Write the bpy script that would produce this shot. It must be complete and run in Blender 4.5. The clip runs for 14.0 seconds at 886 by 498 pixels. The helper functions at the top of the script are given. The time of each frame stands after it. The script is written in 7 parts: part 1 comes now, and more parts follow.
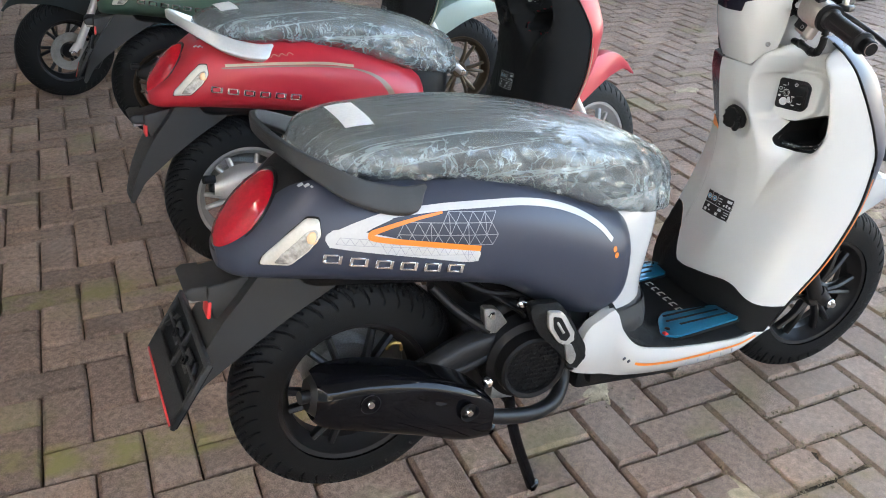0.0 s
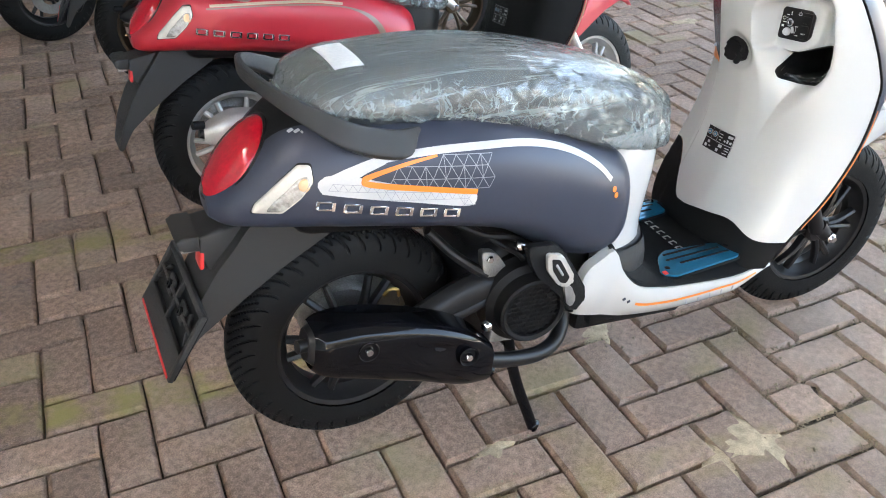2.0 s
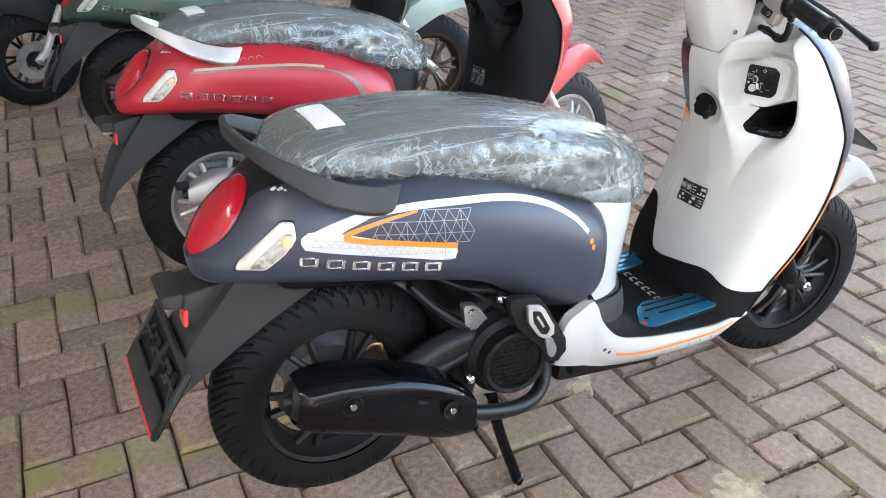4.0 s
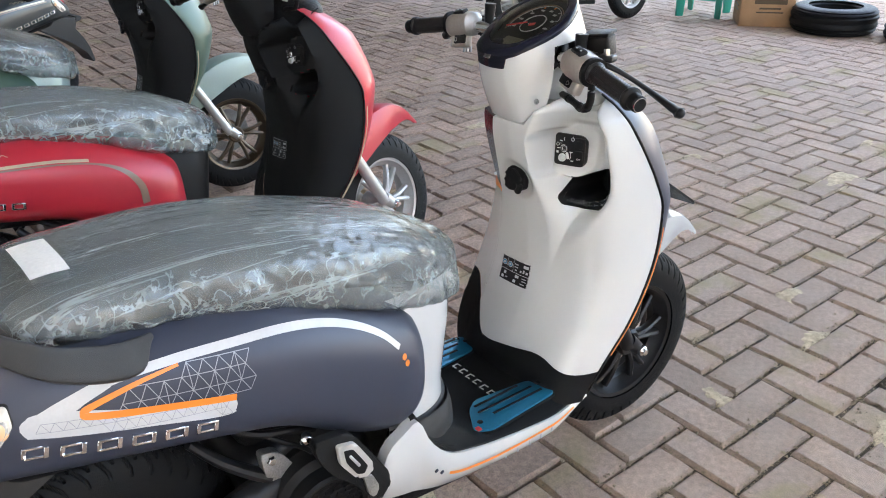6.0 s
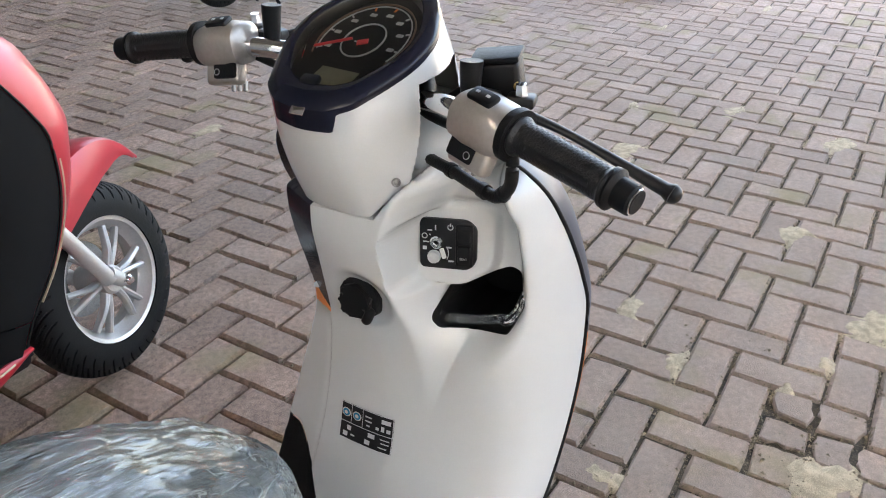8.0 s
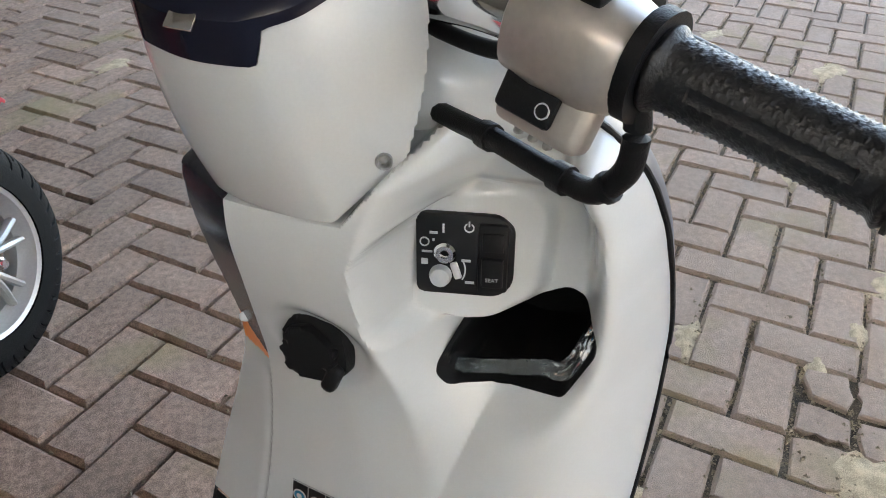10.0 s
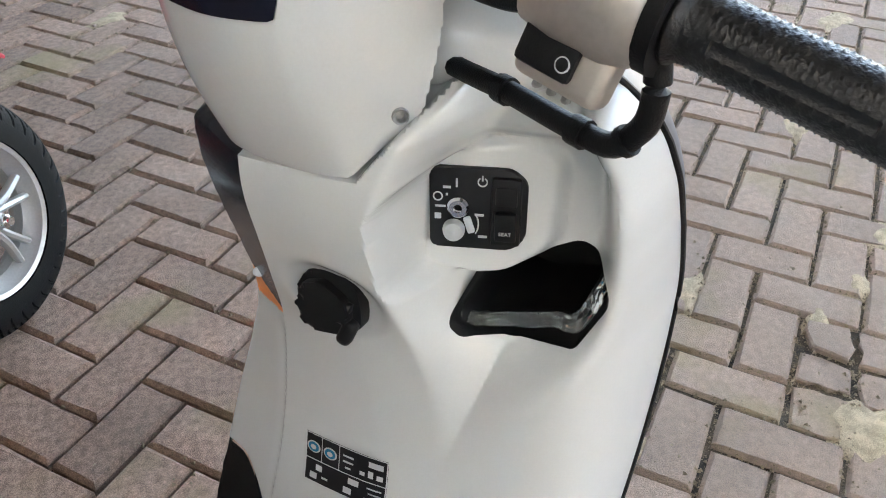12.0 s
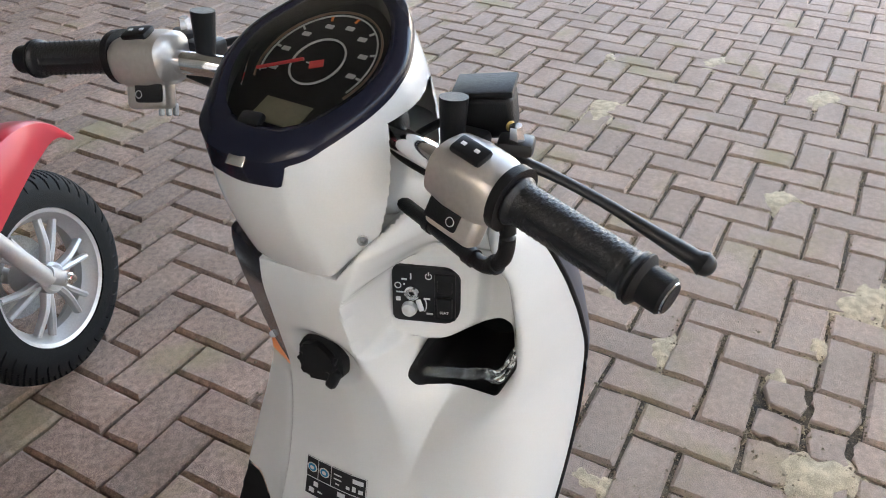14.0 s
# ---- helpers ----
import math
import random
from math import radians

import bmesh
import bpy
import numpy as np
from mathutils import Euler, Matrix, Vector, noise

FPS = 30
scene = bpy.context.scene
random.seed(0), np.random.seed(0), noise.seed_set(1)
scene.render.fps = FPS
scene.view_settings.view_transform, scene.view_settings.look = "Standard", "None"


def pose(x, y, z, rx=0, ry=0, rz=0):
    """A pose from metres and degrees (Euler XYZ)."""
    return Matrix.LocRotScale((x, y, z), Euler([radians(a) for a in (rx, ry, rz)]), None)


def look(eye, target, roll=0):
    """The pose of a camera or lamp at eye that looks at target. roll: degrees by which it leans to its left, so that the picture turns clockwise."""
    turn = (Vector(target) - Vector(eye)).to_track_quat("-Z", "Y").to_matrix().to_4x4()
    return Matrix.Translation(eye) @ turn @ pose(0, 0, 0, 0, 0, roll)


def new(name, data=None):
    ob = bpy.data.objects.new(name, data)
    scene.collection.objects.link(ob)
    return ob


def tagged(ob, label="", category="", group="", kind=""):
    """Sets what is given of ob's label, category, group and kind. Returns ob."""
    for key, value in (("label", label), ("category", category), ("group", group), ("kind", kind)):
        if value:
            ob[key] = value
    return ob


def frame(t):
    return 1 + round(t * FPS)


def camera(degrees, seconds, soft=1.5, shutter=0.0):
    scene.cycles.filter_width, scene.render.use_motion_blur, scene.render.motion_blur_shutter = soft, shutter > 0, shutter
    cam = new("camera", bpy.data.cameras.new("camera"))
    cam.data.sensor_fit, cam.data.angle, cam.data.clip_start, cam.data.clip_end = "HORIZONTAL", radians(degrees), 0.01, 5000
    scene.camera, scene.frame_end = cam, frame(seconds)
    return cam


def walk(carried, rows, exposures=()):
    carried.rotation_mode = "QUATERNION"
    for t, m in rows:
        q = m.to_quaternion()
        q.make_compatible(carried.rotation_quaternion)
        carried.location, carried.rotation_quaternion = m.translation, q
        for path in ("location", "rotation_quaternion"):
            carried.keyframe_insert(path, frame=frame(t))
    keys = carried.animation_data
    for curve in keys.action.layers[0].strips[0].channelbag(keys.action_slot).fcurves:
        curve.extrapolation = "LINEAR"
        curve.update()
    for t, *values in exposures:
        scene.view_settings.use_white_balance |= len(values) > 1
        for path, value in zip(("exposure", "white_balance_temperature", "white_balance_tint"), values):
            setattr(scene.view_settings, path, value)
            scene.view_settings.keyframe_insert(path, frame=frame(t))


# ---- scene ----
cam = camera(57.37, 14.0, soft=1.0)
PATH = [
    (0, (-0.4002, -1.2611, 1.3175), (0.1882, 0.0087, 0.5419), 1.21),
    (0.5, (-0.3956, -1.2475, 1.3113), (0.1855, -0.0013, 0.4933), 0.73),
    (1, (-0.3902, -1.2417, 1.3092), (0.1813, -0.0155, 0.4549), 0.13),
    (1.5, (-0.3860, -1.2359, 1.3074), (0.1837, -0.0206, 0.4365), 0.03),
    (2, (-0.3871, -1.2364, 1.3106), (0.1813, -0.0253, 0.4329), 0.09),
    (2.2, (-0.3877, -1.2377, 1.3105), (0.1814, -0.0264, 0.4337), 0.10),
    (4.3, (-0.3940, -1.2606, 1.3235), (0.2546, -0.0169, 0.5538), 0.13),
    (4.5, (-0.3735, -1.2583, 1.3345), (0.3060, -0.0288, 0.5685), 0.24),
    (5, (-0.3473, -1.2341, 1.3299), (0.4330, -0.0566, 0.5785), 0.43),
    (5.5, (-0.2754, -1.1598, 1.3282), (0.5541, -0.0072, 0.5909), -0.81),
    (6, (-0.1794, -1.0875, 1.3318), (0.7096, 0.0314, 0.6123), -0.84),
    (6.5, (-0.1259, -1.0095, 1.3286), (0.8062, 0.0741, 0.6097), -0.46),
    (7, (-0.0377, -0.8100, 1.3302), (1.0562, 0.1057, 0.6058), 0.78),
    (7.2, (-0.0041, -0.7467, 1.3316), (1.1458, 0.0973, 0.6069), 0.78),
    (9.3, (0.5219, -0.2558, 1.0970), (1.7335, 0.3406, 0.2390), 1.57),
    (9.5, (0.5230, -0.2573, 1.0971), (1.7357, 0.3240, 0.2302), 1.49),
    (10, (0.5103, -0.2692, 1.1128), (1.7112, 0.2888, 0.2148), 1.56),
    (10.5, (0.4935, -0.2733, 1.1363), (1.6843, 0.2798, 0.2219), 1.44),
    (11, (0.4894, -0.2728, 1.1302), (1.6671, 0.2733, 0.1948), 1.39),
    (11.5, (0.5023, -0.2652, 1.1152), (1.6648, 0.2743, 0.1575), 1.31),
    (12, (0.5039, -0.2621, 1.1147), (1.6577, 0.2718, 0.1433), 1.24),
    (12.5, (0.4967, -0.2654, 1.1259), (1.6481, 0.2669, 0.1508), 1.16),
    (13, (0.4807, -0.2748, 1.1458), (1.6319, 0.2572, 0.1703), 1.09),
    (13.5, (0.4429, -0.3127, 1.1984), (1.6023, 0.2269, 0.2369), 0.91),
    (14, (0.3766, -0.3962, 1.2788), (1.5545, 0.2158, 0.3854), 0.82),
]
walk(cam, [(t, look(eye, target, roll)) for t, eye, target, roll in PATH], exposures=((0, 4.26, 6900, 6), (2.2, 4.47, 6900, 6), (4.3, 4.56, 6880, 6), (5.0, 4.53, 6900, 7), (5.6, 4.22, 7000, 8), (7.0, 4.15, 7080, 10), (9.5, 3.99, 7150, 7), (11, 4.07, 7100, 6), (12, 4.19, 7100, 6), (13, 4.19, 7120, 6), (14, 4.13, 7180, 9)))

# ---- light ----
SUN_EL, SUN_AZ = radians(50), radians(142)
world = bpy.data.worlds.new("sky")
scene.world = world
world.use_nodes = True
wn = world.node_tree.nodes
sky = wn.new("ShaderNodeTexSky")
sky.sky_type, sky.sun_disc = "NISHITA", False
sky.sun_elevation, sky.sun_rotation = SUN_EL, radians(90) - SUN_AZ
world.node_tree.links.new(sky.outputs[0], wn["Background"].inputs[0])
wn["Background"].inputs[1].default_value = 0.15
sky.dust_density, sky.ozone_density, sky.air_density = 6.0, 0.3, 1.0
sun_data = bpy.data.lights.new("sun", "SUN")
sun_data.energy, sun_data.angle, sun_data.color = 2.6, radians(0.6), (1.0, 0.95, 0.88)
sun = new("sun", sun_data)
sun.matrix_basis = look((20 * math.cos(SUN_AZ), 20 * math.sin(SUN_AZ), 20 * math.tan(SUN_EL)), (0, 0, 0))


# ---- materials ----
def mat(name, base, rough=0.5, metal=0.0, coat=0.0, var=0.06, scale=6.0, bump=0.0, bump_scale=200.0, tint=None, rvar=0.08, relief=0.002, spec=0.5):
    """A procedural surface: base colour with blotches and fine grain, varied roughness and a fine relief."""
    m = bpy.data.materials.new(name)
    m.use_nodes = True
    nt, b = m.node_tree, m.node_tree.nodes["Principled BSDF"]
    add, link = nt.nodes.new, nt.links.new
    tc = add("ShaderNodeTexCoord")
    big, fine = add("ShaderNodeTexNoise"), add("ShaderNodeTexNoise")
    big.inputs["Scale"].default_value, big.inputs["Detail"].default_value = scale, 5
    fine.inputs["Scale"].default_value, fine.inputs["Detail"].default_value = bump_scale, 3
    for n in (big, fine):
        link(tc.outputs["Object"], n.inputs["Vector"])
    sums = add("ShaderNodeMath")
    sums.operation = "ADD"
    link(big.outputs[0], sums.inputs[0])
    link(fine.outputs[0], sums.inputs[1])
    ramp = add("ShaderNodeMapRange")
    ramp.inputs["From Min"].default_value, ramp.inputs["From Max"].default_value = 0.80, 1.20
    link(sums.outputs[0], ramp.inputs["Value"])
    mix = add("ShaderNodeMix")
    mix.data_type = "RGBA"
    lo = tint or tuple(c * (1 - var) for c in base)
    hi = tuple(min(1, c * (1 + var)) for c in base)
    mix.inputs[6].default_value, mix.inputs[7].default_value = (*lo, 1), (*hi, 1)
    link(ramp.outputs[0], mix.inputs[0])
    link(mix.outputs[2], b.inputs["Base Color"])
    rr = add("ShaderNodeMapRange")
    rr.inputs["To Min"].default_value, rr.inputs["To Max"].default_value = max(0.02, rough - rvar), min(1, rough + rvar)
    link(big.outputs[0], rr.inputs["Value"])
    link(rr.outputs[0], b.inputs["Roughness"])
    b.inputs["Metallic"].default_value = metal
    b.inputs["Specular IOR Level"].default_value = spec
    b.inputs["Coat Weight"].default_value, b.inputs["Coat Roughness"].default_value = coat, 0.06
    if bump:
        bp = add("ShaderNodeBump")
        bp.inputs["Strength"].default_value, bp.inputs["Distance"].default_value = bump, relief
        link(fine.outputs[0], bp.inputs["Height"])
        link(bp.outputs[0], b.inputs["Normal"])
    return m


def plastic_film(name, haze, crease, ior, crumple=1.0):
    """Thin clear polythene: mostly see-through, with sharp gloss on fine creases."""
    m = bpy.data.materials.new(name)
    m.use_nodes = True
    nt = m.node_tree
    nt.nodes.clear()
    add, link = nt.nodes.new, nt.links.new
    out, mixs, tr, gl, df = (add("ShaderNode" + k) for k in ("OutputMaterial", "MixShader", "BsdfTransparent", "BsdfGlossy", "BsdfDiffuse"))
    mix2, fres, tc = add("ShaderNodeMixShader"), add("ShaderNodeFresnel"), add("ShaderNodeTexCoord")
    noise_1, noise_2, bump_1 = add("ShaderNodeTexNoise"), add("ShaderNodeTexNoise"), add("ShaderNodeBump")
    mapping = add("ShaderNodeMapping")
    mapping.inputs["Scale"].default_value = (26, 42, 36)
    noise_1.inputs["Scale"].default_value, noise_1.inputs["Detail"].default_value, noise_1.inputs["Distortion"].default_value = 0.7, 2, 0.3
    noise_2.noise_type, noise_2.normalize, noise_2.inputs["Scale"].default_value, noise_2.inputs["Detail"].default_value, noise_2.inputs["Roughness"].default_value = "RIDGED_MULTIFRACTAL", True, 1.0, 4, 0.55
    link(tc.outputs["Object"], mapping.inputs["Vector"])
    link(mapping.outputs[0], noise_1.inputs["Vector"])
    warp = add("ShaderNodeVectorMath")
    link(mapping.outputs[0], warp.inputs[0])
    link(noise_1.outputs[1], warp.inputs[1])
    link(warp.outputs[0], noise_2.inputs["Vector"])
    # pulled tight on top, crumpled down the sides and in patches
    patch, geo, sep = add("ShaderNodeTexNoise"), add("ShaderNodeNewGeometry"), add("ShaderNodeSeparateXYZ")
    patch.inputs["Scale"].default_value, patch.inputs["Detail"].default_value = 9.0, 2
    link(tc.outputs["Object"], patch.inputs["Vector"])
    link(geo.outputs["True Normal"], sep.inputs[0])
    up, few, both = add("ShaderNodeMapRange"), add("ShaderNodeMapRange"), add("ShaderNodeMath")
    up.inputs["From Min"].default_value, up.inputs["From Max"].default_value, up.inputs["To Min"].default_value, up.inputs["To Max"].default_value = 0.35, 0.97, 1.0, 0.40
    few.inputs["From Min"].default_value, few.inputs["From Max"].default_value, few.inputs["To Min"].default_value = 0.38, 0.60, 0.62
    link(sep.outputs[2], up.inputs["Value"])
    link(patch.outputs[0], few.inputs["Value"])
    both.operation = "MULTIPLY"
    link(up.outputs[0], both.inputs[0])
    link(few.outputs[0], both.inputs[1])
    link(both.outputs[0], bump_1.inputs["Strength"])
    bump_1.inputs["Distance"].default_value = crease
    link(noise_2.outputs[0], bump_1.inputs["Height"])
    # long pull lines over the top
    streak, lie, bump_2 = add("ShaderNodeTexNoise"), add("ShaderNodeMapping"), add("ShaderNodeBump")
    lie.inputs["Scale"].default_value = (2.2, 95, 30)
    lie.inputs["Rotation"].default_value = (0, 0, 0.12)
    streak.inputs["Scale"].default_value, streak.inputs["Detail"].default_value, streak.inputs["Distortion"].default_value = 1.0, 3, 0.5
    link(tc.outputs["Object"], lie.inputs["Vector"])
    link(lie.outputs[0], streak.inputs["Vector"])
    link(streak.outputs[0], bump_2.inputs["Height"])
    bump_2.inputs["Strength"].default_value, bump_2.inputs["Distance"].default_value = 0.8, crease * 0.3
    link(bump_1.outputs[0], bump_2.inputs["Normal"])
    # crumpled into small flat facets, each with a tilt of its own
    last = bump_2.outputs[0]
    for size, tilt in ((34.0, 0.75), (85.0, 0.55)):
        cells, mid, scl, total, unit = add("ShaderNodeTexVoronoi"), add("ShaderNodeVectorMath"), add("ShaderNodeVectorMath"), add("ShaderNodeVectorMath"), add("ShaderNodeVectorMath")
        twist, wob, amt = add("ShaderNodeTexNoise"), add("ShaderNodeVectorMath"), add("ShaderNodeMath")
        twist.inputs["Scale"].default_value, twist.inputs["Detail"].default_value = size * 0.5, 3
        link(tc.outputs["Object"], twist.inputs["Vector"])
        wob.operation = "MULTIPLY_ADD"
        wob.inputs[1].default_value = (1.6 / size,) * 3
        link(twist.outputs[1], wob.inputs[0])
        link(tc.outputs["Object"], wob.inputs[2])
        cells.inputs["Scale"].default_value = size
        link(wob.outputs[0], cells.inputs["Vector"])
        mid.operation, mid.inputs[1].default_value = "SUBTRACT", (0.5, 0.5, 0.5)
        link(cells.outputs["Color"], mid.inputs[0])
        power = add("ShaderNodeMath")
        power.operation, power.inputs[1].default_value = "POWER", 2.2
        link(both.outputs[0], power.inputs[0])
        amt.operation, amt.inputs[1].default_value = "MULTIPLY", tilt * crumple
        link(power.outputs[0], amt.inputs[0])
        scl.operation = "SCALE"
        link(mid.outputs[0], scl.inputs[0])
        link(amt.outputs[0], scl.inputs["Scale"])
        link(last, total.inputs[0])
        link(scl.outputs[0], total.inputs[1])
        unit.operation = "NORMALIZE"
        link(total.outputs[0], unit.inputs[0])
        last = unit.outputs[0]
    tr.inputs[0].default_value = (0.80, 0.82, 0.83, 1)
    df.inputs[0].default_value = (0.57, 0.64, 0.645, 1)
    gl.inputs[0].default_value, gl.inputs["Roughness"].default_value = (0.92, 0.92, 0.90, 1), 0.13
    fres.inputs["IOR"].default_value = ior
    for n in (gl, fres, df):
        link(last, n.inputs["Normal"])
# glints and doubled film painted white: long pulls on top, crumples down the sides
    pulls, sides, folds, most = add("ShaderNodeMapRange"), add("ShaderNodeMapRange"), add("ShaderNodeMath"), add("ShaderNodeMath")

    def crease_lines(vector, scale, distort, width, strength, out_range):
        """Thin sharp white lines: painted glints, and film that lies double."""
        n, less, size_ = add("ShaderNodeTexNoise"), add("ShaderNodeMath"), add("ShaderNodeMath")
        n.inputs["Scale"].default_value, n.inputs["Detail"].default_value, n.inputs["Distortion"].default_value = scale, 4, distort
        link(vector, n.inputs["Vector"])
        less.operation, less.inputs[1].default_value = "SUBTRACT", 0.5
        link(n.outputs[0], less.inputs[0])
        size_.operation = "ABSOLUTE"
        link(less.outputs[0], size_.inputs[0])
        out_range.inputs["From Min"].default_value, out_range.inputs["From Max"].default_value, out_range.inputs["To Max"].default_value = width, 0.0, strength
        link(size_.outputs[0], out_range.inputs["Value"])

    crease_lines(lie.outputs[0], 0.5, 0.8, 0.05, 0.20, pulls)
    crease_lines(tc.outputs["Object"], 34.0, 0.5, 0.05, 0.30, sides)
    folds.operation = "MULTIPLY"
    link(sides.outputs[0], folds.inputs[0])
    link(both.outputs[0], folds.inputs[1])
    most.operation = "MAXIMUM"
    link(folds.outputs[0], most.inputs[0])
    link(pulls.outputs[0], most.inputs[1])
    amount = add("ShaderNodeMath")
    amount.operation, amount.inputs[1].default_value = "ADD", haze
    link(most.outputs[0], amount.inputs[0])
    link(amount.outputs[0], mix2.inputs[0])
    link(tr.outputs[0], mix2.inputs[1])
    link(df.outputs[0], mix2.inputs[2])
    link(fres.outputs[0], mixs.inputs[0])
    link(mix2.outputs[0], mixs.inputs[1])
    link(gl.outputs[0], mixs.inputs[2])
    link(mixs.outputs[0], out.inputs[0])
    return m


def window_film(name, clear=0.9):
    """A thin clear cover: transparent, with a mirror gloss by Fresnel."""
    m = bpy.data.materials.new(name)
    m.use_nodes = True
    nt = m.node_tree
    nt.nodes.clear()
    add, link = nt.nodes.new, nt.links.new
    out, mixs, tr, gl, fres = (add("ShaderNode" + k) for k in ("OutputMaterial", "MixShader", "BsdfTransparent", "BsdfGlossy", "Fresnel"))
    tr.inputs[0].default_value = (clear, clear, clear, 1)
    gl.inputs["Roughness"].default_value = 0.04
    fres.inputs["IOR"].default_value = 1.5
    link(fres.outputs[0], mixs.inputs[0])
    link(tr.outputs[0], mixs.inputs[1])
    link(gl.outputs[0], mixs.inputs[2])
    link(mixs.outputs[0], out.inputs[0])
    return m


def paver_mat():
    """Brown concrete paver: each its own shade, fine grit, pale dust, faded yellow paint lines across the bay; painted
    brighter towards the drive.
    """
    m = mat("paver_concrete", (0.330, 0.222, 0.165), 0.90, 0, 0, 0.36, 55, 1.0, 480, relief=0.004)
    nt, b = m.node_tree, m.node_tree.nodes["Principled BSDF"]
    add, link = nt.nodes.new, nt.links.new
    base = b.inputs["Base Color"].links[0].from_socket
    info, geo = add("ShaderNodeObjectInfo"), add("ShaderNodeNewGeometry")
    sep = add("ShaderNodeSeparateXYZ")
    link(geo.outputs["Position"], sep.inputs[0])
    rnd = add("ShaderNodeMath")
    rnd.operation = "ADD"
    link(info.outputs["Random"], rnd.inputs[0])
    link(geo.outputs["Random Per Island"], rnd.inputs[1])
    frac = add("ShaderNodeMath")
    frac.operation = "FRACT"
    link(rnd.outputs[0], frac.inputs[0])
    val = add("ShaderNodeMapRange")
    val.inputs["To Min"].default_value, val.inputs["To Max"].default_value = 0.76, 1.20
    link(frac.outputs[0], val.inputs["Value"])
    hsv = add("ShaderNodeHueSaturation")
    link(val.outputs[0], hsv.inputs["Value"])
    link(base, hsv.inputs["Color"])
    # broad weathering that runs over several pavers
    broad = add("ShaderNodeTexNoise")
    broad.inputs["Scale"].default_value, broad.inputs["Detail"].default_value = 5.0, 6
    link(geo.outputs["Position"], broad.inputs["Vector"])
    bv = add("ShaderNodeMapRange")
    bv.inputs["From Min"].default_value, bv.inputs["From Max"].default_value, bv.inputs["To Min"].default_value, bv.inputs["To Max"].default_value = 0.3, 0.7, 0.85, 1.14
    link(broad.outputs[0], bv.inputs["Value"])
    vm = add("ShaderNodeMath")
    vm.operation = "MULTIPLY"
    link(val.outputs[0], vm.inputs[0])
    link(bv.outputs[0], vm.inputs[1])
    link(vm.outputs[0], hsv.inputs["Value"])
    # fine light and dark grains
    grain, gr, speck = add("ShaderNodeTexNoise"), add("ShaderNodeMapRange"), add("ShaderNodeMath")
    grain.inputs["Scale"].default_value, grain.inputs["Detail"].default_value, grain.inputs["Roughness"].default_value = 260.0, 3, 0.7
    link(geo.outputs["Position"], grain.inputs["Vector"])
    gr.inputs["From Min"].default_value, gr.inputs["From Max"].default_value, gr.inputs["To Min"].default_value, gr.inputs["To Max"].default_value = 0.30, 0.70, 0.66, 1.34
    link(grain.outputs[0], gr.inputs["Value"])
    speck.operation = "MULTIPLY"
    link(vm.outputs[0], speck.inputs[0])
    link(gr.outputs[0], speck.inputs[1])
    link(speck.outputs[0], hsv.inputs["Value"])
    # dust and sand rubbed into the surface, and painted brightness that rises towards the drive
    dust_n = add("ShaderNodeTexNoise")
    dust_n.inputs["Scale"].default_value, dust_n.inputs["Detail"].default_value = 2.6, 8
    link(geo.outputs["Position"], dust_n.inputs["Vector"])
    dr = add("ShaderNodeMapRange")
    dr.inputs["From Min"].default_value, dr.inputs["From Max"].default_value, dr.inputs["To Max"].default_value = 0.52, 0.80, 0.34
    link(dust_n.outputs[0], dr.inputs["Value"])
    mix = add("ShaderNodeMix")
    mix.data_type = "RGBA"
    mix.inputs[7].default_value = (0.46, 0.375, 0.310, 1)
    # stronger light on the drive side, put into the dust mix
    east_light = add("ShaderNodeMapRange")
    east_light.inputs["From Min"].default_value, east_light.inputs["From Max"].default_value, east_light.inputs["To Min"].default_value, east_light.inputs["To Max"].default_value = 0.5, 1.7, 0.0, 0.45
    slope = add("ShaderNodeMath")
    slope.operation = "MULTIPLY_ADD"
    slope.inputs[1].default_value = -0.7
    link(sep.outputs[1], slope.inputs[0])
    link(sep.outputs[0], slope.inputs[2])
    link(slope.outputs[0], east_light.inputs["Value"])
    both = add("ShaderNodeMath")
    both.operation = "ADD"
    link(east_light.outputs[0], both.inputs[0])
    link(dr.outputs[0], both.inputs[1])
    link(both.outputs[0], mix.inputs[0])
    link(hsv.outputs[0], mix.inputs[6])
    last = mix.outputs[2]
    # olive moss film on some of the pavers
    moss_n, moss_r, moss = add("ShaderNodeTexNoise"), add("ShaderNodeMapRange"), add("ShaderNodeMix")
    moss_n.inputs["Scale"].default_value, moss_n.inputs["Detail"].default_value = 3.4, 5
    link(geo.outputs["Position"], moss_n.inputs["Vector"])
    shift = add("ShaderNodeMath")
    shift.operation = "MULTIPLY_ADD"
    shift.inputs[1].default_value = 0.14
    link(frac.outputs[0], shift.inputs[0])
    link(moss_n.outputs[0], shift.inputs[2])
    moss_r.inputs["From Min"].default_value, moss_r.inputs["From Max"].default_value, moss_r.inputs["To Max"].default_value = 0.64, 0.78, 0.55
    link(shift.outputs[0], moss_r.inputs["Value"])
    moss.data_type = "RGBA"
    moss.inputs[7].default_value = (0.29, 0.255, 0.12, 1)
    link(moss_r.outputs[0], moss.inputs[0])
    link(last, moss.inputs[6])
    last = moss.outputs[2]
    # two worn yellow paint lines along x
    wear = add("ShaderNodeTexNoise")
    wear.inputs["Scale"].default_value, wear.inputs["Detail"].default_value = 14, 6
    link(geo.outputs["Position"], wear.inputs["Vector"])
    run = add("ShaderNodeMath")
    run.operation = "MULTIPLY_ADD"
    run.inputs[1].default_value = 0.165
    link(sep.outputs[0], run.inputs[0])
    link(sep.outputs[1], run.inputs[2])
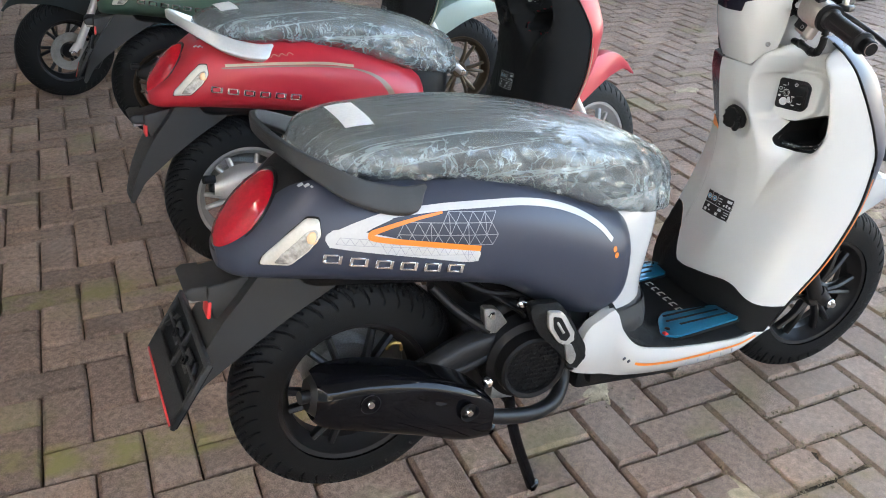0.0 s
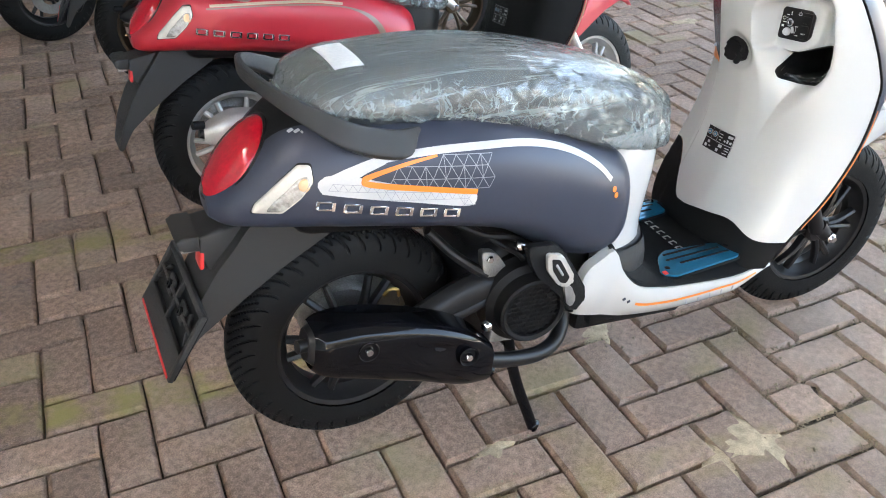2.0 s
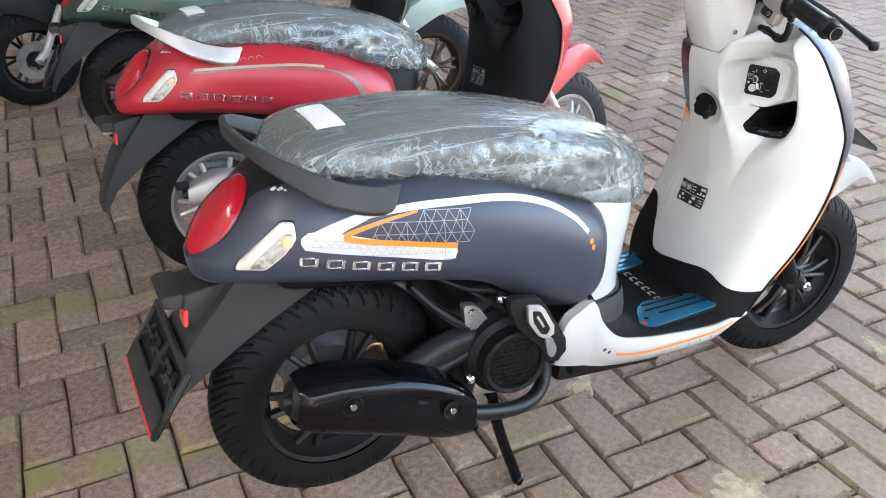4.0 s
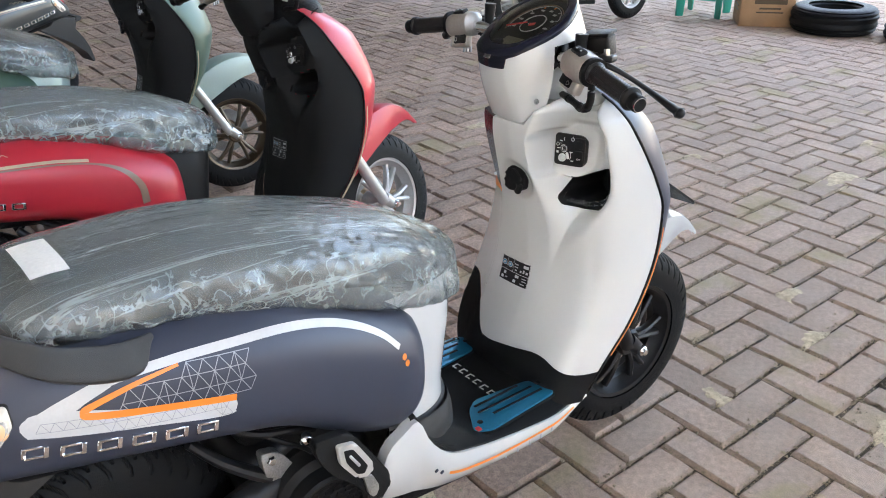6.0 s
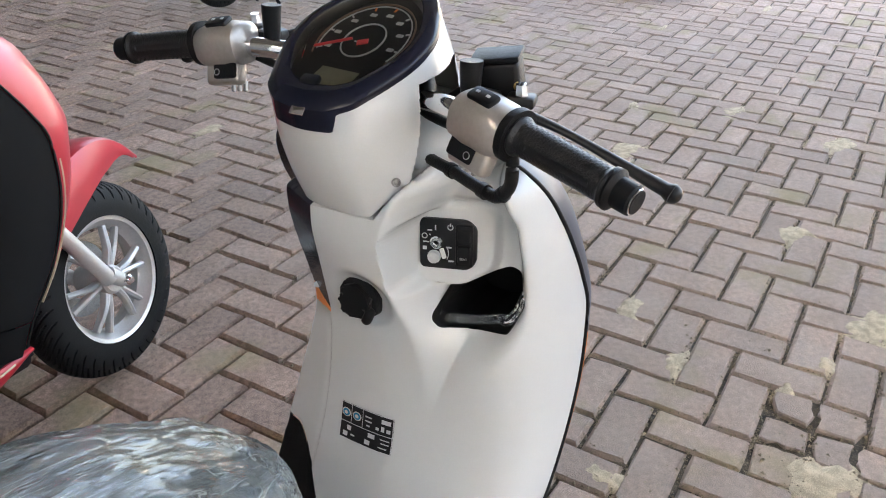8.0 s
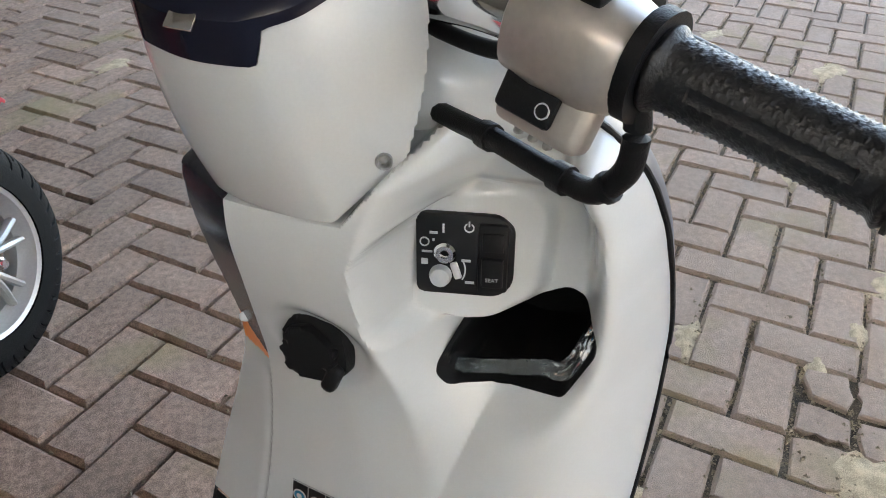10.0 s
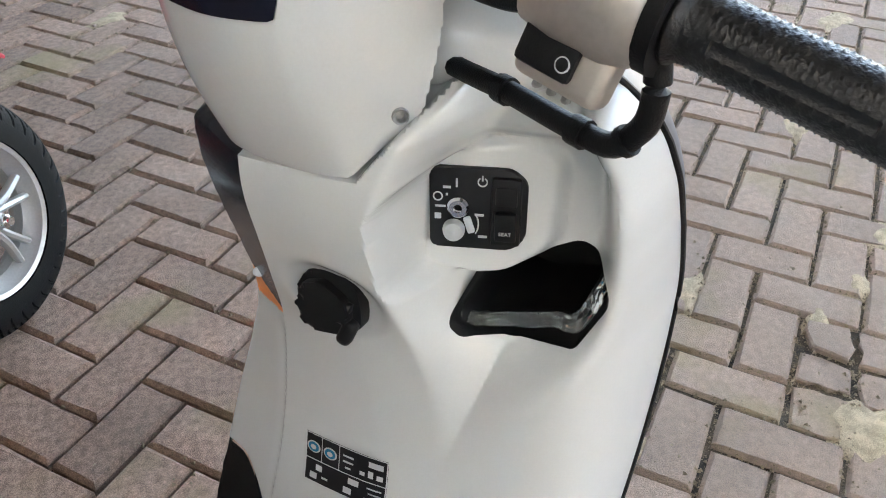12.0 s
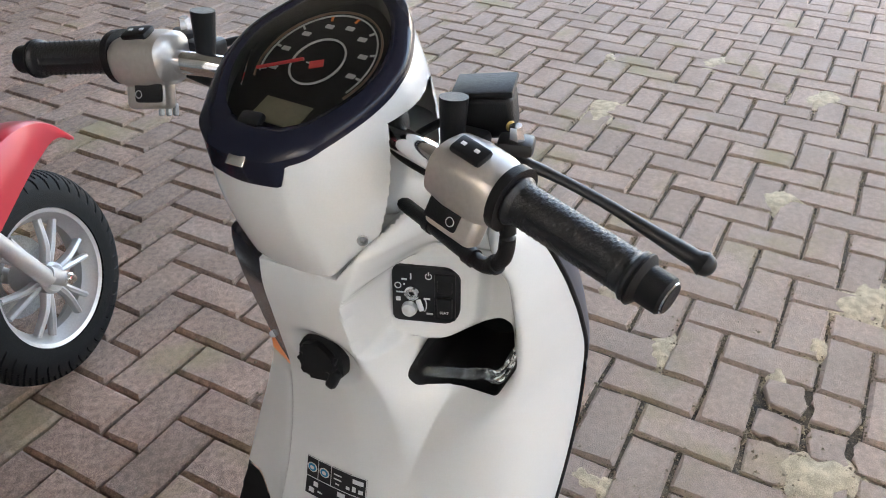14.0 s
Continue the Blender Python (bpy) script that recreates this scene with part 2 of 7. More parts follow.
    for y0, x1, k in ((0.234, 0.2, 0.85), (0.969, 0.5, 0.6), (-0.29, 1.35, 0.35)):
        d = add("ShaderNodeMath")
        d.operation = "SUBTRACT"
        d.inputs[1].default_value = y0
        link(run.outputs[0], d.inputs[0])
        a = add("ShaderNodeMath")
        a.operation = "ABSOLUTE"
        link(d.outputs[0], a.inputs[0])
        r = add("ShaderNodeMapRange")
        r.inputs["From Min"].default_value, r.inputs["From Max"].default_value = 0.062, 0.040
        link(a.outputs[0], r.inputs["Value"])
        w = add("ShaderNodeMapRange")
        w.inputs["From Min"].default_value, w.inputs["From Max"].default_value, w.inputs["To Max"].default_value = 0.36, 0.66, k
        link(wear.outputs[0], w.inputs["Value"])
        xm = add("ShaderNodeMath")
        xm.operation = "LESS_THAN"
        xm.inputs[1].default_value = x1
        link(sep.outputs[0], xm.inputs[0])
        p1, p2 = add("ShaderNodeMath"), add("ShaderNodeMath")
        p1.operation = p2.operation = "MULTIPLY"
        link(r.outputs[0], p1.inputs[0])
        link(w.outputs[0], p1.inputs[1])
        link(p1.outputs[0], p2.inputs[0])
        link(xm.outputs[0], p2.inputs[1])
        mx = add("ShaderNodeMix")
        mx.data_type = "RGBA"
        mx.inputs[7].default_value = (0.30, 0.265, 0.085, 1)
        link(p2.outputs[0], mx.inputs[0])
        link(last, mx.inputs[6])
        last = mx.outputs[2]
    link(last, b.inputs["Base Color"])
    return m


PAVER = paver_mat()
SAND = mat("sand", (0.47, 0.380, 0.255), 0.95, 0, 0, 0.3, 40, 1.0, 500)
GRIT = mat("sandy_grit", (0.30, 0.245, 0.17), 0.95, 0, 0, 0.4, 60, 0.5, 500)
JOINT = mat("joint_soil", (0.105, 0.083, 0.056), 0.95, 0, 0, 0.5, 25, 1.0, 300, tint=(0.035, 0.03, 0.025))
BLUE = mat("satin_navy_paint", (0.043, 0.050, 0.074), 0.38, 0.15, 0.0, 0.05, 3, 0.02, 900, spec=0.45)
WHITE = mat("pearl_white_paint", (0.52, 0.53, 0.525), 0.20, 0, 0.6, 0.015, 2, 0, 600, rvar=0.03)
PANEL_WHITE = mat("gloss_white_plastic", (0.60, 0.615, 0.605), 0.22, 0, 0.45, 0.015, 2, 0.02, 500, rvar=0.04)
RED = mat("satin_red_paint", (0.45, 0.018, 0.034), 0.36, 0.1, 0.10, 0.04, 3, 0.02, 900)
GREEN = mat("satin_green_paint", (0.045, 0.085, 0.060), 0.40, 0.2, 0.2, 0.05, 3, 0.02, 900)
SAGE = mat("pale_sage_paint", (0.33, 0.42, 0.38), 0.35, 0.1, 0.25, 0.04, 3)
CHARCOAL = mat("charcoal_paint", (0.02, 0.025, 0.026), 0.35, 0.1, 0.3, 0.05, 3)
BLACK = mat("black_plastic", (0.007, 0.007, 0.0075), 0.48, 0, 0, 0.12, 8, 0.25, 900, spec=0.20)
GRAIN = mat("grained_black_plastic", (0.008, 0.0085, 0.009), 0.54, 0, 0, 0.12, 8, 0.6, 1100, spec=0.18)
GLOSS = mat("gloss_black_paint", (0.004, 0.004, 0.005), 0.06, 0, 0.0, 0.05, 5, rvar=0.03, spec=0.22)
SATIN = mat("satin_black_metal", (0.012, 0.012, 0.013), 0.40, 0.1, 0.0, 0.1, 12, spec=0.35)
GRIPRUBBER = mat("grip_rubber", (0.008, 0.008, 0.009), 0.36, 0, 0, 0.2, 14, 0.3, 700, spec=0.5)
RUBBER = mat("tyre_rubber", (0.007, 0.0075, 0.008), 0.55, 0, 0, 0.25, 14, 0.4, 500, spec=0.18)
CHROME = mat("chrome", (0.82, 0.82, 0.83), 0.10, 1.0, 0, 0.03, 8, rvar=0.04)
SILVER = mat("silver_metal_paint", (0.55, 0.54, 0.52), 0.36, 0.4, 0.2, 0.05, 10)
CHAMPAGNE = mat("champagne_metal_paint", (0.42, 0.385, 0.345), 0.36, 0.55, 0.2, 0.05, 10)
BRONZE = mat("dark_bronze_paint", (0.10, 0.075, 0.05), 0.35, 0.7, 0.1, 0.1, 10)
ALU = mat("cast_aluminium", (0.36, 0.36, 0.35), 0.5, 0.85, 0, 0.2, 30, 0.4, 300)
RUSTY = mat("brass_fitting", (0.45, 0.30, 0.10), 0.4, 0.8, 0, 0.2, 40)
ORANGE = mat("orange_vinyl", (0.86, 0.235, 0.03), 0.35, 0, 0.2, 0.03, 10)
VINYL = mat("white_vinyl", (0.55, 0.56, 0.57), 0.32, 0, 0.2, 0.03, 10)
GREYLINE = mat("grey_vinyl", (0.30, 0.32, 0.36), 0.32, 0, 0.2, 0.03, 10)
NETLINE = mat("net_vinyl", (0.30, 0.32, 0.35), 0.32, 0, 0.2, 0.03, 10)
BULB = mat("amber_bulb", (0.80, 0.52, 0.30), 0.2, 0, 0.5, 0.05, 20)
KNOB = mat("pale_knob", (0.55, 0.57, 0.58), 0.3, 0.3, 0.2, 0.05, 10)
RAILGREY = mat("rail_plastic", (0.025, 0.025, 0.025), 0.5, 0, 0, 0.1, 8, 0.5, 1100)
CREAM = mat("cream_reflector", (0.66, 0.63, 0.56), 0.2, 0.1, 0.8, 0.06, 30)
NAVYDARK = mat("dark_navy_paint", (0.010, 0.011, 0.020), 0.20, 0.0, 0.0, 0.05, 3, 0.02, 900, spec=0.22)
GOLD = mat("gold_vinyl", (0.46, 0.38, 0.26), 0.32, 0.3, 0.2, 0.03, 10)
BROWNLINE = mat("bronze_vinyl", (0.22, 0.14, 0.10), 0.35, 0.2, 0.2, 0.03, 10)
PADBLUE = mat("anodised_blue", (0.012, 0.20, 0.36), 0.30, 0.55, 0.3, 0.06, 20)
REDTAPE = mat("red_edge", (0.75, 0.05, 0.05), 0.4, 0, 0, 0.05, 20)
SEATCLOTH = mat("seat_vinyl", (0.045, 0.046, 0.048), 0.6, 0, 0, 0.15, 10, 0.5, 700)
PAPER = mat("paper", (0.78, 0.77, 0.74), 0.8, 0, 0, 0.05, 12)
INK = mat("label_black", (0.007, 0.007, 0.008), 0.42, 0, 0.0, 0.05, 12, spec=0.28)
CARD = mat("cardboard", (0.36, 0.22, 0.12), 0.85, 0, 0, 0.12, 9, 0.4, 300)
TEAL = mat("teal_plastic", (0.02, 0.32, 0.24), 0.45, 0, 0, 0.1, 6)
CUSHION = mat("blue_cushion", (0.025, 0.10, 0.22), 0.7, 0, 0, 0.15, 10, 0.4, 200)
PLASTER = mat("white_plaster", (0.74, 0.73, 0.70), 0.9, 0, 0, 0.2, 1.5, 0.3, 60)
DARKWALL = mat("dark_wall_grey", (0.13, 0.13, 0.125), 0.7, 0, 0, 0.2, 2)
CONCRETE = mat("concrete", (0.46, 0.43, 0.39), 0.9, 0, 0, 0.2, 1.2, 0.4, 90)
# darker grey that holds down the bounce from the added south wall
BLOCKWALL = mat("low_bounce_grey", (0.24, 0.23, 0.21), 0.9, 0, 0, 0.3, 1.2, 0.4, 90)
ROOFING = mat("roof_sheet", (0.10, 0.10, 0.095), 0.75, 0, 0, 0.2, 1.5)
FILM = plastic_film("polythene", 0.19, 0.010, 1.66)
BAG = plastic_film("bag_polythene", 0.10, 0.0006, 1.40, 0.2)
REDLENS = mat("red_lens", (0.42, 0.005, 0.018), 0.16, 0, 0.4, 0.12, 60, 0.12, 160, rvar=0.04, spec=0.35)
CLEARLENS = mat("clear_lens", (0.46, 0.44, 0.40), 0.20, 0.25, 1.0, 0.40, 60, 0.7, 110, rvar=0.06)
DIALGLASS = window_film("dial_glass")
LCD = mat("lcd", (0.20, 0.20, 0.14), 0.3, 0, 0.5, 0.08, 30)

# ---- builders ----
def part(name, bm, material, parent=None, label="", smooth=True, kind="", category="", mats=()):
    me = bpy.data.meshes.new(name)
    bmesh.ops.recalc_face_normals(bm, faces=bm.faces)
    bm.to_mesh(me)
    bm.free()
    for m in (material, *mats):
        me.materials.append(m)
    if smooth:
        for p in me.polygons:
            p.use_smooth = True
        me.set_sharp_from_angle(angle=radians(38))
    ob = new(name, me)
    ob.parent = parent
    return tagged(ob, label, category, "", kind)


def curve(keys):
    """A smooth curve through rows (t, v, v, ...): a function of t that gives the values."""
    k = np.array(keys, float)
    t, v = k[:, 0], k[:, 1:]
    d = np.diff(v, axis=0) / np.diff(t)[:, None]
    m = np.vstack([d[:1], (d[1:] + d[:-1]) / 2, d[-1:]])
    m[1:-1][(d[1:] * d[:-1]) <= 0] = 0

    def f(x):
        x = min(max(x, t[0]), t[-1])
        i = min(int(np.searchsorted(t, x, "right")) - 1, len(t) - 2)
        h = t[i + 1] - t[i]
        s = (x - t[i]) / h
        out = (2 * s**3 - 3 * s**2 + 1) * v[i] + (s**3 - 2 * s**2 + s) * h * m[i] + (3 * s**2 - 2 * s**3) * v[i + 1] + (s**3 - s**2) * h * m[i + 1]
        return out if len(out) > 1 else float(out[0])

    return f


def path(points, n):
    """n+1 places along a smooth curve through the points, evenly by key."""
    f = curve([(i, *p) for i, p in enumerate(points)])
    return [Vector(f(i * (len(points) - 1) / n)) for i in range(n + 1)]


def skin(bm, rings, closed=True, caps=True):
    """Joins rings of places into a surface."""
    rows = [[bm.verts.new(p) for p in ring] for ring in rings]
    n = len(rows[0])
    for a, b in zip(rows, rows[1:]):
        for i in range(n if closed else n - 1):
            j = (i + 1) % n
            bm.faces.new((a[i], a[j], b[j], b[i]))
    if caps and closed:
        bm.faces.new(rows[0])
        bm.faces.new(rows[-1][::-1])
    return rows


def tube(bm, points, radius, sides=12, flat=1.0, up=(0, 0, 1), caps=True):
    """A tube along places; radius: a number or a function of 0..1; flat: the height against the width."""
    pts = [Vector(p) for p in points]
    rings = []
    for i, p in enumerate(pts):
        d = (pts[min(i + 1, len(pts) - 1)] - pts[max(i - 1, 0)]).normalized()
        side = d.cross(Vector(up))
        side = side.normalized() if side.length > 1e-4 else Vector((0, 1, 0))
        top = side.cross(d).normalized()
        r = radius(i / (len(pts) - 1)) if callable(radius) else radius
        rings.append([p + side * (r * math.cos(a)) + top * (r * flat * math.sin(a)) for a in (2 * math.pi * k / sides for k in range(sides))])
    skin(bm, rings, True, caps)
    return bm


def lathe(bm, profile, m=Matrix(), sides=48, closed=False):
    """Turns a profile of (radius, height) about the y axis; m: where it goes."""
    rings = [[m @ Vector((r * math.cos(a), h, r * math.sin(a))) for r, h in profile] for a in (2 * math.pi * k / sides for k in range(sides))]
    rows = [[bm.verts.new(p) for p in ring] for ring in rings]
    n = len(profile)
    for k in range(sides):
        a, b = rows[k], rows[(k + 1) % sides]
        for i in range(n if closed else n - 1):
            j = (i + 1) % n
            bm.faces.new((a[i], b[i], b[j], a[j]))
    return bm


def box(bm, size, m=Matrix(), bevel=0.0, segs=2):
    got = bmesh.ops.create_cube(bm, size=1.0, matrix=m @ Matrix.Diagonal((*size, 1)))
    if bevel:
        edges = list({e for v in got["verts"] for e in v.link_edges})
        bmesh.ops.bevel(bm, geom=edges, offset=bevel, segments=segs, affect="EDGES", profile=0.5)
    return bm


def rounded(points, r, n=4):
    """A polygon with its corners rounded."""
    out, k = [], len(points)
    for i in range(k):
        p, a, b = (Vector(points[(i + o) % k]) for o in (0, -1, 1))
        ra = min(r, (a - p).length * 0.45, (b - p).length * 0.45)
        s, e = p + (a - p).normalized() * ra, p + (b - p).normalized() * ra
        out += [s * (1 - t) ** 2 + p * 2 * t * (1 - t) + e * t * t for t in (q / n for q in range(n + 1))]
    return out


def slab(bm, outline, thick, m=Matrix(), bevel=0.0, segs=2):
    """A plate: the outline in its own xy plane, thickened along +z."""
    lo = [bm.verts.new(m @ Vector((x, y, 0))) for x, y in outline]
    hi = [bm.verts.new(m @ Vector((x, y, thick))) for x, y in outline]
    n = len(lo)
    top = bm.faces.new(hi)
    bm.faces.new(lo[::-1])
    for i in range(n):
        bm.faces.new((lo[i], lo[(i + 1) % n], hi[(i + 1) % n], hi[i]))
    if bevel:
        bmesh.ops.bevel(bm, geom=list(top.edges), offset=bevel, segments=segs, affect="EDGES", profile=0.5)
    return bm


def frame_of(p, normal, up=(0, 0, 1)):
    """A pose at p whose z axis is the normal and whose y axis leans to up."""
    z = Vector(normal).normalized()
    x = Vector(up).cross(z).normalized()
    m = Matrix((x, z.cross(x), z)).transposed().to_4x4()
    m.translation = p
    return m


def sgnpow(c, e):
    return math.copysign(abs(c) ** e, c)

# ---- the scooter ----
REAR, FRONT = Vector((-0.045, 0, 0.285)), Vector((1.25, 0, 0.243))

# body: x -> half-width, top, bottom, height of the widest line
BODY = curve([(-0.288, 0.030, 0.632, 0.600, 0.615), (-0.270, 0.070, 0.652, 0.592, 0.62), (-0.225, 0.110, 0.694, 0.588, 0.63), (-0.17, 0.142, 0.748, 0.584, 0.64), (-0.12, 0.160, 0.778, 0.578, 0.645), (-0.08, 0.172, 0.788, 0.572, 0.645),
              (0.0, 0.188, 0.785, 0.560, 0.64), (0.12, 0.202, 0.775, 0.536, 0.625), (0.22, 0.205, 0.760, 0.508, 0.60), (0.32, 0.202, 0.728, 0.442, 0.57), (0.40, 0.196, 0.694, 0.398, 0.54), (0.455, 0.188, 0.665, 0.388, 0.52),
              (0.49, 0.172, 0.645, 0.395, 0.52), (0.508, 0.150, 0.632, 0.405, 0.52), (0.522, 0.09, 0.615, 0.43, 0.52)])
BODY_N = 2.7


def body_y(x, z):
    w, zt, zb, zc = BODY(x)
    q = (z - zc) / ((zt - zc) if z > zc else (zc - zb))
    return w * max(0.0, 1 - min(1.0, abs(q)) ** BODY_N) ** (1 / BODY_N)


def body_ring(x, n=40, grow=0.0):
    w, zt, zb, zc = BODY(x)
    out = []
    for a in (2 * math.pi * k / n for k in range(n)):
        c, s = sgnpow(math.cos(a), 2 / BODY_N), sgnpow(math.sin(a), 2 / BODY_N)
        out.append((x, (w + grow) * c, zc + ((zt - zc + grow) if s > 0 else (zc - zb + grow)) * s))
    return out


def on_body(x, z, lift=0.0012, side=-1):
    return Vector((x, side * (body_y(x, z) + lift), z))


def ribbon(bm, points, width, side=-1, lift=0.0012, n=40, cap=True):
    """A strip of vinyl on the body's flank along places (x, z)."""
    f = path([(x, z, 0) for x, z in points], n)
    rows = []
    for i, p in enumerate(f):
        d = (f[min(i + 1, n)] - f[max(i - 1, 0)]).normalized()
        w = (width(i / n) if callable(width) else width) / 2
        rows.append([on_body(p.x - d.y * w * k, p.y + d.x * w * k, lift, side) for k in (-1, -0.33, 0.33, 1)])
    skin(bm, rows, False, False)


def fill(bm, lower, upper, side=-1, lift=0.0008, n=30, k=8):
    """Vinyl between two lines (x, z) of the flank."""
    a, b = path([(x, z, 0) for x, z in lower], n), path([(x, z, 0) for x, z in upper], n)
    skin(bm, [[on_body(p.x + (q.x - p.x) * t / k, p.y + (q.y - p.y) * t / k, lift, side) for t in range(k + 1)] for p, q in zip(a, b)], False, False)


def letter_bars(root, x0, x1, zl, h, side=-1, count=6, depth=0.003):
    """Raised chrome blocks where the maker's lettering stands: hollow shapes of the same size."""
    step = (x1 - x0) / (count - 0.3)
    for k in range(count):
        bm = bmesh.new()
        for dx, dz, w, t in ((0, 0, 0.68, 0.24), (0, 1, 0.68, 0.24), (-0.29, 0.5, 0.15, 1.0), (0.29, 0.5, 0.15, 1.0)):
            xa = x0 + step * (k + 0.35 + dx)
            za = zl(xa) + h * (dz - 0.5) * 0.86
            box(bm, (step * w, depth * 2, h * t), Matrix.Translation(on_body(xa, za, 0, side)) @ pose(0, 0, 0, 0, 12, 0), 0.0008, 1)
        part("badge_bar", bm, CHROME, root)


STEER = -5.5
AXIS_FOOT, AXIS = Vector((1.21, 0, 0.243)), Vector((-math.sin(radians(26.5)), 0, math.cos(radians(26.5))))


def steered(deg):
    return Matrix.Translation(AXIS_FOOT) @ Matrix.Rotation(radians(deg), 4, AXIS) @ Matrix.Translation(-AXIS_FOOT)


def wheel(parent, centre, radius, width, rim_r, pal, m=Matrix(), disc=False, spokes=6):
    """A cast wheel: tyre with cut tread, rim with paired spokes, hub."""
    at = m @ Matrix.Translation(centre)
    hub_ob = part("wheel", lathe(bmesh.new(), [(0.008, -0.052), (0.03, -0.052), (0.036, -0.045), (0.036, 0.045), (0.03, 0.052), (0.008, 0.052)], at, 28), pal["rim"], parent, pal["rim_label"])
    bm = bmesh.new()
    n, k = 800, 34
    prof = []
    for q in range(k):
        a = math.pi * (q / (k - 1)) - math.pi / 2
        y = width / 2 * sgnpow(math.sin(a), 0.85)
        r = rim_r + 0.004 + (radius - rim_r - 0.004) * abs(math.cos(a)) ** 0.62
        prof.append((r, y))
    rings = []
    for i in range(n):
        ang = 2 * math.pi * i / n
        ring = []
        for e, (r, y) in enumerate(prof):
            q = abs(y) / (width / 2)
            if 0.10 < q < 0.95 and r > rim_r + 0.50 * (radius - rim_r):
                ph = (i / n * 80 + 3.2 * q**1.3 + (0.5 if y > 0 else 0)) % 1.0
                if ph < 0.26 and (q < 0.80 or int(i / n * 80 + 3.2 * q**1.3) % 2):
                    (r0, y0), (r1, y1) = prof[e - 1], prof[e + 1]
                    l = math.hypot(r1 - r0, y1 - y0)
                    r, y = r - 0.0034 * (y1 - y0) / l, y + 0.0034 * (r1 - r0) / l
            ring.append(at @ Vector((r * math.cos(ang), y, r * math.sin(ang))))
        rings.append(ring)
    rows = [[bm.verts.new(p) for p in ring] for ring in rings]
    for i in range(n):
        a, b = rows[i], rows[(i + 1) % n]
        for q in range(k - 1):
            bm.faces.new((a[q], b[q], b[q + 1], a[q + 1]))
    part("tyre", bm, RUBBER, hub_ob, "black rubber tyre with slanted tread grooves", False)
    h = width * 0.40
    bm = lathe(bmesh.new(), [(rim_r + 0.006, -h), (rim_r + 0.003, -h - 0.006), (rim_r - 0.006, -h - 0.003), (rim_r - 0.010, -h + 0.012), (rim_r - 0.026, -h + 0.028), (rim_r - 0.026, h - 0.028), (rim_r - 0.010, h - 0.012), (rim_r - 0.006, h + 0.003), (rim_r + 0.003, h + 0.006), (rim_r + 0.006, h)], at, 64)
    part("rim", bm, pal["rim"], hub_ob)
    for s in range(spokes):
        bm = bmesh.new()
        for d in (-1, 1):
            a0, a1 = 2 * math.pi * s / spokes + d * 0.10, 2 * math.pi * s / spokes + d * 0.17
            pts = [at @ Vector((r * math.cos(a), y, r * math.sin(a))) for r, a, y in ((0.030, a0 * 1.0, -0.026), (0.075, a0 + d * 0.02, -0.030), (rim_r - 0.022, a1, -0.022))]
            tube(bm, path(pts, 8), lambda t: 0.0095 - 0.002 * t, 8, 1.5, at.to_3x3() @ Vector((0, 1, 0)))
        part("spoke", bm, pal["rim"], hub_ob)
    if disc:
        part("brake_disc", lathe(bmesh.new(), [(0.05, 0.050), (0.095, 0.050), (0.095, 0.054), (0.05, 0.054)], at, 40, True), ALU, hub_ob)
    else:
        part("brake_drum", lathe(bmesh.new(), [(0.01, 0.02), (0.075, 0.02), (0.08, 0.03), (0.08, 0.07), (0.01, 0.075)], at, 40), ALU, hub_ob)
    return hub_ob


# seat: x -> half-width, top, bottom
SEAT = curve([(-0.132, 0.06, 0.793, 0.772), (-0.112, 0.102, 0.815, 0.766), (-0.06, 0.13, 0.833, 0.76), (0.02, 0.142, 0.838, 0.752), (0.12, 0.148, 0.84, 0.742), (0.28, 0.152, 0.824, 0.715), (0.42, 0.148, 0.794, 0.68), (0.52, 0.13, 0.764, 0.652), (0.59, 0.104, 0.728, 0.632), (0.635, 0.068, 0.695, 0.63), (0.65, 0.028, 0.669, 0.636)])


def seat_ring(x, grow, n=48, wrinkle=0.0, seed=0.0):
    w, zt, zb = SEAT(x)
    zc = zb + (zt - zb) * 0.38
    out = []
    for a in (2 * math.pi * k / n for k in range(n)):
        c, s = sgnpow(math.cos(a), 0.72), sgnpow(math.sin(a), 0.78)
        y, z = (w + grow) * c, zc + ((zt - zc + grow) if s > 0 else (zc - zb + grow * 1.2)) * s
        if wrinkle:
            front = smooth01((x - 0.46) / 0.12)
            low = max(1.0 - smooth01((s + 0.10) / 0.70), front)
            ridge = 1 - 2.4 * abs(noise.noise(Vector((x * 24 + z * 16 + seed, math.copysign(3, y), z * 6 + seed))))
            d = noise.voronoi(Vector((x * 26 + 8 * z + seed, y * 26, z * 22)))[0]
            e = noise.voronoi(Vector((x * 60 + seed, y * 60 + 20 * z, z * 44)))[0]
            long = noise.noise(Vector((x * 4 + seed, y * 60, z * 8))) + 0.6 * noise.noise(Vector((x * 9, y * 110, seed)))
            crumple = 0.9 * (d[1] - d[0]) + 0.35 * (e[1] - e[0]) - 0.3
            o = Vector((0, c, s)).normalized() * wrinkle * (low * (0.55 * ridge * (1 - front) + (0.55 + 0.5 * front) * crumple) + (1 - low) * (0.13 * long + 0.10 * crumple))
            sag = 0.034 * smooth01((x - 0.10) / 0.40) * smooth01(-s * 1.5 + 0.2)
            y, z = y + o.y + math.copysign(0.35 * sag, c), z + o.z - sag
        out.append((x, y, z))
    return out


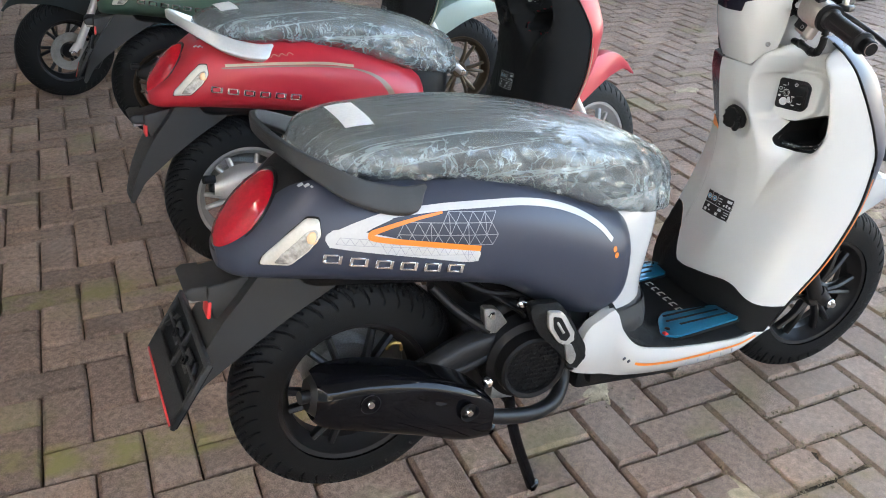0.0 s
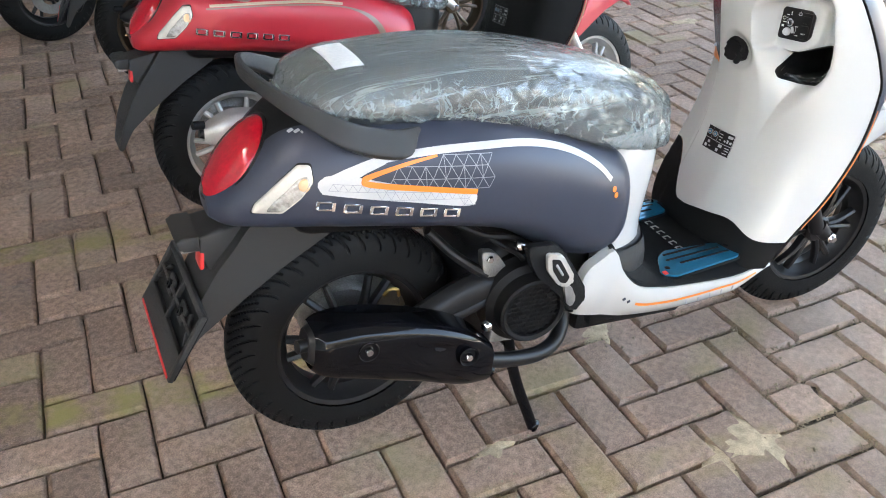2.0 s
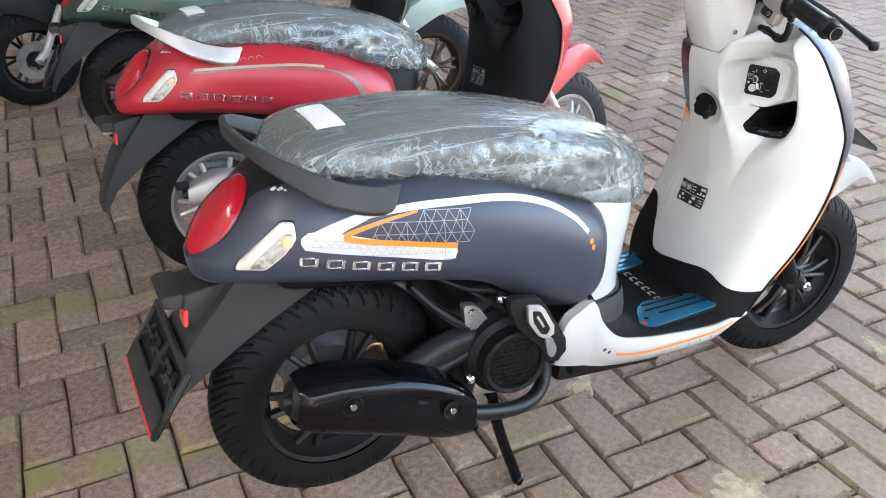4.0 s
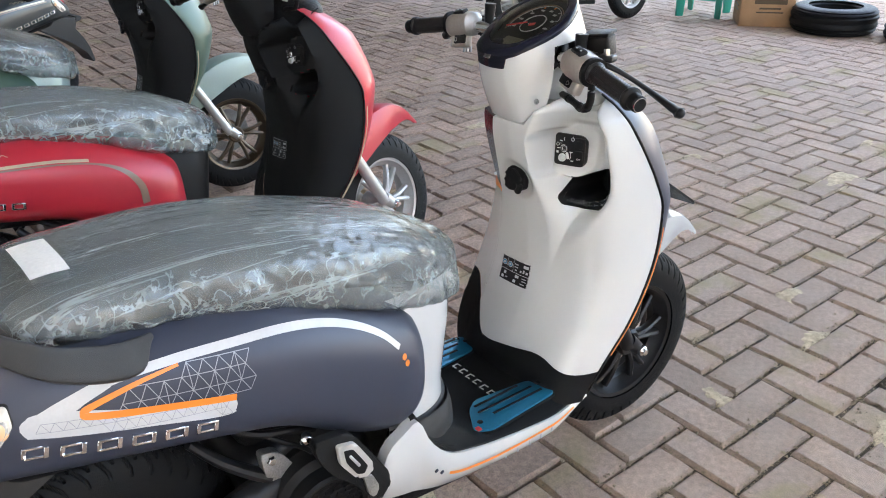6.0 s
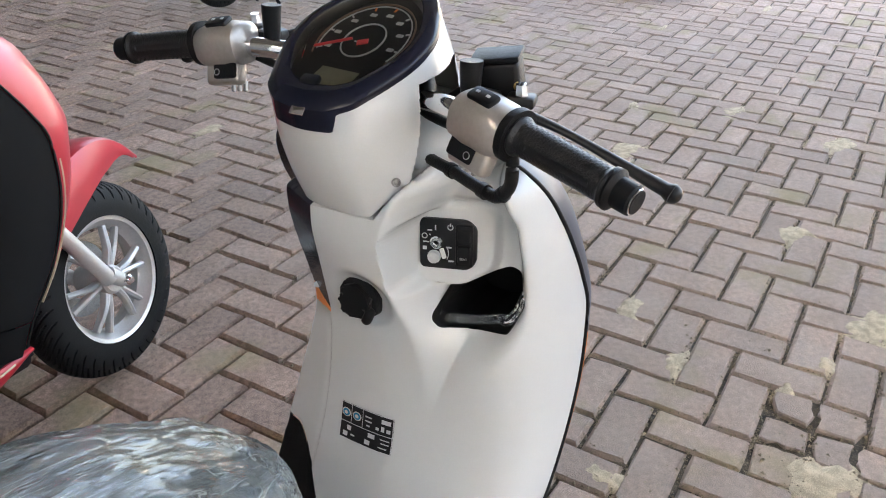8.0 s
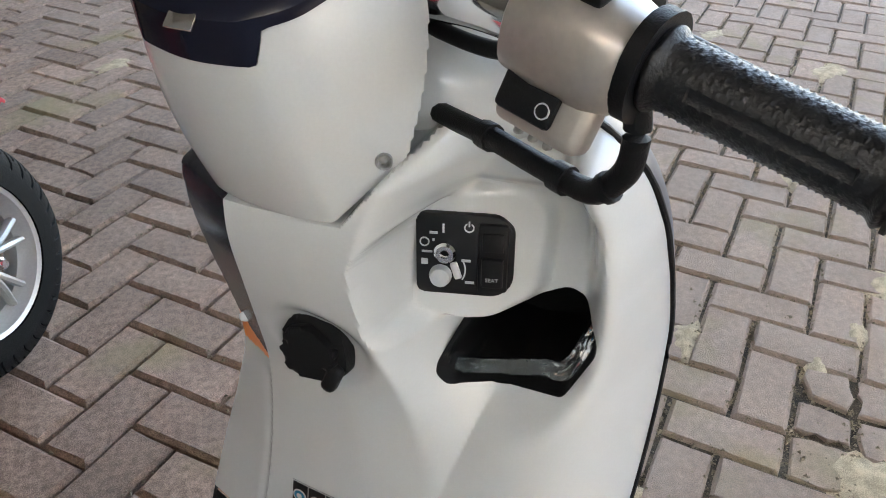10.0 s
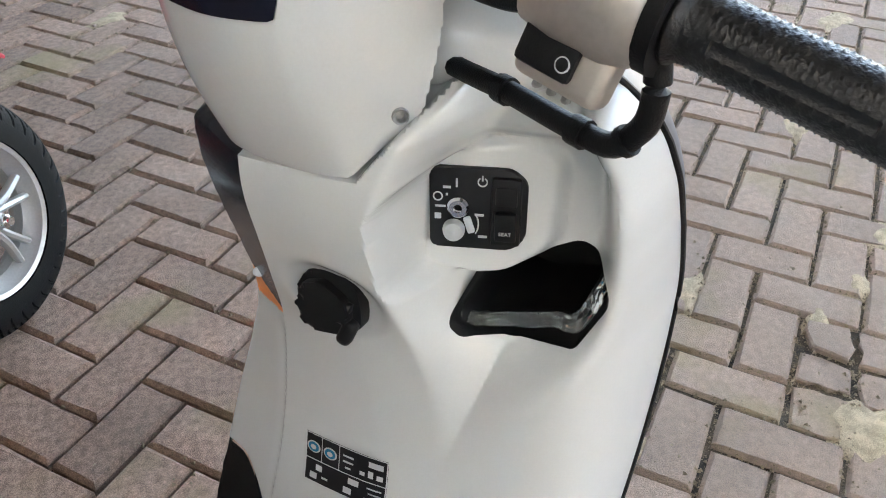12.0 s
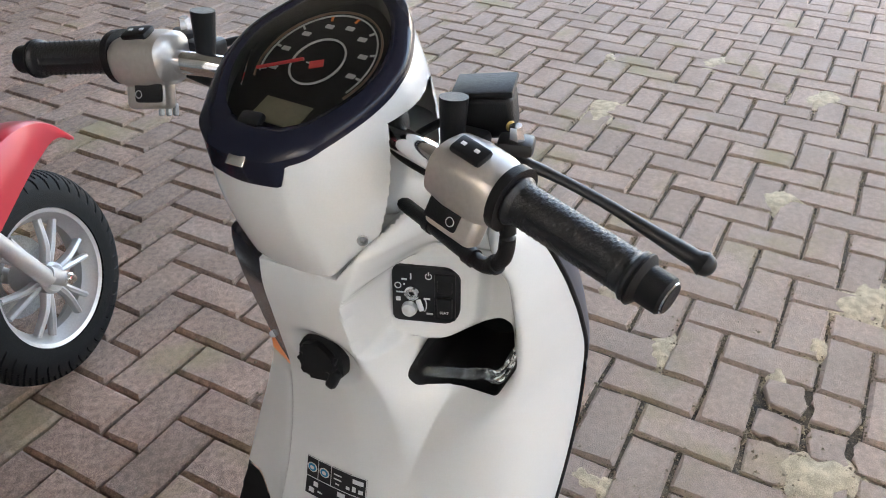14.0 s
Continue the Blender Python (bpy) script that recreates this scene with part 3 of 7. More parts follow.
def seat(parent, pal, seed, fine):
    fold = 230 if fine else 150
    xs = [-0.132 + 0.782 * (0.5 - 0.5 * math.cos(math.pi * i / 44)) for i in range(45)]
    bm = bmesh.new()
    skin(bm, [seat_ring(x, 0.0) for x in xs])
    part("seat", bm, pal["seat"], parent, pal["seat_label"])
    bm = bmesh.new()
    xs = [-0.138 + 0.812 * (0.5 - 0.5 * math.cos(math.pi * i / fold)) for i in range(fold + 1)]
    skin(bm, [[(x, *q[1:]) for q in seat_ring(x - 0.014 * smooth01((x - 0.55) / 0.1), 0.0085, 180 if fine else 120, 0.0065, seed)] for x in xs])
    part("seat_wrap", bm, FILM, parent, "crinkled clear plastic wrap over the seat")
    bm = bmesh.new()
    rows = []
    for i in range(9):
        x = -0.066 + 0.048 * i / 8
        w, zt, zb = SEAT(x)
        zc = zb + (zt - zb) * 0.38
        row = []
        for j in range(7):
            y = 0.038 - 0.118 * j / 6 - 0.008 * i / 8
            q = min(1, abs(y) / (w + 0.013))
            row.append((x, y, zc + (zt - zc + 0.0155) * (1 - q ** (2 / 0.72)) ** 0.39))
        rows.append(row)
    skin(bm, rows, False, False)
    part("paper_slip", bm, PAPER, parent, "white paper slip under the plastic")


# leg shield: z -> inner middle x, edge x, half-width, how far the front bulges
SHIELD = curve([(0.285, 0.83, 0.905, 0.1795, 0.02), (0.36, 0.846, 0.945, 0.1915, 0.025), (0.45, 0.885, 1.01, 0.2035, 0.045), (0.57, 0.912, 1.062, 0.2125, 0.09), (0.69, 0.898, 1.074, 0.2155, 0.13), (0.76, 0.874, 1.046, 0.2135, 0.15), (0.8, 0.86, 1.022, 0.2115, 0.16), (0.85, 0.847, 0.99, 0.2065, 0.17), (0.9, 0.846, 0.962, 0.1895, 0.14), (0.935, 0.852, 0.94, 0.1575, 0.11), (0.95, 0.86, 0.93, 0.1335, 0.1)])
# the fold left of the central column: z -> y of the fold, width of the flank beyond it
FOLD = curve([(0.28, 0.150, 0.06), (0.34, 0.132, 0.072), (0.42, 0.115, 0.076), (0.51, 0.102, 0.072), (0.55, 0.097, 0.066), (0.64, 0.079, 0.046), (0.69, 0.068, 0.036), (0.72, 0.062, 0.037), (0.76, 0.054, 0.046), (0.80, 0.047, 0.058), (0.85, 0.042, 0.064), (0.90, 0.037, 0.066), (0.95, 0.032, 0.07)])
SHIELD_Y = -0.009
POCKET = [(-0.0892, 0.7605), (-0.1079, 0.7620), (-0.1337, 0.7751), (-0.160, 0.7870), (-0.1767, 0.7790), (-0.1905, 0.7660), (-0.1910, 0.752), (-0.1702, 0.7070), (-0.1166, 0.6935), (-0.0829, 0.6990), (-0.0748, 0.7130), (-0.074, 0.7222)]
POCKET = [tuple(p) for p in rounded(POCKET, 0.007, 4)]
# the hollow right of the column, with the knee hollow below it, and the raised field of the switch panel
HOLLOW = [(-0.110, 0.960), (-0.092, 0.925), (-0.078, 0.900), (-0.066, 0.876), (-0.056, 0.848), (-0.051, 0.800), (-0.052, 0.757), (-0.058, 0.720), (-0.064, 0.680), (-0.068, 0.640), (-0.070, 0.600), (-0.066, 0.555), (-0.0692, 0.540), (-0.0914, 0.586), (-0.1268, 0.6326), (-0.1635, 0.6703), (-0.190, 0.705), (-0.199, 0.745), (-0.200, 0.775), (-0.199, 0.820), (-0.196, 0.870), (-0.180, 0.915), (-0.150, 0.960)]
HOLLOW = [tuple(p) for p in rounded(HOLLOW, 0.02, 3)]
FIELD = [(-0.0535, 0.7661), (-0.0570, 0.8409), (-0.0680, 0.8562), (-0.1234, 0.8625), (-0.1411, 0.8536), (-0.1376, 0.7857), (-0.1075, 0.7623), (-0.0887, 0.7606)]
FIELD = [tuple(p) for p in rounded(FIELD, 0.010, 3)]
HOLLOW_X = curve([(0.53, 0.926), (0.60, 0.942), (0.65, 0.951), (0.70, 0.958), (0.76, 0.965), (0.80, 0.972), (0.85, 0.968), (0.868, 0.962), (0.884, 0.943), (0.90, 0.941), (0.95, 0.952)])


def smooth01(t):
    t = min(1.0, max(0.0, t))
    return t * t * (3 - 2 * t)


def depth_in(p, poly):
    """How far p lies inside the outline; negative outside."""
    d = nearest_on(p, poly)[0]
    return d if inside(p, poly) else -d


def field_x(y, z):
    """The plane of the raised field that carries the switch panel."""
    return 0.946 - 0.30 * (y + 0.0925) + 0.06 * (z - 0.815)


def cowl_edge(y):
    """Height of the lower edge of the handlebar cowl: level at the back, rising on the flanks."""
    return 0.880 + 1.25 * max(0.0, abs(y) - 0.048)


def shield_x(y, z):
    """The inner leg shield: a soft central column, hollowed to the right, with the raised field of the switch panel."""
    xc, xe, w, _ = SHIELD(z)
    u = min(1.0, abs(y - SHIELD_Y) / w)
    x = xc + (xe - xc) * (0.16 * u**1.3 + 0.84 * u**9)
    if y < -0.02 and z > 0.52:
        s = depth_in((y, z), HOLLOW)
        low = smooth01((0.74 - z) / 0.10)
        x += (max(x, HOLLOW_X(z) - 0.15 * (y + 0.12)) - x) * smooth01((s + 0.006) / (0.036 + 0.040 * low))
        if z > 0.74:
            x += (field_x(y, z) - x) * smooth01(1.0 + depth_in((y, z), FIELD) / 0.010)
    # the top lip falls back under the handlebar cowl
    x += 0.075 * smooth01((z - 0.900) / 0.045) * smooth01((-y - 0.015) / 0.04) * smooth01((0.19 + y) / 0.05)
    # the shield dives under the lower edge of the cowl
    x += 0.030 * smooth01((z - cowl_edge(y) + 0.004) / 0.006) * smooth01((0.115 - abs(y)) / 0.02)
    # dimple behind the luggage hook
    q = ((y + 0.001) / 0.038) ** 2 + ((z - 0.746) / 0.040) ** 2
    x += 0.012 * math.exp(-(q**3))
    yl, wide = FOLD(z)
    if y > yl:
        q = y - yl
        x = min(max(x, xe), shield_x(yl, z) + 0.0020 * math.exp(-(((q - 0.004) / 0.005) ** 2)) * smooth01((0.69 - z) / 0.03) + (0.30 + 0.26 * smooth01((z - 0.66) / 0.08)) * min(q, wide) + 3.2 * max(0.0, q - wide))
    return x


def shield_normal(y, z):
    e = 0.004
    return Vector((-1, (shield_x(y + e, z) - shield_x(y - e, z)) / (2 * e), (shield_x(y, z + e) - shield_x(y, z - e)) / (2 * e))).normalized()


def foot_line(u):
    """The wavy seam above which the shield is painted."""
    return 0.371 + 0.008 * math.exp(-(((u + 0.42) / 0.22) ** 2)) - 0.020 * smooth01((-u - 0.5) * 2) - 0.010 * math.exp(-(((u - 0.3) / 0.25) ** 2)) + 0.105 * smooth01((u - 0.40) * 2.4)


def inside(p, poly):
    x, y, hit = p[0], p[1], False
    for (ax, ay), (bx, by) in zip(poly, poly[1:] + poly[:1]):
        if (ay > y) != (by > y) and x < (bx - ax) * (y - ay) / (by - ay) + ax:
            hit = not hit
    return hit


def nearest_on(p, poly):
    best = None
    for a, b in zip(poly, poly[1:] + poly[:1]):
        a, b, v = Vector(a), Vector(b), Vector(p)
        t = min(1, max(0, (v - a).dot(b - a) / max(1e-9, (b - a).length_squared)))
        c = a + (b - a) * t
        if best is None or (c - v).length < best[0]:
            best = ((c - v).length, c)
    return best


def leg_shield(parent, pal, fine):
    nu, nz = (210, 270) if fine else (48, 60)
    bm = bmesh.new()
    rows, dark, orange = [], (bmesh.new(), {}), (bmesh.new(), {})
    for j in range(nz + 1):
        row = []
        for i in range(nu + 1):
            u = -1 + 2 * i / nu
            zb = foot_line(u)
            z = zb + (0.945 - zb) * j / nz
            w = SHIELD(z)[2]
            y = SHIELD_Y + u * w
            if fine and -0.20 < y < -0.06 and 0.68 < z < 0.81:
                d, c = nearest_on((y, z), POCKET)
                if d < 0.0017:
                    y, z = c
            if abs(y - FOLD(z)[0]) < 0.0016:
                y = FOLD(z)[0]
            row.append(bm.verts.new((shield_x(y, z), y, z)))
        rows.append(row)
    for j in range(nz):
        for i in range(nu):
            vs = (rows[j][i], rows[j][i + 1], rows[j + 1][i + 1], rows[j + 1][i])
            c = sum((v.co for v in vs), Vector()) / 4
            q = c.y - FOLD(c.z)[0]
            if inside((c.y, c.z), POCKET):
                continue
            if q > 0 and c.z > 0.697 + 0.12 * q:
                tip = 0.705 + 0.75 * q
                for v in vs:
                    kept = (orange if c.z < tip else dark)
                    kept[1].setdefault(v, kept[0].verts.new(v.co))
                kept[0].faces.new([kept[1][v] for v in vs])
                continue
            bm.faces.new(vs)
    bmesh.ops.delete(bm, geom=[v for v in bm.verts if not v.link_faces], context="VERTS")
    inner = part("leg_shield", bm, pal["inner"], parent, pal["inner_label"])
    for got, mt, nm in ((dark, pal["flank"], "shell_flank"), (orange, pal["stripe"], "stripe_tip")):
        for v in [v for v in got[0].verts if not v.link_faces]:
            got[0].verts.remove(v)
        part(nm, got[0], mt, inner, pal["shell_label"] if nm == "shell_flank" else "")
    if fine:
        bm = bmesh.new()
        bmesh.ops.create_uvsphere(bm, u_segments=12, v_segments=8, radius=0.0055, matrix=Matrix.Translation((shield_x(0.086, 0.732), 0.086, 0.732)) @ pose(0, 0, 0, 0, 30, 35) @ Matrix.Diagonal((0.2, 1, 0.8, 1)))
        part("pale_dot", bm, VINYL, inner)
    # the pocket: a rim that turns in and a dark bin behind
    bm = bmesh.new()
    rings = []
    for depth, shrink in ((-0.0005, 1.0), (0.004, 0.975), (0.012, 0.955), (0.085, 0.90)):
        cy, cz = -0.135, 0.745
        rings.append([(max(shield_x(y, z), 0) * (1 if depth < 0.05 else 0) + depth + (0 if depth < 0.05 else 0.975), cy + (y - cy) * shrink, cz + (z - cz) * shrink) for y, z in POCKET])
    rows = skin(bm, rings, True, False)
    bm.faces.new(rows[-1])
    part("pocket", bm, BLACK, inner, "black open glove pocket")
    if fine:
        bm = bmesh.new()
        ps = [(-0.079, 0.722), (-0.079, 0.712), (-0.088, 0.703), (-0.116, 0.698), (-0.145, 0.705), (-0.168, 0.713), (-0.180, 0.735), (-0.187, 0.757)]
        hs = [0.001, 0.003, 0.005, 0.007, 0.008, 0.012, 0.018, 0.018]
        lo, hi = path([(shield_x(*p) + 0.006, *p) for p in ps], 28), path([(shield_x(*p) + 0.016, p[0] * 0.97, p[1] + h) for p, h in zip(ps, hs)], 28)
        skin(bm, [[a + (b - a) * t / 5 + Vector((0.004 * noise.noise((a + b) * 60 + Vector((t, 0, 0))), 0, 0)) for t in range(6)] for a, b in zip(lo, hi)], False, False)
        part("pocket_bag", bm, BAG, inner, "clear plastic bag edge in the pocket")
    # black foot of the shield
    bm = bmesh.new()
    rows = []
    for j in range(13):
        row = []
        for i in range(61):
            u = -1 + 2 * i / 60
            z = 0.285 + (foot_line(u) - 0.0015 - 0.285) * j / 12
            y = SHIELD_Y + u * SHIELD(z)[2]
            row.append((shield_x(y, z) - 0.001, y, z))
        rows.append(row)
    skin(bm, rows, False, False)
    part("shield_foot", bm, GRAIN, parent, "black plastic foot of the leg shield")
    # outer shell with a painted flank
    bm = bmesh.new()
    rows = []
    for j in range(49):
        z = 0.30 + 0.65 * j / 48
        _, xe, w, bulge = SHIELD(z)
        row = []
        for i in range(41):
            a = -math.pi / 2 + math.pi * i / 40
            row.append((xe + 0.005 + bulge * max(0.0, math.cos(a)) ** 1.12, SHIELD_Y + (w + 0.002) * math.sin(a), z))
        rows.append(row)
    skin(bm, rows, False, False)
    part("front_shell", bm, pal["shell"], parent, pal["shell_label"])
    for side in (-1, 1):
        bm = bmesh.new()
        pts = [(SHIELD(z)[1] + 0.004, SHIELD_Y + side * (SHIELD(z)[2] + 0.001), z) for z in (0.30 + 0.64 * i / 40 for i in range(41))]
        tube(bm, pts, 0.0026, 8)
        part("edge_trim", bm, BLACK, parent, "black rubber edge trim")
        if pal["stripe"]:
            bm = bmesh.new()
            pts = [(SHIELD(z)[1] + 0.013, SHIELD_Y + side * (SHIELD(z)[2] - 0.0015), z) for z in (0.38 + 0.27 * i / 24 for i in range(25))]
            tube(bm, pts, 0.0035, 6)
            part("stripe", bm, pal["stripe"], parent)
    return inner


def switch_panel(inner):
    """The black plate with ignition, seat switch and printed marks."""
    y0, z0 = -0.0900, 0.8150
    n = Vector((-1.0, -0.30, 0.06)).normalized()
    p = Vector((field_x(y0, z0) - 0.001, y0, z0))
    m = frame_of(p, n) @ Matrix.Diagonal((0.935, 0.955, 1, 1))
    w, h = 0.0375, 0.0335
    out = rounded([(-w + 0.012, h), (w, h), (w, -h), (-w + 0.010, -h), (-w, -h + 0.012), (-w, h - 0.010)], 0.006)
    plate = part("switch_panel", slab(bmesh.new(), [(-x, y) for x, y in out][::-1], 0.010, m @ pose(0, 0, -0.006), 0.0012), INK, inner, "black switch panel with printed marks")
    sx = -1 if (m.to_3x3() @ Vector((1, 0, 0))).y > 0 else 1

    def put(name, bm_fn, mt, label=""):
        bm = bmesh.new()
        bm_fn(bm)
        part(name, bm, mt, plate, label)

    def at(x, y, z=0.004):
        return m @ Matrix.Translation((sx * x, y, z))

    rot = Matrix.Rotation(radians(90), 4, "X")
    put("lock_barrel", lambda b: lathe(b, [(0.0035, 0.003), (0.0068, 0.003), (0.0085, 0.001), (0.0085, -0.004), (0.0035, -0.001)], at(-0.015, 0.003, 0.007) @ rot, 24), CHROME, "chrome ignition lock")
    put("shutter_knob", lambda b: lathe(b, [(0.0001, 0.005), (0.0075, 0.004), (0.0088, 0.0), (0.0088, -0.004)], at(-0.0185, -0.0175, 0.006) @ rot, 24), KNOB, "round silver shutter knob")
    put("shutter_lever", lambda b: box(b, (0.006, 0.014, 0.004), at(-0.0065, -0.012, 0.006) @ pose(0, 0, 0, 0, 0, 18 * sx), 0.0015), VINYL)
    put("seat_switch", lambda b: box(b, (0.023, 0.056, 0.006), at(0.0215, 0.0, 0.005), 0.002), BLACK, "black rocker seat switch")
    put("rocker_key", lambda b: box(b, (0.017, 0.026, 0.006), at(0.0215, -0.011, 0.008) @ pose(0, 0, 0, 7, 0, 0), 0.002), BLACK)
    put("rocker_key", lambda b: box(b, (0.017, 0.016, 0.005), at(0.0215, 0.014, 0.007), 0.002), BLACK)

    def arc(b, cx, cy, r, a0, a1, t=0.0011):
        pts = [at(cx + r * math.cos(radians(a)), cy + r * math.sin(radians(a)), 0.0046).translation for a in (a0 + (a1 - a0) * i / 16 for i in range(17))]
        tube(b, pts, t / 2, 6)

    put("printed_mark", lambda b: arc(b, 0.003, 0.0235, 0.0034, 120, 420), VINYL)
    put("printed_mark", lambda b: box(b, (0.0012, 0.0042, 0.0008), at(0.003, 0.0265, 0.0046)), VINYL)
    put("printed_mark", lambda b: box(b, (0.0014, 0.007, 0.0008), at(-0.0165, 0.022, 0.0046)), VINYL)
    put("printed_mark", lambda b: arc(b, -0.031, 0.010, 0.0034, 0, 360), VINYL)
    put("printed_mark", lambda b: box(b, (0.0080, 0.0014, 0.0008), at(-0.029, 0.002, 0.0046)), VINYL)
    put("printed_mark", lambda b: box(b, (0.0050, 0.0046, 0.0008), at(-0.031, -0.0065, 0.0046)), VINYL)
    put("printed_mark", lambda b: arc(b, -0.016, -0.012, 0.0165, -30, 28), VINYL)
    for x, y, w2 in ((-0.024, 0.018, 0.006), (0.001, -0.004, 0.007), (0.004, -0.0225, 0.007), (-0.020, -0.004, 0.0016), (-0.024, 0.012, 0.0016)):
        put("printed_mark", lambda b: box(b, (w2, 0.0018, 0.0008), at(x, y, 0.0046)), VINYL)
    sm = at(0.0215, -0.0155, 0.0114) @ pose(0, 0, 0, 7, 0, 0)
    words(plate, "SEAT", 0.0045, sm if sx > 0 else sm @ pose(0, 0, 0, 0, 0, 0), VINYL)


def words(parent, text, size, m, material):
    cu = bpy.data.curves.new("lettering", "FONT")
    cu.body, cu.size, cu.align_x, cu.align_y, cu.extrude = text, size, "CENTER", "CENTER", 0.0002
    tmp = bpy.data.objects.new("lettering", cu)
    me = bpy.data.meshes.new_from_object(tmp)
    bpy.data.objects.remove(tmp)
    me.transform(m)
    me.materials.append(material)
    ob = new("lettering", me)
    ob.parent = parent
    return ob


def warning_label(inner, fine):
    """The black safety label with round signs and lines of print."""
    def at(a, b, lift=0.0012):
        y, z = 0.0690 - 0.0905 * a + 0.002 * b, 0.545 - 0.055 * b + 0.002 * a - 0.003 * a * (1 - a)
        return Vector((shield_x(y, z), y, z)) + shield_normal(y, z) * lift

    bm = bmesh.new()
    skin(bm, [[at(i / 12, j / 6) for j in range(7)] for i in range(13)], False, False)
    lab = part("warning_label", bm, INK, inner, "black safety label with white signs")

    def rect(a0, a1, b0, b1, mt=VINYL):
        b = bmesh.new()
        skin(b, [[at(a0 + (a1 - a0) * i / 4, b0 + (b1 - b0) * j / 2, 0.0018) for j in range(3)] for i in range(5)], False, False)
        part("printed_mark", b, mt, lab)

    def disc(a, b0, r, mt, lift):
        b = bmesh.new()
        c = b.verts.new(at(a, b0, lift))
        ring = [b.verts.new(at(a + r * math.cos(q), b0 + r * 1.45 * math.sin(q), lift)) for q in (2 * math.pi * k / 20 for k in range(20))]
        for k in range(20):
            b.faces.new((c, ring[k], ring[(k + 1) % 20]))
        part("printed_mark", b, mt, lab)

    rect(0.0, 1.0, 0.0, 0.02), rect(0.0, 1.0, 0.98, 1.0), rect(0.0, 0.012, 0.0, 1.0), rect(0.988, 1.0, 0.0, 1.0), rect(0.0, 1.0, 0.53, 0.55), rect(0.20, 0.21, 0, 0.53), rect(0.42, 0.43, 0, 0.53)
    for a in (0.10, 0.31):
        disc(a, 0.28, 0.085, VINYL, 0.0018)
        disc(a, 0.28, 0.068, PADBLUE, 0.0022)
        disc(a, 0.28, 0.035, VINYL, 0.0026)
    for a0, a1, b0, b1 in ((0.47, 0.60, 0.16, 0.20), (0.47, 0.60, 0.28, 0.32), (0.5, 0.57, 0.40, 0.44), (0.78, 0.95, 0.10, 0.22), (0.68, 0.74, 0.36, 0.44), (0.78, 0.84, 0.30, 0.44), (0.88, 0.95, 0.34, 0.44),
                           (0.14, 0.22, 0.62, 0.74), (0.07, 0.16, 0.80, 0.92), (0.22, 0.30, 0.82, 0.86), (0.55, 0.68, 0.60, 0.72), (0.50, 0.60, 0.80, 0.92), (0.78, 0.95, 0.64, 0.67), (0.80, 0.95, 0.74, 0.77), (0.76, 0.92, 0.86, 0.89)):
        rect(a0, a1, b0, b1)


def luggage_hook(inner):
    c = Vector((shield_x(0.0, 0.746) - 0.008, 0.0, 0.746))
    m = frame_of(c, (-0.97, -0.05, 0.20)) @ Matrix.Scale(0.88, 4)
    bm = slab(bmesh.new(), rounded([(-0.022, 0.028), (0.008, 0.033), (0.024, 0.020), (0.030, -0.002), (0.030, -0.018), (0.012, -0.027), (-0.020, -0.029), (-0.032, -0.016), (-0.028, -0.006), (-0.034, 0.006)], 0.006), 0.016, m @ pose(0, 0, -0.006), 0.004, 3)
    hook = part("luggage_hook", bm, BLACK, inner, "black folding luggage hook")
    part("hook_arm", slab(bmesh.new(), rounded([(-0.024, 0.018), (-0.004, 0.024), (0.016, 0.012), (0.024, -0.008), (0.014, -0.014), (0.004, 0.000), (-0.024, 0.004)], 0.005), 0.012, m @ pose(0, 0, 0.008), 0.004, 3), BLACK, hook)
    part("hook_tip", box(bmesh.new(), (0.014, 0.026, 0.015), m @ pose(0.019, -0.020, 0.012, 0, 0, -22), 0.005, 3), BLACK, hook)
    part("hook_pin", tube(bmesh.new(), [m @ Vector((-0.026, 0.010, 0.012)), m @ Vector((0.022, 0.002, 0.012))], 0.004, 10), SATIN, hook)


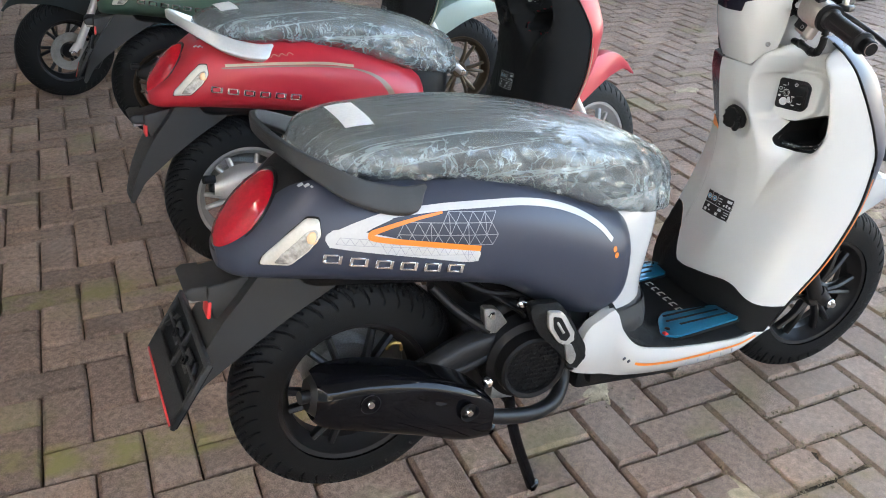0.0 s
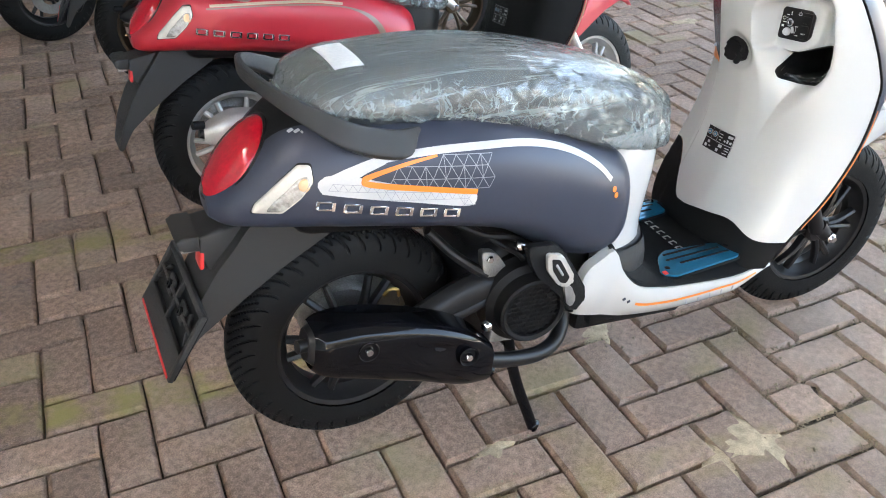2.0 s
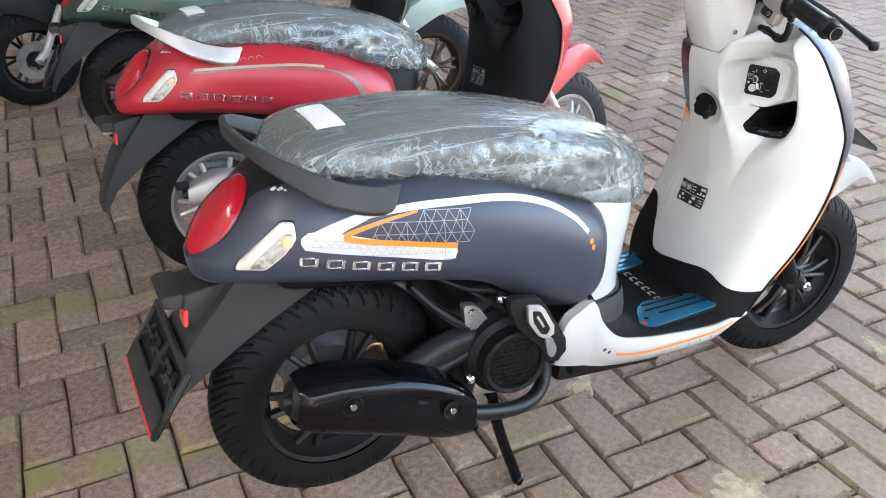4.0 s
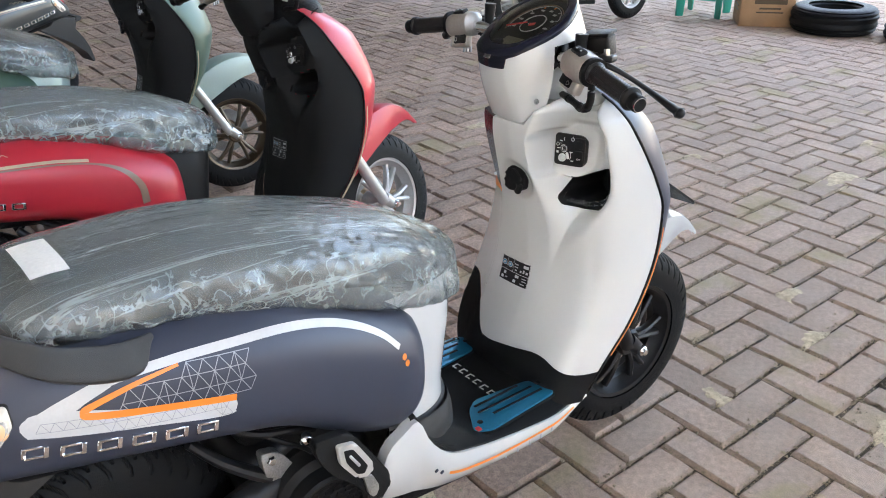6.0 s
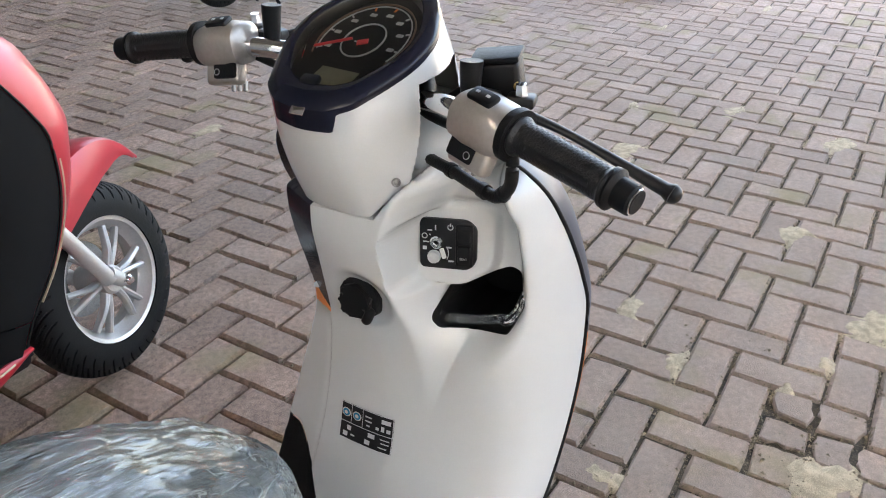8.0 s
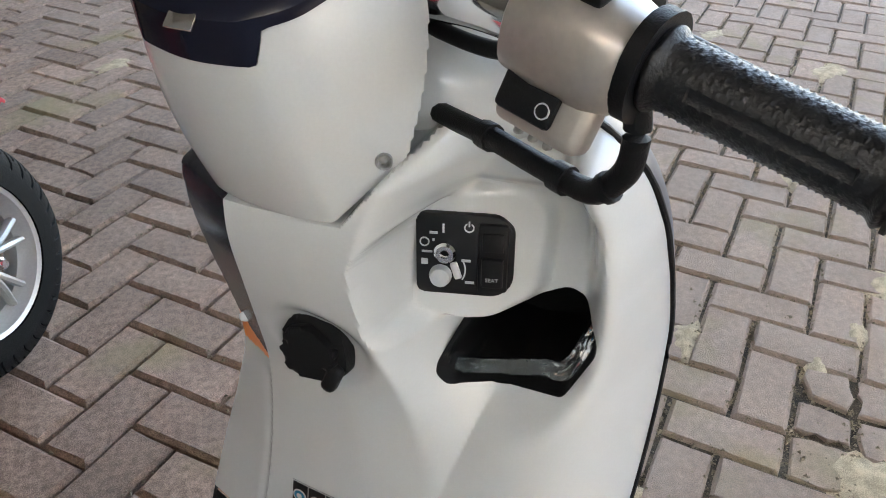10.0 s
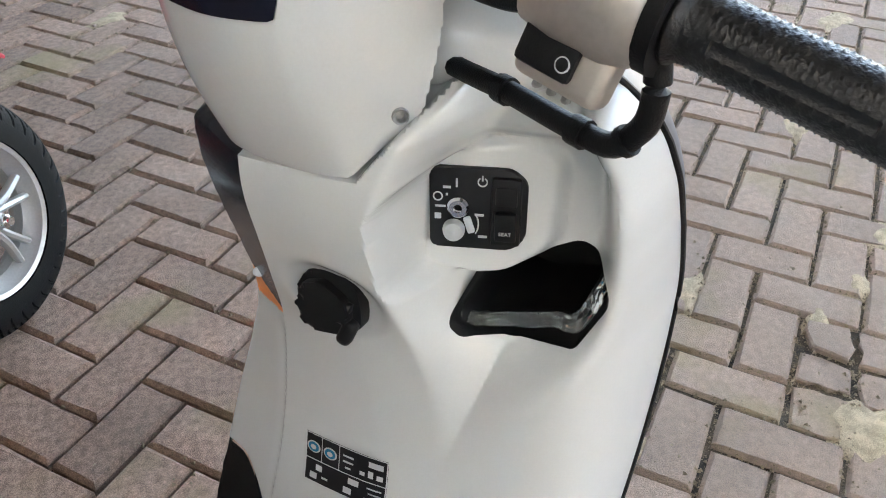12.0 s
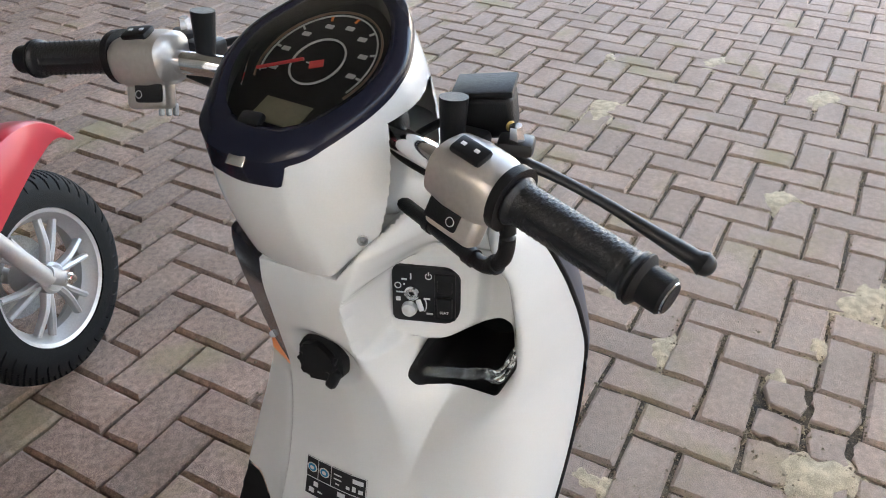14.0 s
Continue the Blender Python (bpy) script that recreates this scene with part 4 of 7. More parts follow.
def headset(parent, pal, m, fine):
    """The cowl with the instrument; m turns it with the steering."""
    N = 144

    def plane(x):
        return 1.004 + 0.50 * (x - 0.785)

    half = curve([(0.790, 0.020), (0.797, 0.025), (0.803, 0.037), (0.815, 0.055), (0.830, 0.0645), (0.849, 0.0745), (0.870, 0.083), (0.892, 0.0868), (0.915, 0.085), (0.938, 0.075), (0.970, 0.052), (0.988, 0.028), (0.998, 0.008)])

    def top(a, k=1.0):
        k = 1 - (1 - k) * (1 + 0.25 * smooth01((-math.cos(a) - 0.3) / 0.7))
        x = 0.897 + 0.100 * math.cos(a)
        y = half(x) * math.copysign(min(1.0, abs(math.sin(a)) / 0.28), math.sin(a))
        x, y = 0.897 + (x - 0.897) * k, y * k
        return Vector((x, y, plane(x)))

    def low(a):
        c = math.cos(a)
        x, y = 0.937 + 0.094 * c, 0.093 * sgnpow(math.sin(a), 0.8)
        return Vector((x, y, min(0.952, cowl_edge(y)) if c < 0 else 0.952))

    def wall(a, s):
        p = low(a).lerp(top(a), s)
        out = Vector((math.cos(a), math.sin(a), 0))
        return p + out * (0.007 * math.sin(math.pi * min(1, s * 1.02)))

    angs = [2 * math.pi * k / N for k in range(N)]

    def rimline(a):
        """How far up the wall the dark bezel begins: it hangs down over the back."""
        return 0.955 - 0.135 * smooth01((-math.cos(a) - 0.90) / 0.045)

    # the wall, cut open on both flanks where the bars come out
    bm = bmesh.new()
    rings = [[low(a) * 1.0 - Vector((math.cos(a), math.sin(a), 0)) * 0.007 + Vector((0, 0, 0.003)) for a in angs]]
    rings += [[wall(a, s * rimline(a) * 0.998) for a in angs] for s in (i / 44 for i in range(45))]
    for ring in rings:
        for p in ring:
            if abs(p.x - 0.884) < 0.0028 and abs(p.y) > 0.05 and p.z < 1.03:
                p.x = 0.884
    rows = skin(bm, [[m @ p for p in ring] for ring in rings], True, False)
    back = m.inverted()
    gone = []
    for f in bm.faces:
        c = back @ f.calc_center_median()
        if 0.884 < c.x < 0.968 and abs(c.y) > 0.05 and c.z < 1.030 + 0.16 * (c.x - 0.884):
            gone.append(f)
    bmesh.ops.delete(bm, geom=gone, context="FACES")
    for v in bm.verts:
        c = back @ v.co
        if v.is_boundary and abs(c.y) > 0.05 and 0.880 < c.x < 0.972 and c.z > 0.90:
            brow = 1.030 + 0.16 * (c.x - 0.884)
            if abs(c.z - brow) < 0.008:
                c.z = brow
            elif c.x < 0.890:
                c.x = 0.884
            v.co = m @ c
    cowl = part("handlebar_cowl", bm, pal["cowl"], parent, pal["cowl_label"])
    # black filler in place of the shade inside; also stops the view through
    part("cowl_shade_block", box(bmesh.new(), (0.10, 0.085, 0.085), m @ pose(0.945, 0, 0.990), 0.02, 3), BLACK, cowl, "black block standing in for the shaded inside of the cowl")
    bm = bmesh.new()
    rings = [[m @ (wall(a, rimline(a) + (1 - rimline(a)) * s) + Vector((math.cos(a), math.sin(a), 0)) * 0.0015) for a in angs] for s in (i / 6 for i in range(7))]
    rings += [[m @ (top(a, k) + Vector((0, 0, d))) for a in angs] for k, d in ((0.985, 0.005), (0.93, 0.008), (0.86, 0.009), (0.80, 0.007))]
    skin(bm, rings, True, False)
    part("instrument_bezel", bm, pal["bezel"], cowl, pal["bezel_label"])
    # the neck that closes the gap below the cowl
    bm = bmesh.new()
    bmesh.ops.create_uvsphere(bm, u_segments=40, v_segments=20, radius=1.0, matrix=Matrix.Translation((0.985, -0.006, 0.930)) @ Matrix.Diagonal((0.085, 0.145, 0.062, 1)))
    part("neck_cover", bm, pal["cowl"], parent)
    # glass and face
    def face_pt(x, y, d):
        return m @ Vector((x, y, plane(x) + d))

    bm = bmesh.new()
    cx = 0.918
    rings = []
    for k, d in ((1.0, 0.008), (0.8, 0.011), (0.5, 0.0135), (0.2, 0.0148)):
        rings.append([m @ (Vector((cx, 0, plane(cx))).lerp(top(a, 0.81), k) + Vector((0, 0, d))) for a in angs])
    rows = skin(bm, rings, True, False)
    bm.faces.new(rows[-1])
    glass = part("instrument_glass", bm, DIALGLASS, cowl, "clear curved instrument cover")
    glass.visible_shadow = False
    bm = bmesh.new()
    bm.faces.new([bm.verts.new(m @ (top(a, 0.83) + Vector((0, 0, -0.010)))) for a in angs])
    rows = skin(bm, [[m @ (top(a, 0.83) + Vector((0, 0, -0.010))) for a in angs], [m @ (top(a, 0.81) + Vector((0, 0, 0.007))) for a in angs]], True, False)
    dial = part("instrument_face", bm, INK, cowl, "black dial with red needle and display")

    def bar(x, y, w, h, turn, mt, d=-0.0085, name="dial_mark"):
        b = bmesh.new()
        f = frame_of(face_pt(x, y, d), m.to_3x3() @ Vector((-0.37, 0, 0.93)), m.to_3x3() @ Vector((1, 0, 0.4)))
        box(b, (w, h, 0.001), f @ pose(0, 0, 0, 0, 0, turn))
        part(name, b, mt, dial)

    def arc(cx2, cy2, r, a0, a1, t, mt):
        b = bmesh.new()
        pts = [face_pt(cx2 + r * math.cos(radians(a)), cy2 + r * math.sin(radians(a)), -0.008) for a in (a0 + (a1 - a0) * i / 40 for i in range(41))]
        tube(b, pts, t, 6)
        part("dial_ring", b, mt, dial)

    if fine:
        ccx, ccy = 0.908, 0.002
        arc(ccx, ccy, 0.057, -120, 120, 0.0011, BROWNLINE)
        arc(ccx, ccy, 0.053, -115, 115, 0.0008, VINYL)
        arc(ccx, ccy, 0.025, 0, 360, 0.0010, VINYL)
        for k in range(8):
            a = 112 - 30 * k
            bar(ccx + 0.041 * math.cos(radians(a)), ccy + 0.041 * math.sin(radians(a)), 0.008, 0.0048, 0, VINYL)
            bar(ccx + 0.0505 * math.cos(radians(a)), ccy + 0.0505 * math.sin(radians(a)), 0.002, 0.006, a, ORANGE if k in (3, 4) else VINYL)
        bar(ccx - 0.004, ccy - 0.002, 0.013, 0.009, 30, REDTAPE, -0.007)
        b = bmesh.new()
        tube(b, [face_pt(ccx - 0.004, ccy + 0.012, -0.005), face_pt(ccx - 0.024, ccy + 0.050, -0.005)], 0.0016, 8)
        part("needle", b, REDTAPE, dial)
        bar(0.852, -0.002, 0.050, 0.028, 0, LCD, -0.008, "display")
        bar(0.905, 0.010, 0.004, 0.001, 0, VINYL)
        b = bmesh.new()
        tube(b, [face_pt(0.862, 0.052, -0.004), face_pt(0.895, 0.070, -0.004), face_pt(0.935, 0.075, -0.004)], 0.0012, 6)
        part("dial_ring", b, CHROME, dial)
        b = bmesh.new()
        box(b, (0.022, 0.014, 0.008), frame_of(m @ Vector((0.826, 0.006, plane(0.826) + 0.006)), m.to_3x3() @ Vector((-0.5, 0, 0.86)), (1, 0, 0)), 0.003)
        part("trip_button", b, BLACK, cowl)
        b = bmesh.new()
        box(b, (0.018, 0.020, 0.002), frame_of(m @ Vector((0.7985, -0.003, plane(0.7985) + 0.0015)), m.to_3x3() @ Vector((-0.72, 0, 0.69))), 0.0008)
        part("badge", b, CHROME, cowl, "small plain chrome badge")
        b = bmesh.new()
        lathe(b, [(0.0001, -0.004), (0.0026, -0.004), (0.0036, 0.0006), (0.0046, 0.0012), (0.0052, -0.001)], frame_of(m @ Vector((0.8535, -0.0835, 0.930)), m.to_3x3() @ Vector((-0.75, -0.65, 0.1))) @ Matrix.Rotation(radians(90), 4, "X"), 24)
        part("screw_hole", b, ALU, cowl, "recessed grey screw")
    return cowl


def handlebar(parent, pal, m, fine):
    """Bars, switch housings, grips, levers, the brake reservoir and cables; the right side is laid out and mirrored."""
    inv = steered(STEER).inverted()
    R = lambda x, y, z: inv @ Vector((x, y, z))
    bar_pts = [R(0.925, -0.06, 0.998), R(0.892, -0.098, 1.006), R(0.866, -0.140, 1.010), R(0.842, -0.208, 1.006)]
    grip_a, grip_b = R(0.838, -0.224, 1.003), R(0.8095, -0.3275, 0.979)
    for side in (1, -1):
        mm = m @ (Matrix() if side == 1 else Matrix.Translation((0.018, 0.004, 0.014)) @ Matrix.Diagonal((1, -1, 1, 1)))
        P = lambda v: mm @ Vector(v)
        bm = tube(bmesh.new(), [P(p) for p in path(bar_pts, 16)], 0.0115, 16)
        hb = part("handlebar", bm, CHROME, parent, "bent chrome handlebar")
        bm = bmesh.new()
        bmesh.ops.create_uvsphere(bm, u_segments=24, v_segments=14, radius=1.0, matrix=mm @ Matrix.Translation(R(0.918, -0.078, 1.008)) @ pose(0, 0, 0, 0, 0, 35) @ Matrix.Diagonal((0.024, 0.012, 0.022, 1)))
        part("bar_boot", bm, BLACK, hb, "black rubber boot where the bar enters the cowl")
        d = (grip_b - grip_a).normalized()
        prof = lambda t: 0.0166 + 0.0035 * math.exp(-(((t - 0.03) / 0.03) ** 2)) + 0.0030 * math.exp(-(((t - 0.97) / 0.025) ** 2))
        bm = bmesh.new()
        n, s = (132, 64) if fine else (40, 24)
        rings = []
        for i in range(n + 1):
            t = i / n
            p = grip_a.lerp(grip_b, t)
            side_v, up_v = d.cross(Vector((0, 0, 1))).normalized(), Vector()
            up_v = side_v.cross(d)
            ring = []
            for k in range(s):
                a = 2 * math.pi * k / s
                r = prof(t)
                if 0.06 < t < 0.92 and fine:
                    flat = abs(math.sin(a) - 0.1) < 0.14 and 0.2 < t < 0.85
                    r += 0.0008 if not flat and i % 4 == 0 and k % 4 == i // 2 % 4 else 0.0
                    r -= 0.0012 if flat else 0.0
                ring.append(P(p + side_v * r * math.cos(a) + up_v * r * math.sin(a)))
            rings.append(ring)
        skin(bm, rings)
        grip = part("grip", bm, GRIPRUBBER, hb, "black pebbled rubber grip")
        bm = tube(bmesh.new(), [P(grip_b + d * q) for q in (0.0, 0.002, 0.006, 0.022, 0.026)], lambda t: 0.020 if t < 0.3 else (0.0145 if t < 0.9 else 0.011), 20)
        part("bar_end", bm, BLACK, hb)
        part("end_ring", tube(bmesh.new(), [P(grip_b + d * q) for q in (0.0235, 0.0255)], 0.0125, 20), CHROME, hb)
        # switch housing
        c = grip_a - d * 0.036
        hm = Matrix((d, d.cross(Vector((0, 0, 1))).normalized() * -1, d.cross(d.cross(Vector((0, 0, 1)))).normalized() * -1)).transposed().to_4x4()
        hm.translation = c
        bm = bmesh.new()
        rings = []
        for q, r in ((-0.033, 0.018), (-0.029, 0.0238), (-0.010, 0.0262), (0.016, 0.0255), (0.027, 0.0225), (0.031, 0.0195)):
            rings.append([P(hm @ Vector((q, (r + 0.004) * sgnpow(math.cos(a), 0.75), r * sgnpow(math.sin(a), 0.75) - 0.004))) for a in (2 * math.pi * k / 28 for k in range(28))])
        skin(bm, rings)
        house = part("switch_housing", bm, pal["switch"], hb, pal["switch_label"])
        bm = bmesh.new()
        rings = [[P(hm @ Vector((q, 0.026 * sgnpow(math.cos(a), 0.9), 0.026 * sgnpow(math.sin(a), 0.9) - 0.001))) for a in (2 * math.pi * k / 24 for k in range(24))] for q in (0.029, 0.037)]
        skin(bm, rings)
        part("collar", bm, BLACK, house)
        bm = box(bmesh.new(), (0.052, 0.020, 0.034), mm @ hm @ pose(-0.001, -0.013, -0.034, -20, 0, 0) @ Matrix.Diagonal((0.94, 1, 0.94, 1)), 0.006, 3)
        low_h = part("switch_pod", bm, pal["switch"], house, pal["switch_label"])
        part("start_button", box(bmesh.new(), (0.032, 0.006, 0.020), mm @ hm @ pose(-0.008, -0.0235, -0.030, -20, 0, 0), 0.003), BLACK, low_h, "black start button")
        bm = bmesh.new()
        f0 = mm @ hm @ pose(0.002, -0.0268, -0.031, -20, 0, 0)
        tube(bm, [f0 @ Vector((0.0036 * math.cos(q), 0, 0.0036 * math.sin(q))) for q in (2 * math.pi * i / 16 for i in range(17))], 0.0005, 6)
        part("printed_mark", bm, VINYL, low_h)
        ts = part("top_switch", box(bmesh.new(), (0.030, 0.018, 0.007), mm @ hm @ pose(-0.004, -0.010, 0.0235, 18, 0, 0), 0.003), INK, house)
        for k in range(2):
            part("printed_mark", box(bmesh.new(), (0.004, 0.003, 0.0008), mm @ hm @ pose(-0.011 + 0.013 * k, -0.011, 0.0272, 18, 0, 0)), VINYL, ts)
        for k in range(3):
            part("terminal", box(bmesh.new(), (0.004, 0.006, 0.012), mm @ hm @ pose(-0.018 + 0.009 * k, -0.006, -0.054, -20, 0, 0), 0.001, 1), ALU, low_h)
        # lever
        p0, p1, p2 = R(0.896, -0.180, 1.010), R(0.906, -0.230, 0.994), R(0.905, -0.357, 0.945)
        bm = tube(bmesh.new(), [P(p) for p in path([p0, p1, (p1 + p2) / 2 + Vector((0.006, 0, -0.002)), p2], 24)], lambda t: 0.009 - 0.0035 * math.sin(math.pi * min(1, t * 1.1)) + (0.004 if t > 0.96 else 0), 12, 0.75)
        part("brake_lever", bm, SATIN, hb, "black brake lever with ball end")
        bm = bmesh.new()
        bmesh.ops.create_uvsphere(bm, u_segments=16, v_segments=10, radius=0.0095, matrix=Matrix.Translation(P(p2)))
        part("lever_ball", bm, SATIN, hb)
        part("lever_bracket", box(bmesh.new(), (0.034, 0.030, 0.028), mm @ Matrix.Translation(R(0.893, -0.160, 1.010)), 0.006), SATIN, hb)
        part("mirror_boss", tube(bmesh.new(), [P(R(0.884, -0.150, 1.012)), P(R(0.886, -0.151, 1.055))], lambda t: 0.0095 + (0.0025 if t > 0.5 else 0), 14), BLACK, hb, "black mirror mount with no mirror")
        if side == 1:
            bm = box(bmesh.new(), (0.048, 0.036, 0.038), m @ frame_of(R(0.925, -0.163, 1.032), (-0.15, 0.1, 1), (1, 0.35, 0)), 0.006, 3)
            res = part("brake_reservoir", bm, BLACK, hb, "black brake fluid reservoir")
            part("sight_glass", lathe(bmesh.new(), [(0.0001, 0.002), (0.003, 0.002), (0.0045, 0.0)], m @ frame_of(R(0.910, -0.190, 1.028), (-0.5, -0.85, 0.1)) @ Matrix.Rotation(radians(90), 4, "X"), 16), RUSTY, res)
            part("reservoir_lid", box(bmesh.new(), (0.051, 0.039, 0.006), m @ frame_of(R(0.925, -0.163, 1.032), (-0.15, 0.1, 1), (1, 0.35, 0)) @ pose(0, 0, 0.022), 0.002), BLACK, res)
        part("lever_pivot", box(bmesh.new(), (0.026, 0.030, 0.012), mm @ Matrix.Translation(R(0.903, -0.198, 1.016)) @ pose(0, 0, 0, 0, 0, 20), 0.004), SATIN, hb)
        part("lever_bolt", tube(bmesh.new(), [P(R(0.901, -0.199, 1.020)), P(R(0.899, -0.199, 1.034))], lambda t: 0.0075 if t < 0.6 else 0.0055, 6), CHROME, hb)
        # cables
        for pts, r in (([R(0.842, -0.216, 0.992), R(0.840, -0.219, 0.968), R(0.842, -0.214, 0.946), R(0.850, -0.192, 0.932), R(0.878, -0.140, 0.935), R(0.908, -0.095, 0.932), R(0.932, -0.065, 0.928)], 0.0068),
                       ([R(0.868, -0.160, 0.995), R(0.885, -0.130, 0.985), R(0.905, -0.09, 0.985), R(0.93, -0.06, 0.985)], 0.005),
                       ([R(0.885, -0.165, 1.01), R(0.925, -0.140, 1.02), R(0.935, -0.10, 1.0), R(0.95, -0.06, 0.965)], 0.004)):
            if side == -1 and r > 0.006:
                continue
            line = [P(p) for p in path(pts, 36)]
            cable = part("cable", tube(bmesh.new(), line, r, 10), BLACK, hb, "black rubber cable")
            if fine and r > 0.006:
                for k in (14, 19, 25):
                    part("cable_clip", tube(bmesh.new(), line[k:k + 2], r + 0.0016, 12), BLACK, cable)


def tail(parent, pal, plate):
    # lamp: an oval lens on a slope that follows the tail
    n = Vector((-0.74, 0, 0.67)).normalized()
    m = frame_of(Vector((-0.224, 0, 0.688)), n, (0.67, 0, 0.74))
    bm = bmesh.new()
    rings = []
    for k, d in ((1.0, -0.030), (1.0, 0.006), (0.96, 0.012), (0.80, 0.020), (0.55, 0.026), (0.25, 0.029)):
        rings.append([m @ Vector((0.069 * k * math.cos(a), 0.083 * k * math.sin(a), d - 1.6 * (0.066 * k * math.cos(a)) ** 2)) for a in (2 * math.pi * q / 48 for q in range(48))])
    rows = skin(bm, rings, True, False)
    bm.faces.new(rows[-1])
    lamp = part("tail_light", bm, REDLENS, parent, "large oval red tail light")
    bm = tube(bmesh.new(), [m @ Vector((0.071 * math.cos(a), 0.085 * math.sin(a), 0.004 - 1.6 * (0.066 * math.cos(a)) ** 2)) for a in (2 * math.pi * q / 48 for q in range(49))], 0.004, 8)
    part("lamp_rim", bm, INK, lamp)
    for side in (-1, 1):
        # turn signal on the flank: an arrow-like clear lens
        out = [(-0.136, 0.716), (-0.136, 0.690), (-0.156, 0.664), (-0.186, 0.637), (-0.230, 0.635), (-0.224, 0.650), (-0.182, 0.692), (-0.154, 0.716)]
        glass = [(-0.141, 0.700), (-0.141, 0.688), (-0.158, 0.666), (-0.187, 0.641), (-0.210, 0.640), (-0.200, 0.656), (-0.172, 0.684), (-0.154, 0.700)]

        def pad(outline, lift, name, mt, owner, label=""):
            pts = rounded(outline, 0.005, 4)
            c = Vector((sum(p[0] for p in pts), sum(p[1] for p in pts))) / len(pts)
            bm = bmesh.new()
            rows = skin(bm, [[on_body(c.x + (x - c.x) * k, c.y + (z - c.y) * k, d + lift, side) for x, z in pts] for k, d in ((1.0, -0.004), (1.0, 0.001), (0.94, 0.003), (0.6, 0.004), (0.2, 0.0045))], True, False)
            bm.faces.new(rows[-1])
            return part(name, bm, mt, owner, label)

        sig = pad(out, 0.002, "turn_signal", CREAM, parent, "clear lens turn signal with pale edge and amber bulb")
        pad([(-0.186 + (x + 0.186) * 1.05, 0.676 + (z - 0.676) * 1.06) for x, z in out], -0.001, "signal_gap", INK, sig)
        pad(glass, 0.004, "signal_glass", CLEARLENS, sig, "faceted clear lens")
        bm = bmesh.new()
        bmesh.ops.create_uvsphere(bm, u_segments=14, v_segments=8, radius=0.010, matrix=Matrix.Translation(on_body(-0.150, 0.686, 0.005, side)) @ Matrix.Diagonal((1.0, 0.45, 1.2, 1)))
        part("bulb", bm, BULB, sig)
    # panel behind the seat
    bm = bmesh.new()
    rows = []
    for i in range(13):
        x = -0.205 + 0.13 * i / 12
        w, zt, zb, zc = BODY(x)
        hw = 0.055 + 0.060 * smooth01(i / 12)
        row = []
        for j in range(13):
            y = -hw + 2 * hw * j / 12
            q = min(0.999, abs(y) / w)
            row.append((x, y, zc + (zt - zc) * (1 - q**BODY_N) ** (1 / BODY_N) + 0.003))
        rows.append(row)
    skin(bm, rows, False, False)
    part("tail_panel", bm, pal["tail"], parent)
    for k in range(5):
        at = frame_of((-0.150 + 0.010 * k, -0.092 - 0.0035 * k, BODY(-0.14)[1] - 0.010 - 0.001 * k), (-0.15, -0.35, 1), (0, 1, 0))
        part("tail_badge_bar", box(bmesh.new(), (0.010, 0.006, 0.002), at @ pose(0, 0, 0, 0, 0, 20), 0.0005, 1), VINYL, parent)
    # grab rail: a flat bar that loops round the back of the seat
    pts = [(0.048, -0.150, 0.735), (0.0, -0.172, 0.738), (-0.07, -0.176, 0.762), (-0.130, -0.147, 0.796), (-0.176, -0.093, 0.824), (-0.194, 0.0, 0.834)]
    pts = pts + [(x, -y, z) for x, y, z in pts[-2::-1]]
    pl = path(pts, 72)
    bm = bmesh.new()
    rings = []
    for i, p in enumerate(pl):
        t = abs(i / 36 - 1)
        d = (pl[min(i + 1, 72)] - pl[max(i - 1, 0)]).normalized()
        sidev = d.cross(Vector((0, 0, 1))).normalized()
        up = sidev.cross(d)
        h = 0.012 + 0.012 * smooth01((t - 0.15) / 0.6) - 0.020 * smooth01((t - 0.84) / 0.18)
        wd = 0.0065 + 0.0045 * smooth01((t - 0.3) * 1.6) - 0.006 * smooth01((t - 0.80) / 0.2)
        p = p + Vector((0, 0, 0.015 * smooth01((t - 0.84) / 0.18)))
        lean = Matrix.Rotation(radians(34 if i < 36 else -34) * smooth01(t * 1.5), 3, d)
        rings.append([p + lean @ (sidev * wd * sgnpow(math.cos(a), 0.38) + up * h * sgnpow(math.sin(a), 0.38)) for a in (2 * math.pi * q / 24 for q in range(24))])
    skin(bm, rings)
    part("grab_rail", bm, pal["rail"], parent, pal["rail_label"])
    # mudguard: a drooping channel from under the tail
    side_line = [(-0.222, 0.600), (-0.02, 0.580), (-0.075, 0.555), (-0.172, 0.503), (-0.244, 0.458), (-0.285, 0.428), (-0.338, 0.385), (-0.378, 0.322), (-0.386, 0.332), (-0.360, 0.405), (-0.325, 0.470), (-0.290, 0.520), (-0.258, 0.555)]
    out = rounded(side_line, 0.012, 3)
    rings = []
    for y, k in ((-0.074, 0.985), (-0.066, 1.0), (0.066, 1.0), (0.074, 0.985)):
        rings.append([(-0.24 + (x + 0.24) * k, y * (1 - 0.30 * smooth01((0.46 - z) / 0.15)), 0.48 + (z - 0.48) * k) for x, z in out])
    bm = bmesh.new()
    skin(bm, rings)
    part("rear_mudguard", bm, RAILGREY, parent, "black plastic rear mudguard")
    wedge = [(-0.215, 0.590), (-0.311, 0.576), (-0.310, 0.548), (-0.304, 0.514), (-0.287, 0.500), (-0.230, 0.556)]
